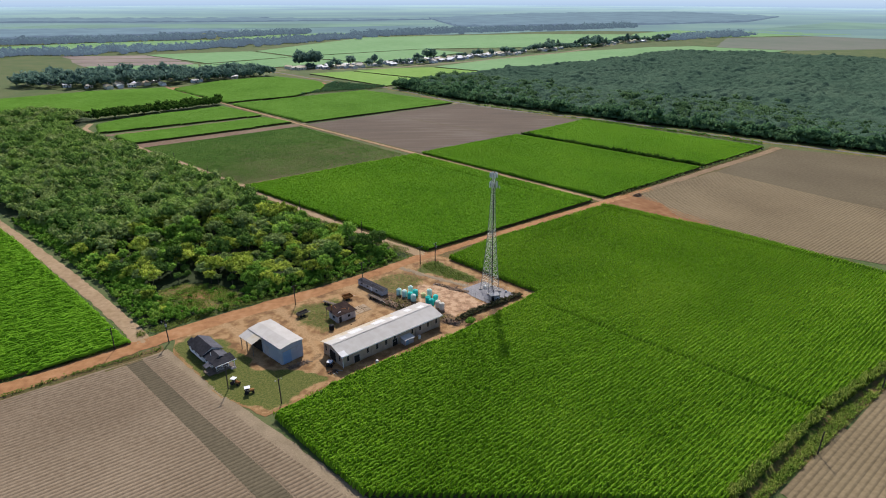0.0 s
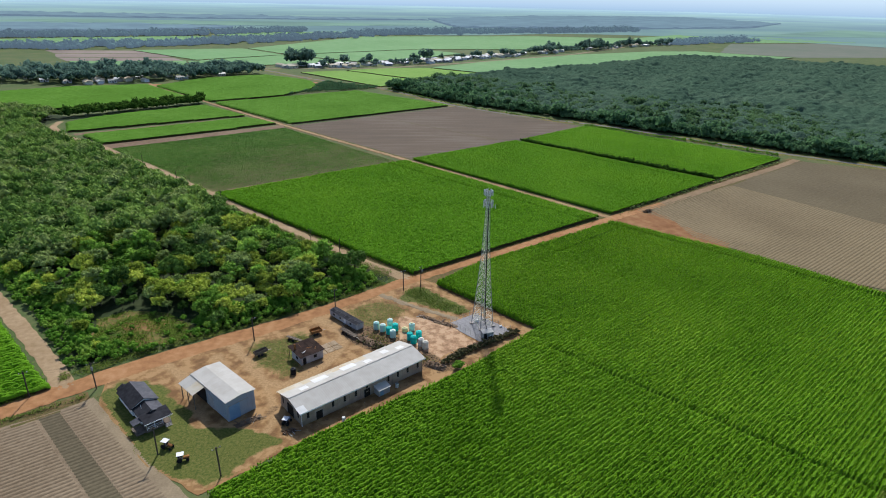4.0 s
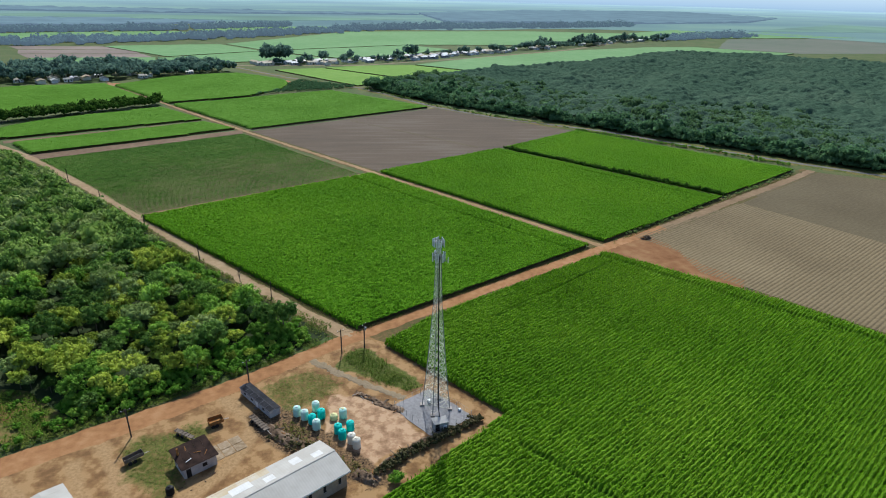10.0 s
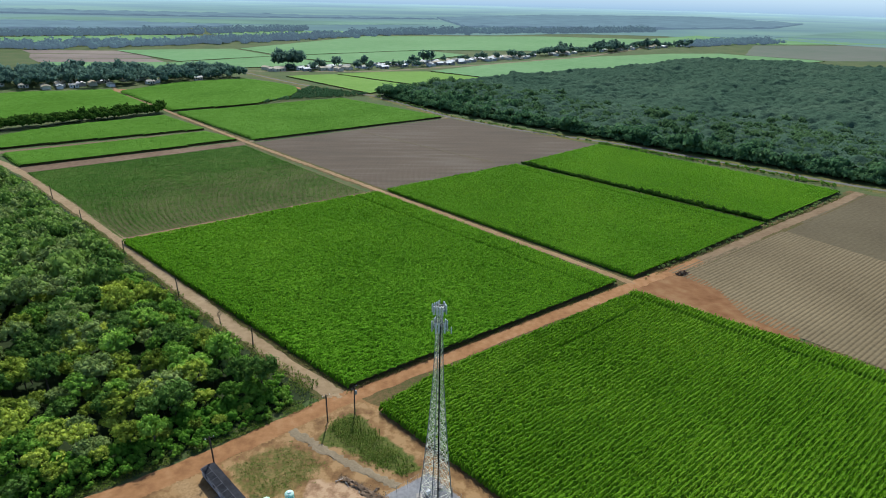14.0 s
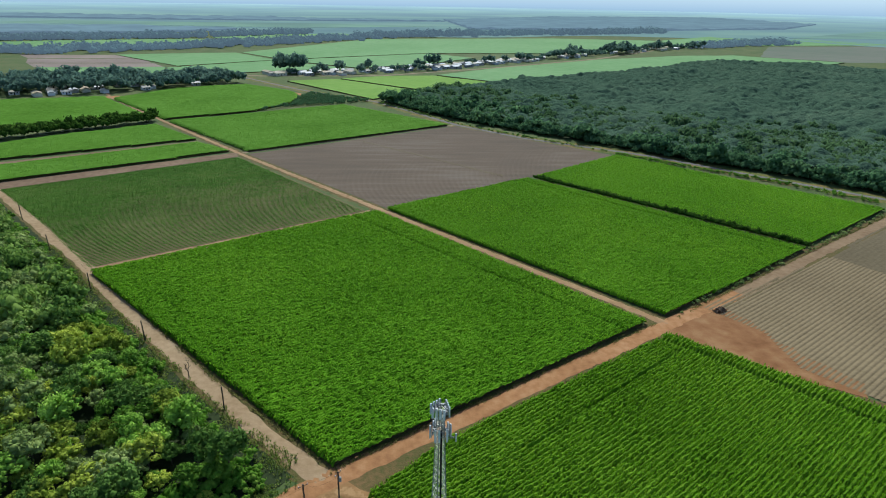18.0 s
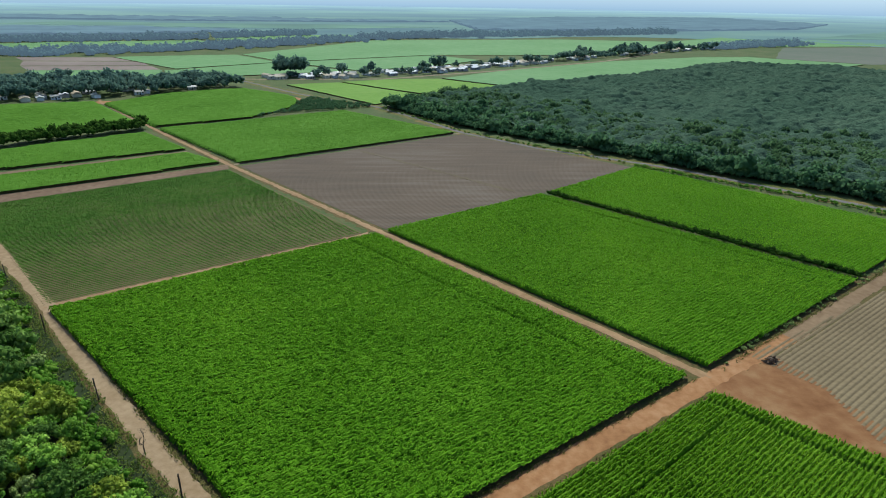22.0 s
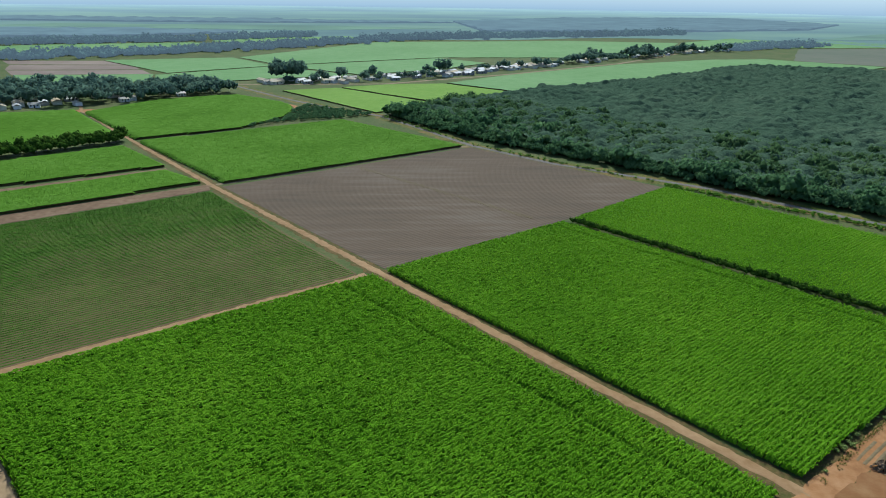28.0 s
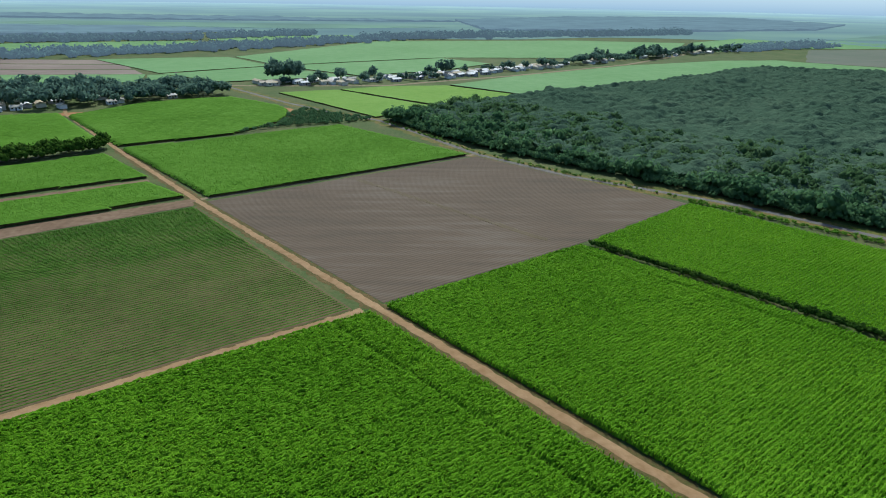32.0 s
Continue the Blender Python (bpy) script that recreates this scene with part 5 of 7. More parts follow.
        ob.matrix_basis = pose(-0.6 + (i + (0 if side == 0 else 1)) * w, W / 2, 0, 0, 0, 180 * side)
    part("ridge_cap", quad_plate([(-0.6, W / 2 - 0.25, R + 0.05), (L + 0.6, W / 2 - 0.25, R + 0.05), (L + 0.6, W / 2 + 0.25, R + 0.05), (-0.6, W / 2 + 0.25, R + 0.05)], 0.06), M_ROOF, o)
    for y, z in ((-0.55, E - 0.28), (W + 0.55, E - 0.28)):
        part("eave_board", boxes((-0.6, y - 0.04, z - 0.1, L + 0.6, y + 0.04, z + 0.1)), M_WHITE, o)
    o.matrix_basis = pose(-46.0, -42.9, 0, 0, 0, 36.6)
    a = new("annex_shed")
    part("wall", boxes((0, 0, 0, 3.2, 2.0, 1.7)), M_GREYWALL, a)
    part("roof", quad_plate([(-0.2, -0.3, 1.8), (3.4, -0.3, 1.8), (3.4, 2.0, 2.25), (-0.2, 2.0, 2.25)], 0.08), M_ROOF, a)
    part("door", boxes((0.4, -0.04, 0.05, 1.3, 0.05, 1.6)), M_BLUEDOOR, a)
    tagged(a, "low lean-to shed with a sheet roof against the warehouse", "shed")
    m = pose(-46.0, -42.9, 0, 0, 0, 36.6) @ pose(19.3, -2.05, 0)
    a.matrix_basis = m



warehouse()


# ---------------------------------------------------------------- blue shed with open bay
def blue_shed():
    W, L, E, R = 6.8, 15.6, 5.3, 5.7          # x across, y along
    o = tagged(new("metal_shed"), "faded blue sheet-metal shed with a pale roof and an open bay", "shed")
    part("side_wall", boxes((0, 0, 0, 0.12, L, E)), M_BLUEWALL, o)
    part("side_wall", boxes((W - 0.12, 0, 0, W, L, E)), M_BLUEWALL, o)
    for k, (q0, q1) in enumerate(((0.12, 0.0), (L, L - 0.12))):
        bm = bmesh.new()
        prof = [(0.12, 0), (W - 0.12, 0), (W - 0.12, E), (W / 2, R - 0.1), (0.12, E)]
        a = [bm.verts.new((x, q0, z)) for x, z in prof]
        b = [bm.verts.new((x, q1, z)) for x, z in prof]
        bm.faces.new(a)
        bm.faces.new(b)
        for i in range(5):
            bm.faces.new((a[i], a[(i + 1) % 5], b[(i + 1) % 5], b[i]))
        bmesh.ops.recalc_face_normals(bm, faces=bm.faces[:])
        g = part("gable_wall", bm, M_BLUEWALL, o)
        if k == 0:
            d = part("sliding_door", boxes((0.45, -0.07, 0.05, 3.0, -0.005, 3.9)), M_BLUEDOOR, g, "tall blue sliding door")
            part("door_rail", boxes((0.3, -0.1, 3.9, 5.2, -0.005, 4.05)), M_STEEL, d)
    for k in range(9):
        part("wall_rib", boxes((-0.04, k * 1.0 + 0.05, 0, 0.0, k * 1.0 + 0.13, E - 0.05)), M_BLUEWALL, o)
    for k in range(6):
        part("wall_rib", boxes((0.5 + k * 1.1, -0.035, 4.1 if k < 3 else 0, 0.57 + k * 1.1, 0.0, E - 0.05)), M_BLUEWALL, o)
    part("side_door", boxes((-0.06, 6.2, 0.05, 0.0, 8.6, 3.2)), M_GREYWALL, o, "grey side door")
    half, drop = W / 2 + 0.35, (R - E) * (W / 2 + 0.35) / (W / 2)
    n = 10
    w = (L + 0.6) / n
    for i in range(n):
        y0, y1 = -0.3 + i * w, -0.3 + (i + 1) * w - 0.02
        part("roof_sheet", quad_plate([(W / 2, y0, R + 0.06), (W / 2, y1, R + 0.06), (W / 2 - half, y1, R - drop + 0.06), (W / 2 - half, y0, R - drop + 0.06)], 0.05), M_ROOF, o)
        part("roof_sheet", quad_plate([(W / 2, y0, R + 0.06), (W / 2 + half, y0, R - drop + 0.06), (W / 2 + half, y1, R - drop + 0.06), (W / 2, y1, R + 0.06)], 0.05), M_ROOF, o)
    # open bay against the side wall, roof on posts
    for x, y in ((-3.0, L - 6.2), (-3.0, L - 3.1), (-3.0, L - 0.2), (-1.4, L - 0.2)):
        part("post", beams(((x, y, 0), (x, y, 4.2), 0.12)), M_WOOD, o)
    for i in range(4):
        y0 = L - 6.6 + i * 1.72
        part("bay_roof_sheet", quad_plate([(-0.02, y0, E - 0.06), (-0.02, y0 + 1.7, E - 0.06), (-3.4, y0 + 1.7, 4.25), (-3.4, y0, 4.25)], 0.05), M_ROOF_RUST if i < 2 else M_ROOF, o)
    part("bay_beam", beams(((-3.0, L - 6.4, 4.15), (-3.0, L + 0.1, 4.15), 0.09)), M_WOOD, o)
    # dark panel put on the wall as the shade of the open bay
    part("bay_opening", boxes((-0.03, L - 6.0, 0, 0.0, L - 0.4, 3.9)), M_DARK, o)
    o.matrix_basis = pose(-62.5, -40.5, 0, 0, 0, 43.0)
    return o


blue_shed()


# ---------------------------------------------------------------- house
def house():
    o = tagged(new("house"), "small white house with dark shingle roofs and a porch", "house")

    def block(x0, y0, x1, y1, e, r, shade_roof, sun_roof, axis="x", over=0.35):
        b = part("wall", boxes((x0, y0, 0.5, x1, y1, e)), M_WHITE, o)
        part("base", boxes((x0 + 0.1, y0 + 0.1, 0, x1 - 0.1, y1 - 0.1, 0.5)), M_DARK, o)
        if axis == "x":
            ym = (y0 + y1) / 2
            c = [(x0 - over, y0 - over, e - 0.1), (x1 + over, y0 - over, e - 0.1), (x1 + over, ym, r), (x0 - over, ym, r)]
            d = [(x0 - over, ym, r), (x1 + over, ym, r), (x1 + over, y1 + over, e - 0.1), (x0 - over, y1 + over, e - 0.1)]
            tri = [[(x0, y0, e), (x0, y1, e), (x0, ym, r - 0.15)], [(x1, y0, e), (x1, y1, e), (x1, ym, r - 0.15)]]
        else:
            xm = (x0 + x1) / 2
            c = [(x0 - over, y0 - over, e - 0.1), (xm, y0 - over, r), (xm, y1 + over, r), (x0 - over, y1 + over, e - 0.1)]
            d = [(xm, y0 - over, r), (x1 + over, y0 - over, e - 0.1), (x1 + over, y1 + over, e - 0.1), (xm, y1 + over, r)]
            tri = [[(x0, y0, e), (x1, y0, e), (xm, y0, r - 0.15)], [(x0, y1, e), (x1, y1, e), (xm, y1, r - 0.15)]]
        part("roof_slope", quad_plate(c, 0.1), shade_roof, o)
        part("roof_slope", quad_plate(d, 0.1), sun_roof, o)
        for t in tri:
            bm = bmesh.new()
            bm.faces.new([bm.verts.new(q) for q in t])
            k = bmesh.ops.extrude_face_region(bm, geom=bm.faces[:])
            dv = (Vector((0.08, 0, 0)) if axis == "x" else Vector((0, 0.08, 0)))
            bmesh.ops.translate(bm, verts=[v for v in k["geom"] if isinstance(v, bmesh.types.BMVert)], vec=dv if t is tri[0] else -dv)
            bmesh.ops.recalc_face_normals(bm, faces=bm.faces[:])
            part("gable", bm, M_WHITE, o)
        return b

    # slope away from the sun is coloured darker than the sunny one
    m = block(0, 0, 8.2, 5.6, 2.6, 4.1, M_TARROOF, M_GREYROOF)
    for x in (1.3, 3.6, 6.2):
        wnd = part("window", boxes((x, -0.05, 1.4, x + 0.9, 0.05, 2.5)), M_DARK, m)
        part("window_frame", boxes((x - 0.08, -0.07, 1.32, x + 0.98, -0.02, 1.4), (x - 0.08, -0.07, 2.5, x + 0.98, -0.02, 2.58)), M_WHITE, wnd)
    part("window", boxes((-0.05, 2.0, 1.4, 0.05, 3.0, 2.5)), M_DARK, m)
    b2 = block(8.25, 0.3, 12.6, 5.2, 2.4, 3.4, M_TARROOF, M_GREYROOF)
    for x in (9.3, 11.2):
        part("window", boxes((x, 0.25, 1.3, x + 0.8, 0.34, 2.3)), M_DARK, b2)
    block(-1.9, 0.5, -0.05, 2.9, 2.3, 3.1, M_TARROOF, M_TARROOF, "x", 0.25)
    # porch
    part("porch_floor", boxes((12.65, 0.2, 0.0, 15.6, 5.6, 0.5)), M_WOOD, o)
    part("porch_roof", quad_plate([(12.4, -0.1, 2.95), (16.0, -0.1, 2.45), (16.0, 5.9, 2.45), (12.4, 5.9, 2.95)], 0.1), M_TARROOF, o)
    part("porch_fascia", boxes((16.0, -0.1, 2.28, 16.06, 5.9, 2.46)), M_WHITE, o)
    for y in (0.4, 2.1, 3.8, 5.4):
        part("porch_post", beams(((15.5, y, 0.5), (15.5, y, 2.45), 0.07)), M_WHITE, o)
    part("porch_rail", boxes((15.46, 0.4, 1.3, 15.54, 3.8, 1.38), (15.46, 0.4, 0.85, 15.54, 3.8, 0.9)), M_WHITE, o)
    part("front_door", boxes((12.6, 2.6, 0.5, 12.66, 3.5, 2.5)), M_DARK, o)
    for k in range(3):
        part("step", boxes((15.65 + k * 0.3, 4.0, 0, 15.95 + k * 0.3, 5.4, 0.4 - k * 0.13)), M_CONC, o)
    d = part("side_deck", boxes((12.2, -1.9, 0.3, 15.6, 0.1, 0.45)), M_WOOD, o)
    for x in (12.4, 14.0, 15.4):
        part("deck_rail_post", beams(((x, -1.8, 0.0), (x, -1.8, 1.3), 0.05)), M_WOOD, d)
    part("deck_roof", quad_plate([(12.2, -1.9, 2.2), (14.4, -1.9, 2.2), (14.4, 0.2, 2.6), (12.2, 0.2, 2.6)], 0.06), M_GREYROOF, d)
    part("vent_pipe", beams(((10.4, 1.4, 3.0), (10.4, 1.4, 4.0), 0.06), sides=6), M_WHITE, o)
    o.matrix_basis = pose(-89.4, -31.7, 0, 0, 0, -49.5)


house()


# ---------------------------------------------------------------- small buildings
def ruin():
    o = tagged(new("outbuilding"), "small grey outbuilding with a rusted dark roof and debris on it", "shed")
    part("wall", boxes((0, 0, 0, 6.4, 0.2, 2.5), (0, 4.8, 0, 6.4, 5.0, 2.5), (0, 0.2, 0, 0.2, 4.8, 2.5), (6.2, 0.2, 0, 6.4, 4.8, 2.5)), M_GREYWALL, o)
    for i in range(5):
        part("roof_sheet", quad_plate([(-0.4 + i * 1.45, -0.4, 2.55 + 0.03 * (i % 2)), (1.02 + i * 1.45, -0.4, 2.55 + 0.03 * (i % 2)), (1.02 + i * 1.45, 6.6, 2.95), (-0.4 + i * 1.45, 6.6, 2.95)], 0.06), M_RUSTROOF, o)
    for x in (0.0, 2.2, 4.4, 6.4):
        part("porch_post", beams(((x, 6.4, 0), (x, 6.4, 2.85), 0.08)), M_WOOD, o)
    part("chimney", boxes((0.4, 4.0, 2.6, 0.75, 4.35, 4.3)), M_RUST, o)
    for x, y, a in ((1.0, 1.2, 0.3), (3.2, 2.8, -0.4), (4.6, 1.0, 0.9), (2.2, 4.4, 1.4)):
        part("loose_board", beams(((x, y, 2.82), (x + 1.3 * math.cos(a), y + 1.3 * math.sin(a), 2.86), 0.07)), M_WHITE if x == 1.0 else M_RUST, o)
    part("door", boxes((0.5, -0.04, 0, 1.4, 0.05, 2.0)), M_DARK, o)
    part("window", boxes((3.6, -0.04, 1.0, 4.5, 0.05, 1.8)), M_DARK, o)
    part("window", boxes((-0.04, 1.8, 1.0, 0.05, 2.8, 1.8)), M_DARK, o)
    o.matrix_basis = pose(-48.4, -19.2, 0, 0, 0, 38) @ Matrix.Translation((0, 0, 0))
    o.matrix_basis = pose(-49.4, -18.9, 0, 0, 0, 37)


ruin()

o = tagged(new("site_cabin"), "long narrow grey cabin with a dark flat roof", "cabin")
part("wall", boxes((0, 0, 0.35, 12.6, 2.7, 2.4)), M_GREYWALL, o)
part("base", boxes((0.2, 0.2, 0, 12.4, 2.5, 0.35)), M_DARK, o)
part("roof_slope", quad_plate([(-0.2, -0.2, 2.42), (12.8, -0.2, 2.42), (12.8, 1.35, 2.75), (-0.2, 1.35, 2.75)], 0.06), M_GREYROOF, o)
part("roof_slope", quad_plate([(-0.2, 1.35, 2.75), (12.8, 1.35, 2.75), (12.8, 2.9, 2.42), (-0.2, 2.9, 2.42)], 0.06), M_TARROOF, o)
for k in range(6):
    part("roof_panel", quad_plate([(0.1 + k * 2.1, 0.0, 2.53), (2.0 + k * 2.1, 0.0, 2.53), (2.0 + k * 2.1, 1.25, 2.79), (0.1 + k * 2.1, 1.25, 2.79)], 0.04), M_TARROOF, o)
for x in (1.6, 4.6, 9.4):
    part("window", boxes((x, -0.04, 1.2, x + 0.8, 0.05, 1.9)), M_DARK, o)
d = part("door", boxes((6.6, -0.04, 0.4, 7.5, 0.05, 2.2)), M_WHITE, o)
part("step", boxes((6.6, -0.7, 0, 7.5, -0.05, 0.3)), M_WOOD, d)
o.matrix_basis = pose(-44.6, 7.4, 0, 0, 0, -48.5)
o.scale = (1, 0.92, 0.8)

# tanks
TANKS = [(-30.7, -0.9, "m"), (-28.9, -2.2, "m"), (-26.8, 0.6, "m"), (-25.3, -2.0, "t"), (-27.1, -3.7, "t"), (-26.0, -5.6, "m"), (-22.6, -2.6, "y"), (-20.6, -2.2, "p"),
         (-18.8, -6.4, "t"), (-21.3, -7.2, "t"), (-20.3, -9.0, "t"), (-18.3, -10.4, "c"), (-17.2, -11.9, "c")]


def tank(mat, lidmat, h, label):
    o = tagged(new("storage_tank"), label, "tank", "plastic storage tanks")
    r = 0.86
    prof = [(r * 0.98, 0.0)]
    for k in range(5):
        z = 0.1 + (h - 0.55) * k / 5
        prof += [(r, z), (r, z + (h - 0.55) / 5 - 0.1), (r * 0.965, z + (h - 0.55) / 5 - 0.06), (r * 0.965, z + (h - 0.55) / 5 - 0.02)]
    prof += [(r, h - 0.45), (r * 0.96, h - 0.32), (r * 0.72, h - 0.14), (r * 0.36, h - 0.06), (r * 0.34, h - 0.05)]
    part("shell", lathe(prof, 22), mat, o)
    part("lid", lathe([(0.30, h - 0.06), (0.31, h + 0.04), (0.26, h + 0.08)], 14), lidmat, o)
    for k in range(8):
        a = k * math.pi / 4
        part("top_rib", beams(((0.34 * math.cos(a), 0.34 * math.sin(a), h - 0.04), (0.82 * math.cos(a), 0.82 * math.sin(a), h - 0.30), 0.05)), mat, o)
    part("outlet", beams(((0, -r + 0.04, 0.22), (0, -r - 0.14, 0.22), 0.06), sides=8), M_BLACKPL, o)
    return o


KINDS = {"m": tank(M_MINT, M_WHITE, 2.35, "pale mint plastic storage tank standing on bare sand"), "t": tank(M_TEAL, M_TEAL, 2.3, "bright teal plastic storage tank standing on bare sand"),
         "c": tank(M_CREAM, M_CREAM, 2.35, "cream plastic storage tank standing on bare sand"), "y": tank(M_YELLOW, M_YELLOW, 1.3, "low pale yellow plastic tank on bare sand"),
         "p": tank(M_MINT, M_YELLOW, 2.4, "pale green plastic storage tank with a yellowish top")}
used = set()
for x, y, k in TANKS:
    m = pose(x, y, 0.03, 0, 0, rng.random() * 90)
    if k in used:
        copy_thing(KINDS[k], m)
    else:
        KINDS[k].matrix_basis = m
        used.add(k)

o = tagged(new("water_tank"), "black plastic water tank on the yard", "tank")
part("shell", lathe([(0.72, 0), (0.74, 0.1), (0.74, 0.6), (0.71, 0.66), (0.74, 0.72), (0.74, 1.3), (0.6, 1.55), (0.25, 1.66)], 20), M_BLACKPL, o)
part("lid", lathe([(0.24, 1.66), (0.24, 1.75), (0.2, 1.77)], 12), M_BLACKPL, o)
o.matrix_basis = pose(-51.0, -22.3, 0.03)


# ---------------------------------------------------------------- lattice tower
def tower():
    o = tagged(new("lattice_tower"), "tall galvanised steel lattice mast with panel antennas on top", "mast")
    H, R1 = 40.6, 0.5
    A0 = math.atan2(-0.29, 0.957)

    def leg(i, z):
        r = float(np.interp(z, (0, 8, 16, 27, 38), (3.2, 2.38, 1.66, 0.9, R1)))
        a = A0 + i * math.pi / 2
        return Vector((r * math.cos(a), r * math.sin(a), z))

    levels = [0.0]
    while levels[-1] < H - 0.9:
        levels.append(min(H, levels[-1] + max(1.1, 2.7 - levels[-1] * 0.045)))
    for i in range(4):
        bm = bmesh.new()
        ring_prev = None
        for a in levels:
            cur = [bm.verts.new(leg(i, a) + Vector((math.cos(k * math.pi / 3), math.sin(k * math.pi / 3), 0)) * (0.1 - 0.0013 * a)) for k in range(6)]
            if ring_prev:
                for k in range(6):
                    bm.faces.new((ring_prev[k], ring_prev[(k + 1) % 6], cur[(k + 1) % 6], cur[k]))
            ring_prev = cur
        L = part("leg", bm, M_STEEL, o)
        part("footing", boxes((leg(i, 0).x - 0.5, leg(i, 0).y - 0.5, 0, leg(i, 0).x + 0.5, leg(i, 0).y + 0.5, 0.35)), M_CONC, L)
        for k, (a, b) in enumerate(zip(levels[:-1], levels[1:])):
            bm = bmesh.new()
            p0, p1, q0, q1 = leg(i, a), leg((i + 1) % 4, a), leg(i, b), leg((i + 1) % 4, b)
            w = 0.052 if a < 20 else 0.036
            beam(bm, p0, q1, w)
            beam(bm, p1, q0, w)
            beam(bm, q0, q1, w)
            if a < 22:
                beam(bm, (p0 + q1) / 2, (q0 + q1) / 2, 0.035)
                beam(bm, (p0 * 3 + q1) / 4, (p0 + q0) / 2, 0.03)
                beam(bm, (p1 * 3 + q0) / 4, (p1 + q1) / 2, 0.03)
            part("face_bracing", bm, M_LATTICE, o)
    c = Vector((0, 0, 0))
    part("cable_run", beams(((0.1, -0.5, H - 3), (0.15, -1.6, 18.0), 0.15), ((0.15, -1.6, 18.0), (0.2, -3.4, 3.0), 0.15), ((0.2, -3.4, 3.0), (0.3, -6.4, 2.4), 0.14)), M_CABLE, o, "black feeder cables down to the cabin")
    bm = bmesh.new()
    for z in np.arange(0.5, H - 1, 0.6):
        beam(bm, (-0.25, 0.12, z), (0.25, 0.12, z), 0.02)
    beam(bm, (-0.25, 0.12, 0.2), (-0.25, 0.12, H - 1), 0.03)
    beam(bm, (0.25, 0.12, 0.2), (0.25, 0.12, H - 1), 0.03)
    part("ladder", bm, M_STEEL, o)
    # antenna levels
    for zc, rad, n, plen in ((40.3, 0.72, 3, 1.5), (37.2, 0.82, 3, 1.9)):
        for s in range(n):
            a = A0 + 0.5 + s * 2 * math.pi / n + (0.4 if zc < 39 else 0)
            d, t = Vector((math.cos(a), math.sin(a), 0)), Vector((-math.sin(a), math.cos(a), 0))
            ctr = Vector((0, 0, zc)) + d * rad
            bm = bmesh.new()
            for dz in (-0.4, 0.4):
                beam(bm, ctr - t * 0.8 + Vector((0, 0, dz)), ctr + t * 0.8 + Vector((0, 0, dz)), 0.04, 6)
                beam(bm, Vector((0, 0, zc + dz)) + d * 0.4 - t * 0.3, ctr - t * 0.6 + Vector((0, 0, dz)), 0.045)
                beam(bm, Vector((0, 0, zc + dz)) + d * 0.4 + t * 0.3, ctr + t * 0.6 + Vector((0, 0, dz)), 0.045)
            f = part("sector_frame", bm, M_STEEL, o)
            for k in (-0.72, -0.24, 0.24, 0.72):
                p = ctr + t * k + d * 0.16
                part("mast_pipe", beams((p - d * 0.1 - Vector((0, 0, plen * 0.5)), p - d * 0.1 + Vector((0, 0, plen * 0.55)), 0.04), sides=6), M_STEEL, f)
                if k != 0.24 or zc > 39:
                    bmx = boxes((-0.06, -0.12, -plen / 2, 0.06, 0.12, plen / 2))
                    bmesh.ops.transform(bmx, matrix=Matrix.Translation(p + d * 0.05) @ Matrix.Rotation(a, 4, "Z"), verts=bmx.verts[:])
                    part("panel_antenna", bmx, M_ANT, f)
                bmx = boxes((-0.09, -0.12, -0.22, 0.09, 0.12, 0.22))
                bmesh.ops.transform(bmx, matrix=Matrix.Translation(p - d * 0.32) @ Matrix.Rotation(a, 4, "Z"), verts=bmx.verts[:])
                part("radio_unit", bmx, M_STEEL, f)
    part("top_ring", beams(((-0.6, -0.6, 40.6), (0.6, -0.6, 40.6), 0.05), ((0.6, -0.6, 40.6), (0.6, 0.6, 40.6), 0.05), ((0.6, 0.6, 40.6), (-0.6, 0.6, 40.6), 0.05), ((-0.6, 0.6, 40.6), (-0.6, -0.6, 40.6), 0.05)), M_STEEL, o)
    part("side_arm", beams(((0.4, -0.2, 36.6), (1.9, -0.6, 36.6), 0.05), ((0.4, -0.2, 36.0), (1.9, -0.6, 36.6), 0.04), sides=5), M_STEEL, o)
    part("whip_antenna", beams(((1.9, -0.6, 36.0), (1.9, -0.6, 37.2), 0.08), sides=8), M_ANT, o)
    part("lightning_rod", beams(((0, 0, 40.6), (0, 0, 42.0), 0.03), sides=5), M_STEEL, o)
    o.matrix_basis = pose(0, 0, 0.12)


tower()

o = tagged(new("equipment_cabin"), "grey equipment cabin beside the mast", "cabin")
part("wall", boxes((-1.5, -1.0, 0.15, 1.5, 1.0, 2.1)), M_STEEL, o)
part("roof", boxes((-1.65, -1.15, 2.1, 1.65, 1.15, 2.22)), M_ROOF, o)
part("plinth", boxes((-1.8, -1.2, 0, 1.8, 1.2, 0.15)), M_CONC, o)
part("door", boxes((-1.3, -1.05, 0.2, -0.4, -0.98, 2.0)), M_DARK, o)
ac = part("air_conditioner", boxes((0.4, -1.35, 0.7, 1.2, -1.0, 1.4)), M_WHITE, o)
part("fan_grille", boxes((0.5, -1.38, 0.78, 1.0, -1.35, 1.32)), M_DARK, ac)
o.matrix_basis = pose(0.3, -7.3, 0.12, 0, 0, 14)
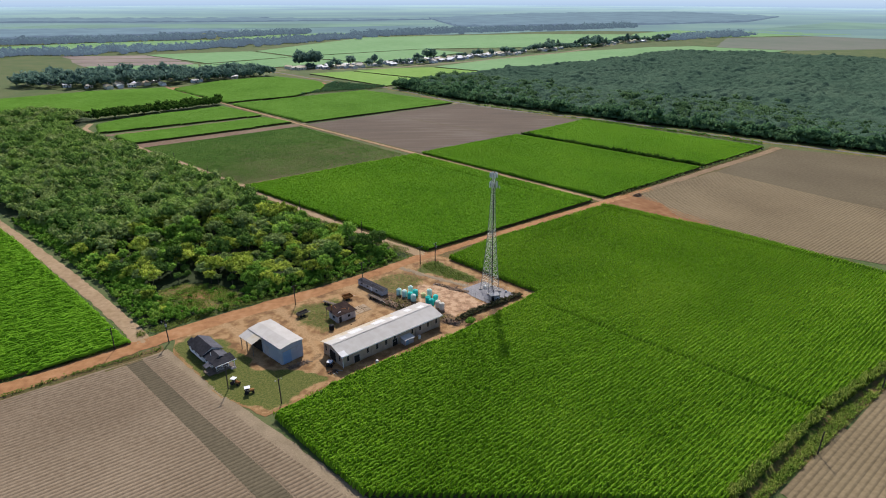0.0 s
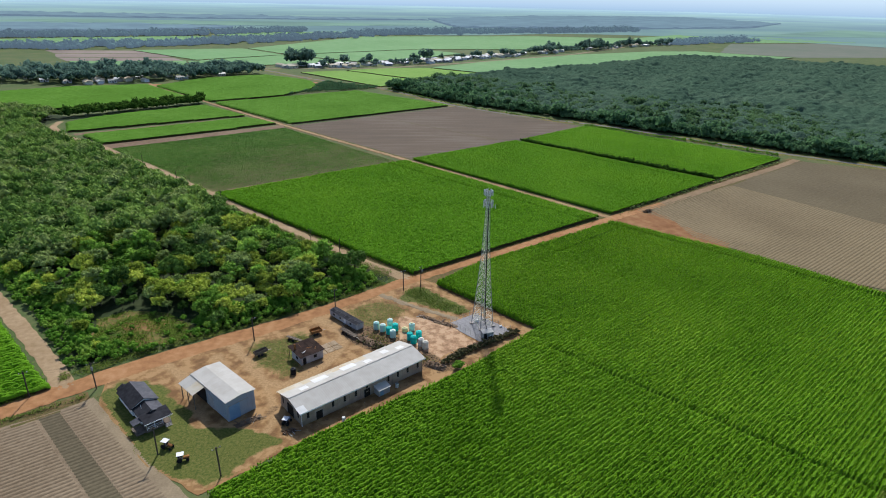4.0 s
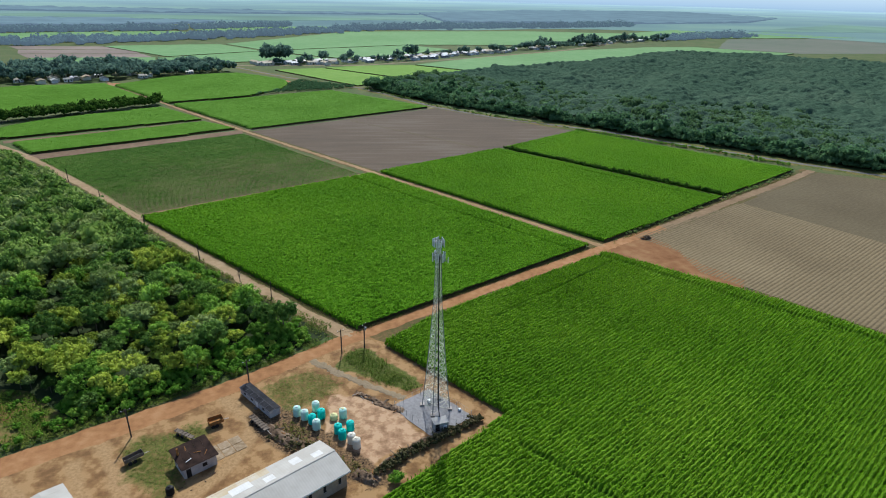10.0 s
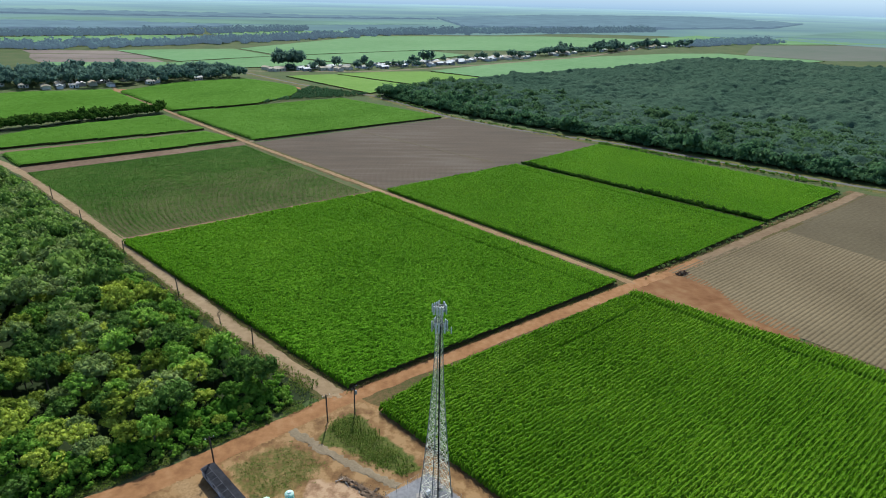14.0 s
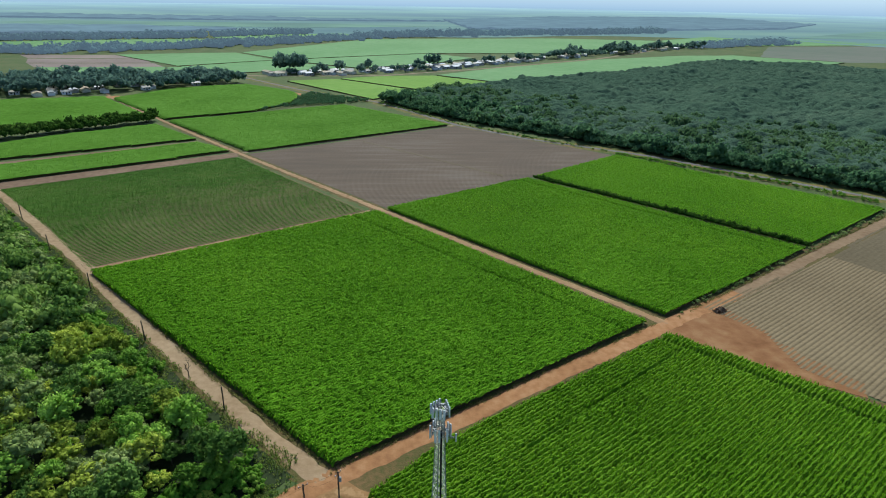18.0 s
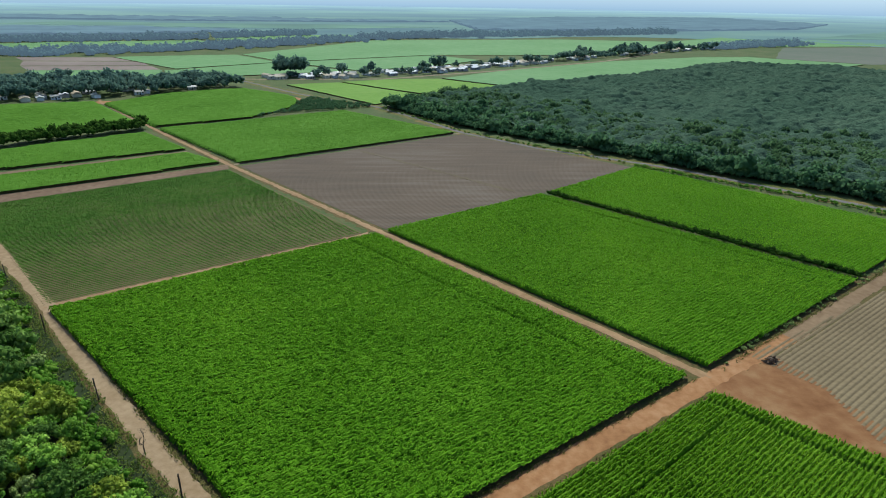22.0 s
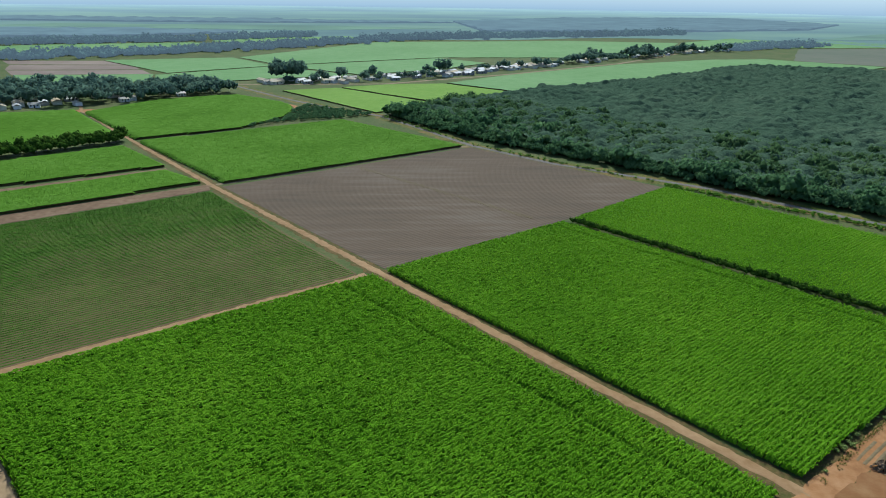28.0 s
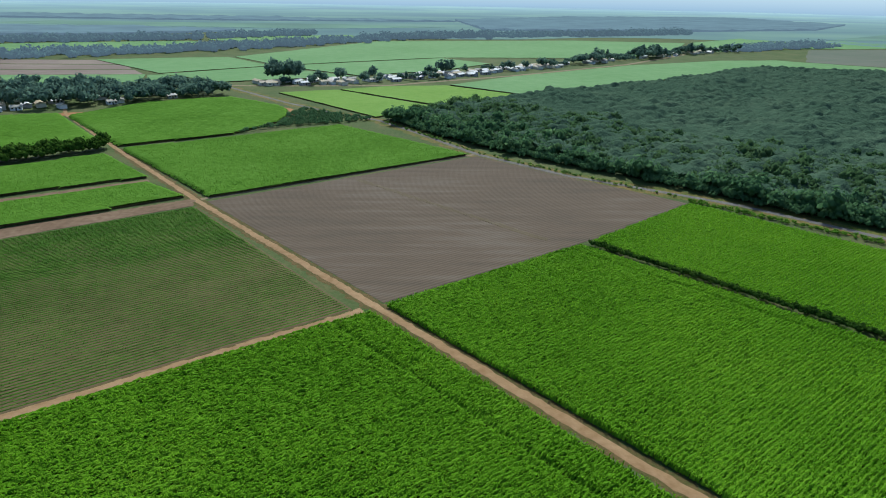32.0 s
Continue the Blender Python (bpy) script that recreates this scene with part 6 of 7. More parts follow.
for x, y, s in ((-1.4, 1.6, 0.75), (5.2, -1.6, 0.5)):
    o = tagged(new("equipment_cabinet"), "small white equipment cabinet on the gravel pad", "cabinet", "cabinets on the tower pad")
    part("body", boxes((-0.6 * s, -0.4 * s, 0.1, 0.6 * s, 0.4 * s, 1.1 * s)), M_WHITE, o)
    part("base", boxes((-0.7 * s, -0.5 * s, 0, 0.7 * s, 0.5 * s, 0.1)), M_CONC, o)
    o.matrix_basis = pose(x, y, 0.12, 0, 0, 35)
o = tagged(new("pad_fence"), "low wire fence on steel posts round the tower pad", "fence")
ring = dense([(-9.3, 0.6), (-1.2, 6.2), (7.6, -3.8), (-1.6, -9.6)], 2.0)
for x, y in ring:
    part("post", beams(((x, y, 0.08), (x, y, 1.9), 0.035), sides=5), M_STEEL, o)
for k, (p, q) in enumerate(zip(ring, ring[1:] + ring[:1])):
    part("wire", beams(((*p, 1.8), (*q, 1.8), 0.012), ((*p, 1.0), (*q, 1.0), 0.012)), M_STEEL, o)


# ---------------------------------------------------------------- poles
def pole(height, arm, label):
    o = tagged(new("utility_pole"), label, "pole", "utility poles")
    part("shaft", beams(((0, 0, -0.1), (0, 0, height), 0.15), sides=8), M_POLE, o)
    if arm:
        a = part("crossarm", beams(((-0.9, 0, height - 0.4), (0.9, 0, height - 0.4), 0.06)), M_POLE, o)
        for x in (-0.8, 0, 0.8):
            part("insulator", lathe([(0.06, height - 0.32), (0.09, height - 0.24), (0.05, height - 0.12)], 8), M_WHITE, a).location.x = x
    if arm > 1:
        part("transformer", lathe([(0.24, height - 1.9), (0.27, height - 1.8), (0.27, height - 1.05), (0.15, height - 0.95)], 12), M_STEEL, o).location.y = -0.42
    return o


pa, pb, pc = pole(7.2, 1, "dark wooden utility pole with a crossarm by the road"), pole(6.2, 0, "plain dark wooden pole by the track"), pole(7.4, 2, "wooden utility pole with a transformer by the road")
for src, pts in ((pa, [(-22.6, 23.2, 33), (-43.3, 10.6, 35), (-64.0, -6.0, 35), (-110.9, -29.1, 30), (-74.5, -50.3, 20), (-60.0, -57.2, 40)]),
                 (pb, [(-132.3, 145.2, 0), (-103, 113.4, 0), (-74.6, 83.4, 0), (-45.5, 53.6, 0), (-160.3, 177.4, 0), (60, -84, 0), (91.2, -63.0, 0)]), (pc, [(-97, -26.3, 35), (-16.9, 25.6, 60)])):
    for k, (x, y, a) in enumerate(pts):
        m = pose(x, y, 0, (rng.random() - 0.5) * 3, (rng.random() - 0.5) * 3, a)
        if k == 0:
            src.matrix_basis = m
        else:
            copy_thing(src, m)
o = tagged(new("power_line"), "thin dark overhead wires between the roadside poles", "cable")
line = [(-110.9, -29.1), (-97, -26.3), (-64, -6), (-43.3, 10.6), (-22.6, 23.2), (-16.9, 25.6)]
for (x0, y0), (x1, y1) in zip(line[:-1], line[1:]):
    for off in (-0.7, 0.7):
        bm = bmesh.new()
        prev = None
        for k in range(9):
            t = k / 8
            p = (x0 + (x1 - x0) * t - off * 0.5, y0 + (y1 - y0) * t + off * 0.7, 7.0 - 0.7 * 4 * t * (1 - t))
            if prev:
                beam(bm, prev, p, 0.012, 3)
            prev = p
        part("wire", bm, M_CABLE, o)


# ---------------------------------------------------------------- machines and clutter
def wheel(parent, x, y, r, w):
    t = part("tyre", lathe([(r * 0.62, -w / 2), (r * 0.93, -w / 2), (r, -w / 4), (r, w / 4), (r * 0.93, w / 2), (r * 0.62, w / 2)], 18), M_TYRE, parent)
    t.matrix_basis = pose(x, y, r, 90, 0, 0)
    part("rim", lathe([(r * 0.2, -w * 0.35), (r * 0.62, -w * 0.4), (r * 0.62, w * 0.4), (r * 0.2, w * 0.35)], 14), M_WHITE, t)


def tractor(x, y, a, canopy=M_WHITE, body=M_RUST, label=""):
    o = tagged(new("tractor"), label or "old tractor with a pale canopy parked on the yard", "tractor", "parked tractors")
    part("bonnet", boxes((0.5, -0.35, 0.8, 1.9, 0.35, 1.35)), body, o)
    part("chassis", boxes((-0.9, -0.3, 0.55, 1.9, 0.3, 0.8)), M_BLACKPL, o)
    part("seat", boxes((-0.5, -0.25, 1.0, -0.05, 0.25, 1.15), (-0.55, -0.25, 1.15, -0.45, 0.25, 1.55)), M_BLACKPL, o)
    for sx, sy in ((-0.8, -0.55), (-0.8, 0.55), (0.4, -0.5), (0.4, 0.5)):
        part("canopy_post", beams(((sx, sy, 0.9), (sx, sy, 2.2), 0.04)), M_STEEL, o)
    part("canopy", boxes((-1.1, -0.8, 2.2, 0.7, 0.8, 2.3)), canopy, o)
    part("exhaust", beams(((1.2, 0.2, 1.3), (1.2, 0.2, 2.1), 0.04), sides=6), M_BLACKPL, o)
    for sy in (-0.75, 0.75):
        wheel(o, -0.5, sy, 0.68, 0.36)
        wheel(o, 1.5, sy * 0.9, 0.42, 0.22)
    o.matrix_basis = pose(x, y, 0.04, 0, 0, a)
    o.scale = (0.78, 0.78, 0.78)
    return o


tractor(-73.4, -48.2, -20)
tractor(-69.0, -52.4, 15)
tractor(-49.6, -42.0, 70, M_WHITE, M_BLUEDOOR, "blue tractor with a white canopy beside the warehouse door")


def trailer(x, y, a, L, W, mat, label, sides=True):
    o = tagged(new("farm_trailer"), label, "trailer", "farm trailers")
    part("bed", boxes((-L / 2, -W / 2, 0.75, L / 2, W / 2, 0.88)), mat, o)
    part("drawbar", beams(((L / 2, 0, 0.7), (L / 2 + 1.3, 0, 0.5), 0.06)), M_STEEL, o)
    if sides:
        for y0 in (-W / 2, W / 2 - 0.06):
            part("side_board", boxes((-L / 2, y0, 0.88, L / 2, y0 + 0.06, 1.55)), mat, o)
        part("end_board", boxes((-L / 2, -W / 2 + 0.06, 0.88, -L / 2 + 0.06, W / 2 - 0.06, 1.55)), mat, o)
        part("end_board", boxes((L / 2 - 0.06, -W / 2 + 0.06, 0.88, L / 2, W / 2 - 0.06, 1.55)), mat, o)
    else:
        for k in range(int(L / 0.9)):
            part("cross_member", boxes((-L / 2 + k * 0.9, -W / 2, 0.88, -L / 2 + k * 0.9 + 0.12, W / 2, 1.0)), mat, o)
    for sx in (-L * 0.28, -L * 0.02):
        for sy in (-W / 2 - 0.15, W / 2 + 0.15):
            wheel(o, sx, sy, 0.4, 0.24)
    o.matrix_basis = pose(x, y, 0.03, 0, 0, a)


trailer(-47.6, -3.0, 30, 3.0, 2.0, M_RUST, "rusty yellow tipping trailer on the dirt")
trailer(-38.3, -3.9, -49, 6.4, 1.3, M_WOOD, "grey flat trailer frame beside the cabin", False)
trailer(-53.0, -6.6, -32, 5.0, 0.9, M_WOOD, "weathered long timber trailer by the outbuilding", False)
trailer(-60.8, -13.2, 42, 3.6, 1.3, M_WOOD, "old wooden cart standing on the grass")


def heap(name, cx, cy, a, L, W, h, mat, label, n, seed, category="debris", board=M_WOOD):
    """A low uneven mound with loose boards and lumps over it."""
    r = np.random.default_rng(seed)
    gx, gy = 26, 10
    X, Y = np.meshgrid(np.linspace(-L / 2, L / 2, gx), np.linspace(-W / 2, W / 2, gy))
    e = np.clip(1 - (2 * X / L) ** 2, 0, 1) ** 0.5 * np.clip(1 - (2 * Y / W) ** 2, 0, 1) ** 0.5
    Z = h * e * (0.35 + 0.9 * r.random(X.shape)) - 0.03
    V = np.stack([X + 0.2 * r.normal(size=X.shape), Y + 0.12 * r.normal(size=X.shape), Z], -1).reshape(-1, 3)
    idx = np.arange(gx * gy).reshape(gy, gx)
    F = np.stack([idx[:-1, :-1], idx[:-1, 1:], idx[1:, 1:], idx[1:, :-1]], -1).reshape(-1, 4)
    o = part(name, mesh_from(name, V, F, mat), None)
    for k in range(n):
        x, y = (r.random() - 0.5) * L * 0.9, (r.random() - 0.5) * W * 0.8
        an, ln = r.random() * 6.28, 0.5 + 1.6 * r.random()
        z = h * 0.5
        part("loose_board", beams(((x, y, z * (0.4 + r.random())), (x + ln * math.cos(an), y + ln * math.sin(an), z * (0.4 + r.random())), 0.05 + 0.06 * r.random())), board if k % 3 else M_RUST, o)
    o.matrix_basis = pose(cx, cy, 0, 0, 0, a)
    return tagged(o, label, category)


heap("debris_mound", -33.5, -7.5, -40, 11, 3.2, 0.9, M_SCRAP, "brown heap of scrap timber and metal", 26, 71)
heap("debris_mound", -27.0, -12.0, -38, 8, 2.6, 0.7, M_SCRAP, "low brown heap of scrap and weeds", 16, 72)
heap("debris_mound", -15.0, -20.6, -30, 6, 3.0, 1.0, M_SCRAP, "brown brush heap at the warehouse corner", 14, 73)
heap("debris_mound", -6.8, -13.6, 37, 14, 1.6, 0.8, M_SCRAP, "dark bank of earth and cut stalks", 10, 74)
heap("debris_mound", -10.5, 0.8, -30, 8, 2.0, 0.5, M_SCRAP, "low spoil heap beside the sand pad", 10, 75)
heap("debris_mound", -58.2, -40.5, 35, 6.5, 1.8, 0.6, M_SCRAP, "dark scrap heap along the blue shed", 14, 76)
heap("debris_mound", -48.6, -44.6, 30, 2.6, 1.6, 0.7, M_SCRAP, "farm implement parts heaped on the ground", 10, 77, board=M_STEEL)
heap("debris_mound", -15.5, 4.5, -35, 7, 1.6, 0.5, M_SCRAP, "spoil and stone heap by the gravel spur", 6, 78, board=M_CONC)
heap("brush_mound", 88.3, 97.4, 20, 4.0, 2.2, 1.3, M_SCRAP, "dark brush pile at the field corner", 12, 79)
M_BRUSH = material("dark_brush", [(0.045, 0.055, 0.02), (0.085, 0.08, 0.035), (0.13, 0.11, 0.055)], scale=0.8, big=0.2, island=0.3, translucent=0.2)
joined_trees("brush_bank", scatter(band([(-13.5, -20.5), (-5, -13.6), (1.5, -9.9), (9.5, -4.6)], 0.8), 0.9, 281), lambda x, y: 0.9, 1.3, 0.8, 26, 0.42, M_BRUSH, "dark brush and weeds on the earth bank", 282, "brush")
joined_trees("brush_bank", scatter(band([(-36, -6), (-29, -11.5), (-20, -17)], 1.6), 1.7, 283), lambda x, y: 0.6, 1.2, 0.9, 20, 0.4, M_BRUSH, "dark weeds over the scrap heaps", 284, "brush")
joined_trees("bush", np.array([(-9.6, -22.2), (-8.6, -21.6), (-9.0, -22.9)]), lambda x, y: 1.0, 1.7, 1.0, 70, 0.4, M_SHRUB, "green bush at the cane edge", 285, "bush")
for i, (x, y) in enumerate(((-46.2, -11.2), (-44.3, -9.8), (-42.4, -8.4), (-44.8, -13.1), (-42.9, -11.7), (-41.0, -10.3))):
    o = tagged(new("concrete_slab"), "cracked pale floor slab beside the outbuilding", "slab", "old floor slabs")
    part("slab", boxes((-1.1, -1.1, 0, 1.1, 1.1, 0.09)), M_SLAB, o)
    o.matrix_basis = pose(x, y, 0.03, 0, 0, 37)
for x, y in ((-37.0, -41.5), (-25.0, -29.3)):
    o = tagged(new("barrel"), "white drum beside the warehouse wall", "barrel", "drums by the warehouse")
    part("shell", lathe([(0.4, 0), (0.42, 0.05), (0.42, 1.0), (0.36, 1.06)], 14), M_WHITE, o)
    part("rim", lathe([(0.36, 1.06), (0.38, 1.1), (0.3, 1.1)], 14), M_STEEL, o)
    o.matrix_basis = pose(x, y, 0.03)


def rubble(name, poly, spacing, seed, mat, label, size=0.3, keep=0.5):
    """Loose lumps, offcuts and stones over an area."""
    r = np.random.default_rng(seed)
    P = scatter(poly, spacing, seed)
    P = P[r.random(len(P)) < keep]
    bm = bmesh.new()
    for x, y in P:
        a, s = r.random() * 6.28, size * 0.7 * (0.3 + 1.2 * r.random() ** 2)
        ln = s * (1 + 2.5 * r.random() ** 3)
        beam(bm, (x - ln * math.cos(a) / 2, y - ln * math.sin(a) / 2, 0.05 + s * 0.25), (x + ln * math.cos(a) / 2, y + ln * math.sin(a) / 2, 0.05 + s * (0.2 + 0.3 * r.random())), s * 0.38, 4, s * 0.22)
    return tagged(part(name, bm, mat), label, "debris", kind="stuff")


rubble("rubble", SCRAP_YARD, 1.0, 301, M_SCRAP, "dark loose scrap and earth lumps", 0.4, 0.6)
rubble("rubble", SCRAP_YARD, 1.9, 302, M_SLAB, "pale offcuts among the scrap", 0.35, 0.4)
rubble("rubble", band([(-46.3, -45.0), (-27, -31), (-14, -21.3)], 1.0), 0.9, 303, M_SCRAP, "loose stones and litter along the warehouse wall", 0.22, 0.5)
rubble("rubble", band([(-46.3, -44.4), (-30, -32.5)], 0.8), 1.8, 304, M_CONC, "pale litter along the warehouse wall", 0.25, 0.5)
rubble("rubble", band([(-10, -17.6), (-3.5, -12.2), (1, -9.6), (9, -4.6)], 1.2), 0.7, 305, M_SCRAP, "dark cut stalks and earth beside the pad", 0.4, 0.7)
rubble("rubble", band([(-18.5, 6.8), (-12, 2.8), (-9, 0)], 1.4), 0.8, 306, M_SCRAP, "spoil lumps beside the sand pad", 0.4, 0.6)
rubble("rubble", [(-50, -24), (-44, -19), (-41.5, -13), (-45, -13), (-50, -20)], 0.8, 308, M_SCRAP, "broken debris along the outbuilding wall", 0.3, 0.5)


# ---------------------------------------------------------------- rough grass
M_WEED = material("weed_blade", [(0.065, 0.125, 0.012), (0.12, 0.18, 0.02), (0.2, 0.22, 0.045)], rough=0.8, spec=0.1, scale=0.5, big=0.15, island=0.35, translucent=0.35)
M_DRYWEED = material("dry_grass_blade", [(0.085, 0.105, 0.014), (0.13, 0.135, 0.025), (0.20, 0.17, 0.055)], rough=0.8, spec=0.1, scale=0.5, big=0.15, island=0.35, translucent=0.3)
tufts(CORNER, 0.34, 0.4, 0.42, 0.1, M_WEED, "rough green weeds on the corner triangle", 201, 1.0, feather=1.6)
tufts(BANK, 0.3, 0.12, 0.24, 0.08, M_DRYWEED, "patchy dry grass by the road", 202, 0.55, 4, feather=3.0)
tufts(BANK, 0.4, 0.16, 0.3, 0.09, M_WEED, "green weeds by the road", 212, 0.3, 4, feather=3.0)
tufts(ISLAND, 0.3, 0.12, 0.24, 0.08, M_DRYWEED, "patchy grass round the outbuilding", 203, 0.6, 4, feather=3.0)
tufts(ISLAND, 0.4, 0.14, 0.28, 0.09, M_WEED, "green weeds round the outbuilding", 213, 0.3, 4, feather=3.0)
tufts(LAWN, 0.3, 0.07, 0.2, 0.08, M_DRYWEED, "short worn lawn grass", 204, 0.9, 3, feather=1.2)
M_BANK = material("yellow_green_grass", [(0.11, 0.19, 0.02), (0.19, 0.27, 0.035), (0.28, 0.33, 0.06)], rough=0.8, spec=0.1, scale=0.5, big=0.15, island=0.35, translucent=0.4)
tufts([(34, -96.5), (71, -71.5), (104, -53), (127, -37), (128, -34), (103.5, -50.5), (71, -68.6), (33.5, -94)], 0.42, 2.1, 0.8, 0.2, M_BANK, "tall yellow-green grass hedge on the ditch bank", 205, 2.0, 7)
patch("verge", [(34, -100.5), (72, -76.2), (128, -39.6), (127, -35), (103, -50.5), (71, -68.6), (33, -94)], M_VERGE, 0.01, "rough green verge between cane and ploughed soil", edge=0.3)
tufts([(40, -96.8), (72, -76), (105, -54.6), (126, -41), (127, -38), (104, -53.8), (71, -72.6), (36, -97)], 0.5, 0.9, 0.7, 0.16, M_BANK, "rough green grass beside the ploughed field", 207, 1.2, 6)
tufts([(-36, -5), (-28, -13), (-13, -23), (-12, -21), (-24, -9), (-33, -2)], 0.5, 0.5, 0.5, 0.12, M_DRYWEED, "dry weeds among the scrap", 206, 0.8)
for ln in ([(-20, 33.5), (3.5, 49.6), (33, 68.8), (66, 90)], [(-12, 27.5), (5.5, 43.5), (33, 61.8), (66, 83.2)], [(72, 92.5), (100, 111.8), (145, 143), (187, 171), (210, 187)], [(-21, 36), (-52, 66), (-75, 91.5), (-100, 119)]):
    nrm2 = Vector((-(ln[-1][1] - ln[0][1]), ln[-1][0] - ln[0][0])).normalized() * 0.8
    poly = [(x + nrm2.x, y + nrm2.y) for x, y in ln] + [(x - nrm2.x, y - nrm2.y) for x, y in reversed(ln)]
    tufts(poly, 0.5, 0.4, 0.45, 0.12, M_DRYWEED, "dry grass verge beside the dirt road", 210 + len(ln) + int(ln[0][0] % 7), 0.9)

for ln, sd in (([(-160, -69), (-133, -51.6), (-119, -42), (-106, -34.5), (-98, -29.5)], 231), ([(-134, -42.6), (-119, -33.6), (-110, -27.5)], 232)):
    tufts(band(ln, 0.9), 0.42, 0.55, 0.5, 0.12, M_WEED, "dark rough grass beside the dirt road", sd, 1.2)

tufts(band([(-108, -21.5), (-104, -19.5), (-88, -8.2), (-62, 6.8), (-43, 19.5), (-26, 31.5)], 2.2), 0.42, 0.5, 0.5, 0.12, M_WEED, "rough green weeds between wood and road", 241, 1.0)
tufts(band([(-27.5, 34.5), (-43, 47), (-60, 64), (-83, 89), (-107, 115), (-136, 148)], 3.6), 0.55, 0.6, 0.5, 0.12, M_WEED, "rough green weeds beside the pale track", 242, 0.8)

bt = tagged(new("bare_tree"), "leafless grey tree beside the pale track", "tree")
bm = bmesh.new()
rr = np.random.default_rng(5)


def twig(a, d, ln, w, depth):
    b = a + d * ln
    beam(bm, a, b, w, 5, w * 0.6)
    if depth:
        for k in range(3):
            e = (d + Vector((rr.normal() * 0.55, rr.normal() * 0.55, 0.15 + 0.2 * rr.random()))).normalized()
            twig(b, e, ln * (0.6 + 0.2 * rr.random()), w * 0.55, depth - 1)


twig(Vector((0, 0, -0.1)), Vector((0, 0, 1)), 2.0, 0.16, 4)
part("branches", bm, M_BARK, bt)
bt.matrix_basis = pose(-57.5, 66.3, 0)

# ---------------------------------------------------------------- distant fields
# Crops and village leaves: haze is put into the base colour, pale and bluish.
M_FAR_CANE = material("haze_paled_cane_canopy", [(0.1225, 0.2303, 0.0312), (0.1575, 0.2697, 0.0468)], scale=0.12, big=0.012, bump=0.4, bump_scale=0.5)
M_FAR_CANE2 = material("haze_tinted_crop", [(0.117, 0.2299, 0.0822), (0.154, 0.2722, 0.1121)], scale=0.08, big=0.008, bump=0.4, bump_scale=0.4)
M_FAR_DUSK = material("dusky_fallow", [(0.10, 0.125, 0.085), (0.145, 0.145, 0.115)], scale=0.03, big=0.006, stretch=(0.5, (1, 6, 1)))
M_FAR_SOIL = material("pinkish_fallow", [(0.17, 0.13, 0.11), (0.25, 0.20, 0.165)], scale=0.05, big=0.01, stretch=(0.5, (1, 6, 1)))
M_FAR_LEAF = material("haze_tinted_village_leaf", [(0.0919, 0.1606, 0.1256), (0.1406, 0.2201, 0.1638)], rough=0.95, spec=0.0, scale=0.1, big=0.02, island=0.08, translucent=0.5)


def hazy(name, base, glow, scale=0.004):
    """Far land through bright air: dull surface plus blue emission standing in for haze."""
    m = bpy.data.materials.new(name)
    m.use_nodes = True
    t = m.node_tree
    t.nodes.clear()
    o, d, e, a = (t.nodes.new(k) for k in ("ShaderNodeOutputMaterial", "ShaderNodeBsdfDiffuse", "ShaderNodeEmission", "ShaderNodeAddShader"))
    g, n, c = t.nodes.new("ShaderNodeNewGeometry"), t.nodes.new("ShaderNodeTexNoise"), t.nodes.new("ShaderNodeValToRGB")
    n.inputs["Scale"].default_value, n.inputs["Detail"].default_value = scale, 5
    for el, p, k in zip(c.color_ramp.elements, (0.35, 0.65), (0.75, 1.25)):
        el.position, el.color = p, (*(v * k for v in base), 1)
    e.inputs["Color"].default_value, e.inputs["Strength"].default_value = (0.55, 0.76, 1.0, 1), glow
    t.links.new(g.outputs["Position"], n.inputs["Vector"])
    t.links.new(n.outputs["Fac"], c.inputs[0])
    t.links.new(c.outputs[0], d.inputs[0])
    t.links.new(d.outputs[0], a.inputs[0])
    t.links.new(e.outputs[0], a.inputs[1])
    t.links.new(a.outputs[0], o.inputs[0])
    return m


M_BELT_LEAF = hazy("hazed_belt_leaf", (0.05, 0.09, 0.07), 0.105)
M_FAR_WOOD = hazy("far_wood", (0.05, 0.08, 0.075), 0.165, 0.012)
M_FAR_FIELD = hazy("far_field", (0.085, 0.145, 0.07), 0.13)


def crop_block(poly, h, mat, label):
    bm = slab(poly, h * 0.6, grid=12.0, rough=0.3)
    return tagged(part("crop_field", bm, [mat, M_STALK]), label, "crop field", kind="stuff")


crop_block([(-134, 594), (-39, 483), (6, 530), (-85, 615)], 1.6, M_FAR_CANE, "green crop block below the village, paled by haze")
crop_block([(-82, 619), (9, 536), (14, 528), (94, 587), (18, 653), (-40, 640)], 1.6, M_FAR_CANE, "green crop block between track and houses, paled by haze")
crop_block([(23, 657), (99, 592), (248, 707), (412, 838), (560, 806), (640, 860), (520, 960), (430, 945), (268, 862), (98, 732)], 1.6, M_FAR_CANE2, "long crop block beyond the wood, paled by haze")
crop_block([(-205, 660), (-110, 705), (-80, 716), (-190, 800), (-285, 715)], 1.2, M_FAR_CANE2, "crop block behind the village, paled by haze")
crop_block([(-72, 722), (20, 785), (85, 865), (20, 930), (-180, 806)], 1.2, M_FAR_CANE2, "crop block behind the village trees, paled by haze")
crop_block([(-290, 722), (-190, 808), (-270, 905), (-400, 860), (-420, 850)], 1.2, M_FAR_CANE2, "crop block far off, tinted blue-green by haze")
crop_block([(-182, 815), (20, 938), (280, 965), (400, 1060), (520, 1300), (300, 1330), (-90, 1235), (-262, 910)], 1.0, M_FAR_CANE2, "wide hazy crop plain")
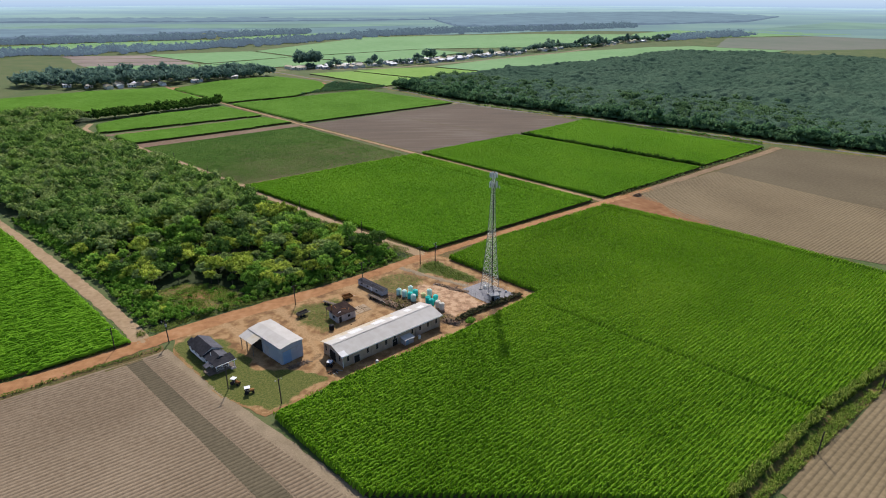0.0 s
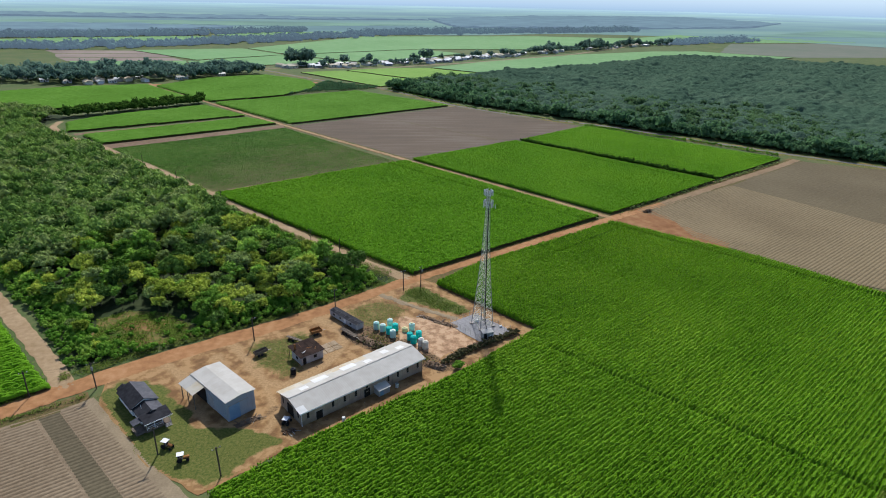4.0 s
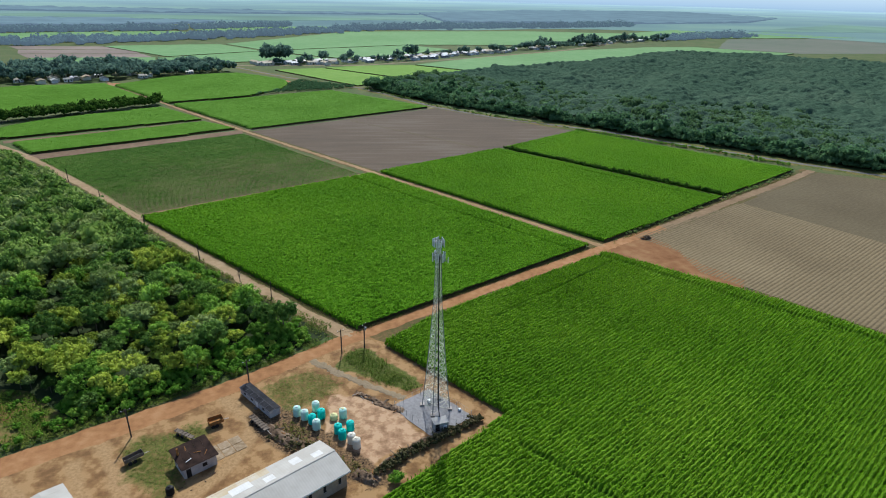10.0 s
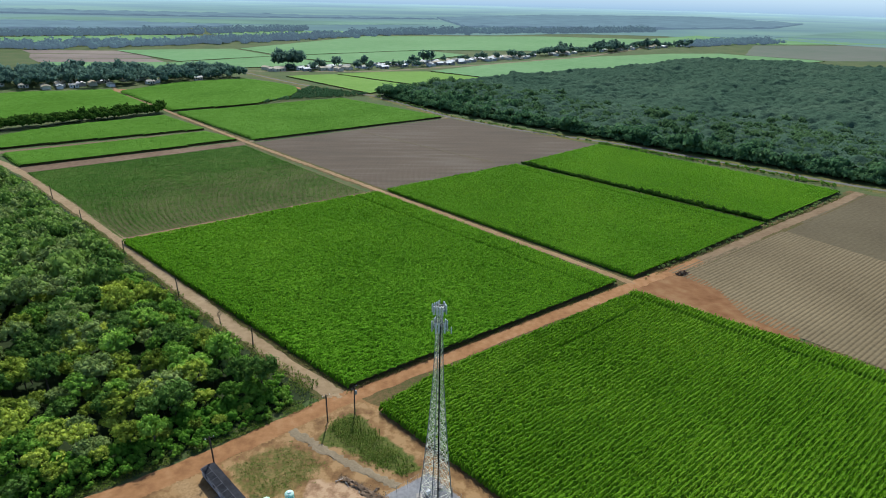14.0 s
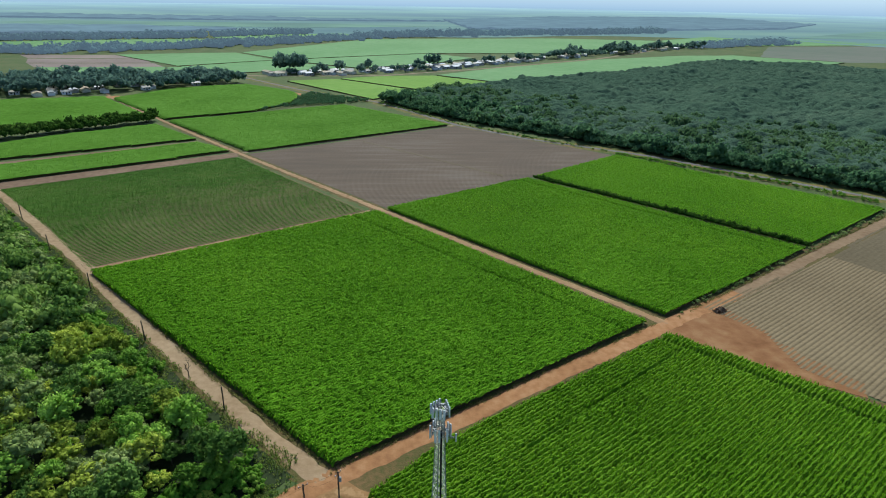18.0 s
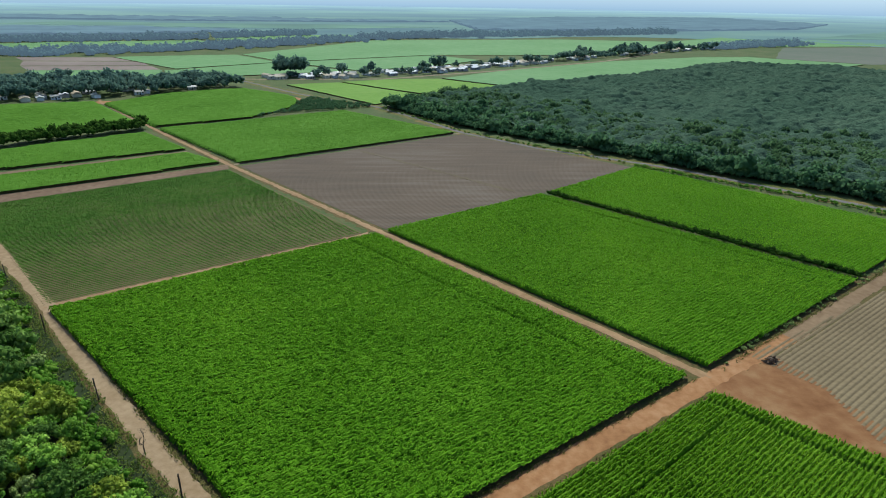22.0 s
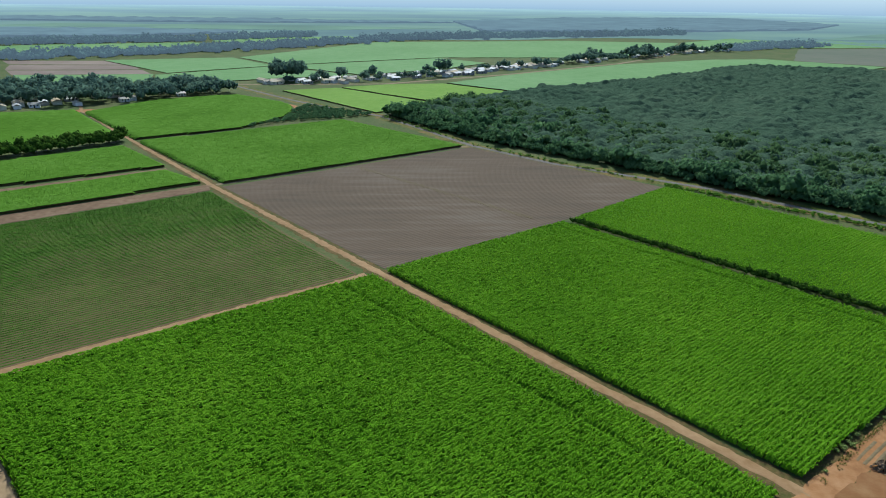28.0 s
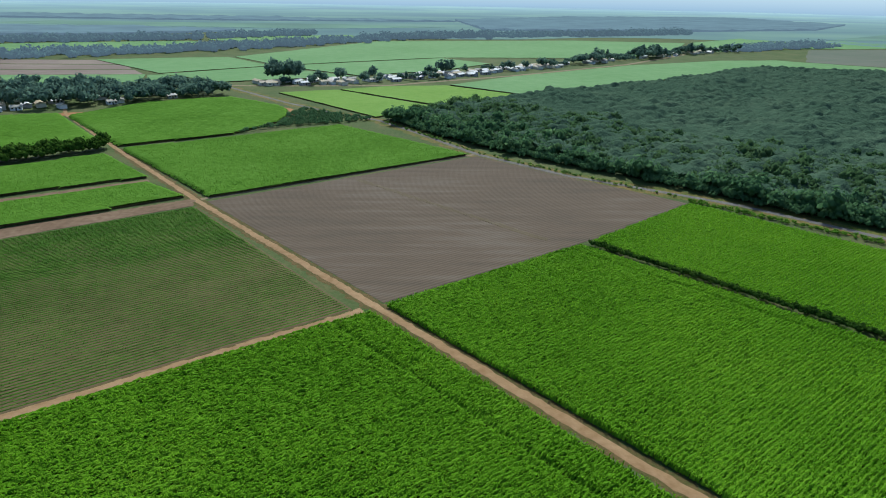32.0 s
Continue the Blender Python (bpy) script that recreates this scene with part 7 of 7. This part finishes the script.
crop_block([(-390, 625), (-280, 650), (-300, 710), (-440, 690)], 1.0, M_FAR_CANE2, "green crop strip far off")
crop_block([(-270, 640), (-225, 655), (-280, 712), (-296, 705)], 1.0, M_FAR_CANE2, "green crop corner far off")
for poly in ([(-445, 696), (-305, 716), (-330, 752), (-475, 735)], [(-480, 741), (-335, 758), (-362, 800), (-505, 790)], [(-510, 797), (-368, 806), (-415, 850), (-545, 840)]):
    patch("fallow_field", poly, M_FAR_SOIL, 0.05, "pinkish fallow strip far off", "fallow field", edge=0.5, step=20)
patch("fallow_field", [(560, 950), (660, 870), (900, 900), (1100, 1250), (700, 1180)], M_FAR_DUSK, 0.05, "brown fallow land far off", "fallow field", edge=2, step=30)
ribbon("village_road", [(-290, 640), (-225, 640), (-150, 640), (-40, 652), (15, 690), (100, 745), (270, 880), (420, 1050)], 6.0, M_GRAVEL, 0.06, "pale village road")
TRI = [(-123, 424), (-101, 447), (-62, 461), (-38, 477), (-66, 492), (-98, 515), (-103, 490), (-102, 460)]
joined_trees("scrub", scatter(TRI, 3.6, 61), lambda x, y: 0.42, 5.0, 3.6, 60, 1.5, M_LEAF_EDGE, "low green scrub in the field corner", 62, "scrub")
patch("sandy_bend", [(-105, 470), (-100, 470), (-99, 500), (-108, 518), (-114, 522), (-104, 500)], M_DIRT, 0.06, "sandy curved headland", "ground", edge=0.4)
patch("sandy_bend", [(-276, 480), (-262, 478), (-256, 484), (-246, 488), (-250, 494), (-268, 490)], M_DIRT, 0.06, "red sandy turning place", "ground", edge=0.8)

# trees between and beyond the houses
VIL_W = [(-340, 482), (-278, 507), (-243, 523), (-180, 569), (-170, 590), (-215, 612), (-300, 600), (-420, 560), (-440, 500)]
VIL_M = [(-165, 640), (-80, 655), (20, 705), (90, 772), (190, 850), (185, 870), (90, 815), (10, 745), (-80, 690), (-170, 665)]
VIL_E = [(190, 858), (300, 935), (420, 1040), (540, 1110), (530, 1150), (400, 1075), (280, 965), (185, 885)]
HOMES = []
r = np.random.default_rng(91)


def far_from(P, homes, d):
    keep = np.ones(len(P), dtype=bool)
    for hx, hy in homes:
        keep &= (P[:, 0] - hx) ** 2 + (P[:, 1] - hy) ** 2 > d * d
    return P[keep]


def village_house(k):
    W, L, E, R = [(5, 7.5, 2.7, 3.9), (6, 9.5, 2.8, 4.1), (6.5, 13, 3.1, 4.3)][k % 3]
    wallm = [M_WHITE, M_GREYWALL, M_CREAM][k % 3]
    roofm = [M_ROOF, M_WHITE, M_ROOF_RUST, M_SKYLIGHT][k % 4]
    o = tagged(new("village_house"), ["pale house with a zinc roof among village trees", "white house with a bright roof among village trees", "long pale building with a rusty roof in the village",
                                      "pale-roofed house among village trees"][k % 4], "house", "village houses")
    part("wall", boxes((-L / 2, -W / 2, 0, L / 2, W / 2, E)), wallm, o)
    part("roof_slope", quad_plate([(-L / 2 - 0.5, -W / 2 - 0.5, E - 0.1), (L / 2 + 0.5, -W / 2 - 0.5, E - 0.1), (L / 2 + 0.5, 0, R), (-L / 2 - 0.5, 0, R)], 0.12), roofm, o)
    part("roof_slope", quad_plate([(-L / 2 - 0.5, 0, R), (L / 2 + 0.5, 0, R), (L / 2 + 0.5, W / 2 + 0.5, E - 0.1), (-L / 2 - 0.5, W / 2 + 0.5, E - 0.1)], 0.12), roofm, o)
    for x in (-L * 0.3, L * 0.3):
        part("window", boxes((x - 0.6, -W / 2 - 0.05, 1.1, x + 0.6, -W / 2 + 0.02, 2.2)), M_DARK, o)
    part("door", boxes((-0.5, -W / 2 - 0.05, 0, 0.5, -W / 2 + 0.02, 2.1)), M_DARK, o)
    return o


lib = [village_house(k) for k in range(4)]
for poly, n in ((VIL_W, 36), (VIL_M, 84), (VIL_E, 34)):
    pts = scatter(poly, 10.5, 92 + n)
    r.shuffle(pts)
    for x, y in pts[:n]:
        HOMES.append((x, y))
for i, (x, y) in enumerate(HOMES):
    m = pose(x, y, 0, 0, 0, 35 + 90 * int(r.integers(0, 2)) + r.normal() * 8)
    if i < 4:
        lib[i].matrix_basis = m
    else:
        copy_thing(lib[int(r.integers(0, 4))], m)
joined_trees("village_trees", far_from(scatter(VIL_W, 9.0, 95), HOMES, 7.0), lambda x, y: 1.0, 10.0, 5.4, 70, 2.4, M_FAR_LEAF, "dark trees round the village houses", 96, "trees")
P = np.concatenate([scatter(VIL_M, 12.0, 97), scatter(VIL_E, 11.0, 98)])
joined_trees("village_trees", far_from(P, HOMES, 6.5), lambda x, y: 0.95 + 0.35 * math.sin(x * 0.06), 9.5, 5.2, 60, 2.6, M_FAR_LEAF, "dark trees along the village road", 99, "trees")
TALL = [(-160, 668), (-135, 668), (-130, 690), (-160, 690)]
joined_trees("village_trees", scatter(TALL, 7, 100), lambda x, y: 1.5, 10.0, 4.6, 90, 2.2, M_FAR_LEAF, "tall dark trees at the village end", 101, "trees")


def belt(line, w, label, seed, size=1.0, spacing=5):
    pts = []
    for (x0, y0), (x1, y1) in zip(line[:-1], line[1:]):
        n = max(2, int(math.hypot(x1 - x0, y1 - y0) / spacing * w))
        t = r.random(n)
        pts.append(np.stack([x0 + (x1 - x0) * t + r.normal(size=n) * 9 * w, y0 + (y1 - y0) * t + r.normal(size=n) * 9 * w], 1))
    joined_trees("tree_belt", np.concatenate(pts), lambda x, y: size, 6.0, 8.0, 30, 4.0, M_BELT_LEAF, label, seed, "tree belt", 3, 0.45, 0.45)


belt([(-760, 830), (-560, 885), (-400, 960), (-250, 1105), (-95, 1270)], 2.2, "distant tree belt along the fields", 111)
belt([(-900, 1050), (-650, 1130), (-450, 1230), (-250, 1400)], 2.0, "distant tree belt in haze", 112, 1.1)
belt([(-95, 1300), (150, 1420), (420, 1520), (650, 1640)], 2.0, "distant wood edge in haze", 113, 1.2)
belt([(540, 1130), (640, 1200), (800, 1290)], 2.0, "distant tree belt near far houses", 114)

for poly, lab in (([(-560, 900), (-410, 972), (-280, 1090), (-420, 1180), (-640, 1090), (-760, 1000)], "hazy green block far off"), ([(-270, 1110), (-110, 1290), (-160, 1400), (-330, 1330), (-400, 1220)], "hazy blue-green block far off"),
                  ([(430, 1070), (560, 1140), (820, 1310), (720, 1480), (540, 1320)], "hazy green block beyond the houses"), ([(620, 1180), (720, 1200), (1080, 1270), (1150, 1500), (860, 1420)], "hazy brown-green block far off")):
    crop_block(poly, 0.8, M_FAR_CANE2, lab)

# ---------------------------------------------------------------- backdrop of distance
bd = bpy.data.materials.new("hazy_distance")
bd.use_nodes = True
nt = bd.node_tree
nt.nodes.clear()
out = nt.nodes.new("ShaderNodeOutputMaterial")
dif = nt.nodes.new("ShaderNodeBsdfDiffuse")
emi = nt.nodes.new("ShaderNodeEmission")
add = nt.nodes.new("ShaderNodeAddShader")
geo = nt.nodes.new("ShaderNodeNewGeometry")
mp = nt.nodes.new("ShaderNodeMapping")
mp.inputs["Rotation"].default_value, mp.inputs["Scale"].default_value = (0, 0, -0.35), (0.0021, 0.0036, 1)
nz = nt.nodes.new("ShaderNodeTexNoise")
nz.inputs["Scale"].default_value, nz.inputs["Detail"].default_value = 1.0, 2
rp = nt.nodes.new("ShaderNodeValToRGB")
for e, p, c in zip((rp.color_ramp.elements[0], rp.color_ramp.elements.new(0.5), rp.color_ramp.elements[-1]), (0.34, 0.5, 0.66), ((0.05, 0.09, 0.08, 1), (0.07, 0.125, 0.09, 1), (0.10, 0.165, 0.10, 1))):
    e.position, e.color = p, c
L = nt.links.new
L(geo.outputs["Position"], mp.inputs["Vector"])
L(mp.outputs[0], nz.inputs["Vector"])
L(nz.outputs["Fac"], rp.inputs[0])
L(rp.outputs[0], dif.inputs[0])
# paler towards the horizon: emission grows there to imitate haze
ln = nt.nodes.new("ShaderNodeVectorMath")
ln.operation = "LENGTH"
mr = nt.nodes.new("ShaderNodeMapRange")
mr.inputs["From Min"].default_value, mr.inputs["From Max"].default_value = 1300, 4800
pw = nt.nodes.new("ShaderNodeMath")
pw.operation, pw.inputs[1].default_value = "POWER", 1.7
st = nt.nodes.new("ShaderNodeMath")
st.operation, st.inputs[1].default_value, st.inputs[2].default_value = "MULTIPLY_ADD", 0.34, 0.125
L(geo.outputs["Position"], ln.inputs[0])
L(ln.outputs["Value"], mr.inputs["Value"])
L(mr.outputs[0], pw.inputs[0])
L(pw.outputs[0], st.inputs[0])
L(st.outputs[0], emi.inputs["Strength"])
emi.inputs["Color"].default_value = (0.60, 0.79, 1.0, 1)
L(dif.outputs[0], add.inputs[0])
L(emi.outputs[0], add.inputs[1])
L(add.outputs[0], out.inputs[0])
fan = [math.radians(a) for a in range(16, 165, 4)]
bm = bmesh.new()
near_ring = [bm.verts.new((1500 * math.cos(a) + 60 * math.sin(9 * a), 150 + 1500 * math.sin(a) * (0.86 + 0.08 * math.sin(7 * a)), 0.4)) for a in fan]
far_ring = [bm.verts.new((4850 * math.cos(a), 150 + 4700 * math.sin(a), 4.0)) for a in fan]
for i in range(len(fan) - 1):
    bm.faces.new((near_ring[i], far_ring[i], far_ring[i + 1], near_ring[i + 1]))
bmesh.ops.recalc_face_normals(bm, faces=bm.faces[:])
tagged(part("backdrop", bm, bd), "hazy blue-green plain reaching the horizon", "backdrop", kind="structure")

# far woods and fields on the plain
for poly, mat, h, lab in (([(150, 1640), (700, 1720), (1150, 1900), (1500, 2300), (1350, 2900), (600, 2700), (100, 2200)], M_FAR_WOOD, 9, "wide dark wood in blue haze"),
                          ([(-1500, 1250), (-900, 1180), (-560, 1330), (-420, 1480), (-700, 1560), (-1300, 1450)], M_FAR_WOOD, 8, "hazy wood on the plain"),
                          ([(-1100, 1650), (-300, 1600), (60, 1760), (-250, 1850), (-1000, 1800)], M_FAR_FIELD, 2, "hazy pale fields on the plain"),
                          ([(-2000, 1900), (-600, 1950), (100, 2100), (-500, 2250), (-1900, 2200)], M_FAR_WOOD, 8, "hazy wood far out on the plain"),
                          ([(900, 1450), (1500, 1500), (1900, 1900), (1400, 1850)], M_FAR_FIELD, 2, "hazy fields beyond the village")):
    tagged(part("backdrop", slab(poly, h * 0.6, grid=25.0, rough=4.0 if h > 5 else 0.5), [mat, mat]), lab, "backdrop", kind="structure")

# pale haze along the horizon: an added wall that glows
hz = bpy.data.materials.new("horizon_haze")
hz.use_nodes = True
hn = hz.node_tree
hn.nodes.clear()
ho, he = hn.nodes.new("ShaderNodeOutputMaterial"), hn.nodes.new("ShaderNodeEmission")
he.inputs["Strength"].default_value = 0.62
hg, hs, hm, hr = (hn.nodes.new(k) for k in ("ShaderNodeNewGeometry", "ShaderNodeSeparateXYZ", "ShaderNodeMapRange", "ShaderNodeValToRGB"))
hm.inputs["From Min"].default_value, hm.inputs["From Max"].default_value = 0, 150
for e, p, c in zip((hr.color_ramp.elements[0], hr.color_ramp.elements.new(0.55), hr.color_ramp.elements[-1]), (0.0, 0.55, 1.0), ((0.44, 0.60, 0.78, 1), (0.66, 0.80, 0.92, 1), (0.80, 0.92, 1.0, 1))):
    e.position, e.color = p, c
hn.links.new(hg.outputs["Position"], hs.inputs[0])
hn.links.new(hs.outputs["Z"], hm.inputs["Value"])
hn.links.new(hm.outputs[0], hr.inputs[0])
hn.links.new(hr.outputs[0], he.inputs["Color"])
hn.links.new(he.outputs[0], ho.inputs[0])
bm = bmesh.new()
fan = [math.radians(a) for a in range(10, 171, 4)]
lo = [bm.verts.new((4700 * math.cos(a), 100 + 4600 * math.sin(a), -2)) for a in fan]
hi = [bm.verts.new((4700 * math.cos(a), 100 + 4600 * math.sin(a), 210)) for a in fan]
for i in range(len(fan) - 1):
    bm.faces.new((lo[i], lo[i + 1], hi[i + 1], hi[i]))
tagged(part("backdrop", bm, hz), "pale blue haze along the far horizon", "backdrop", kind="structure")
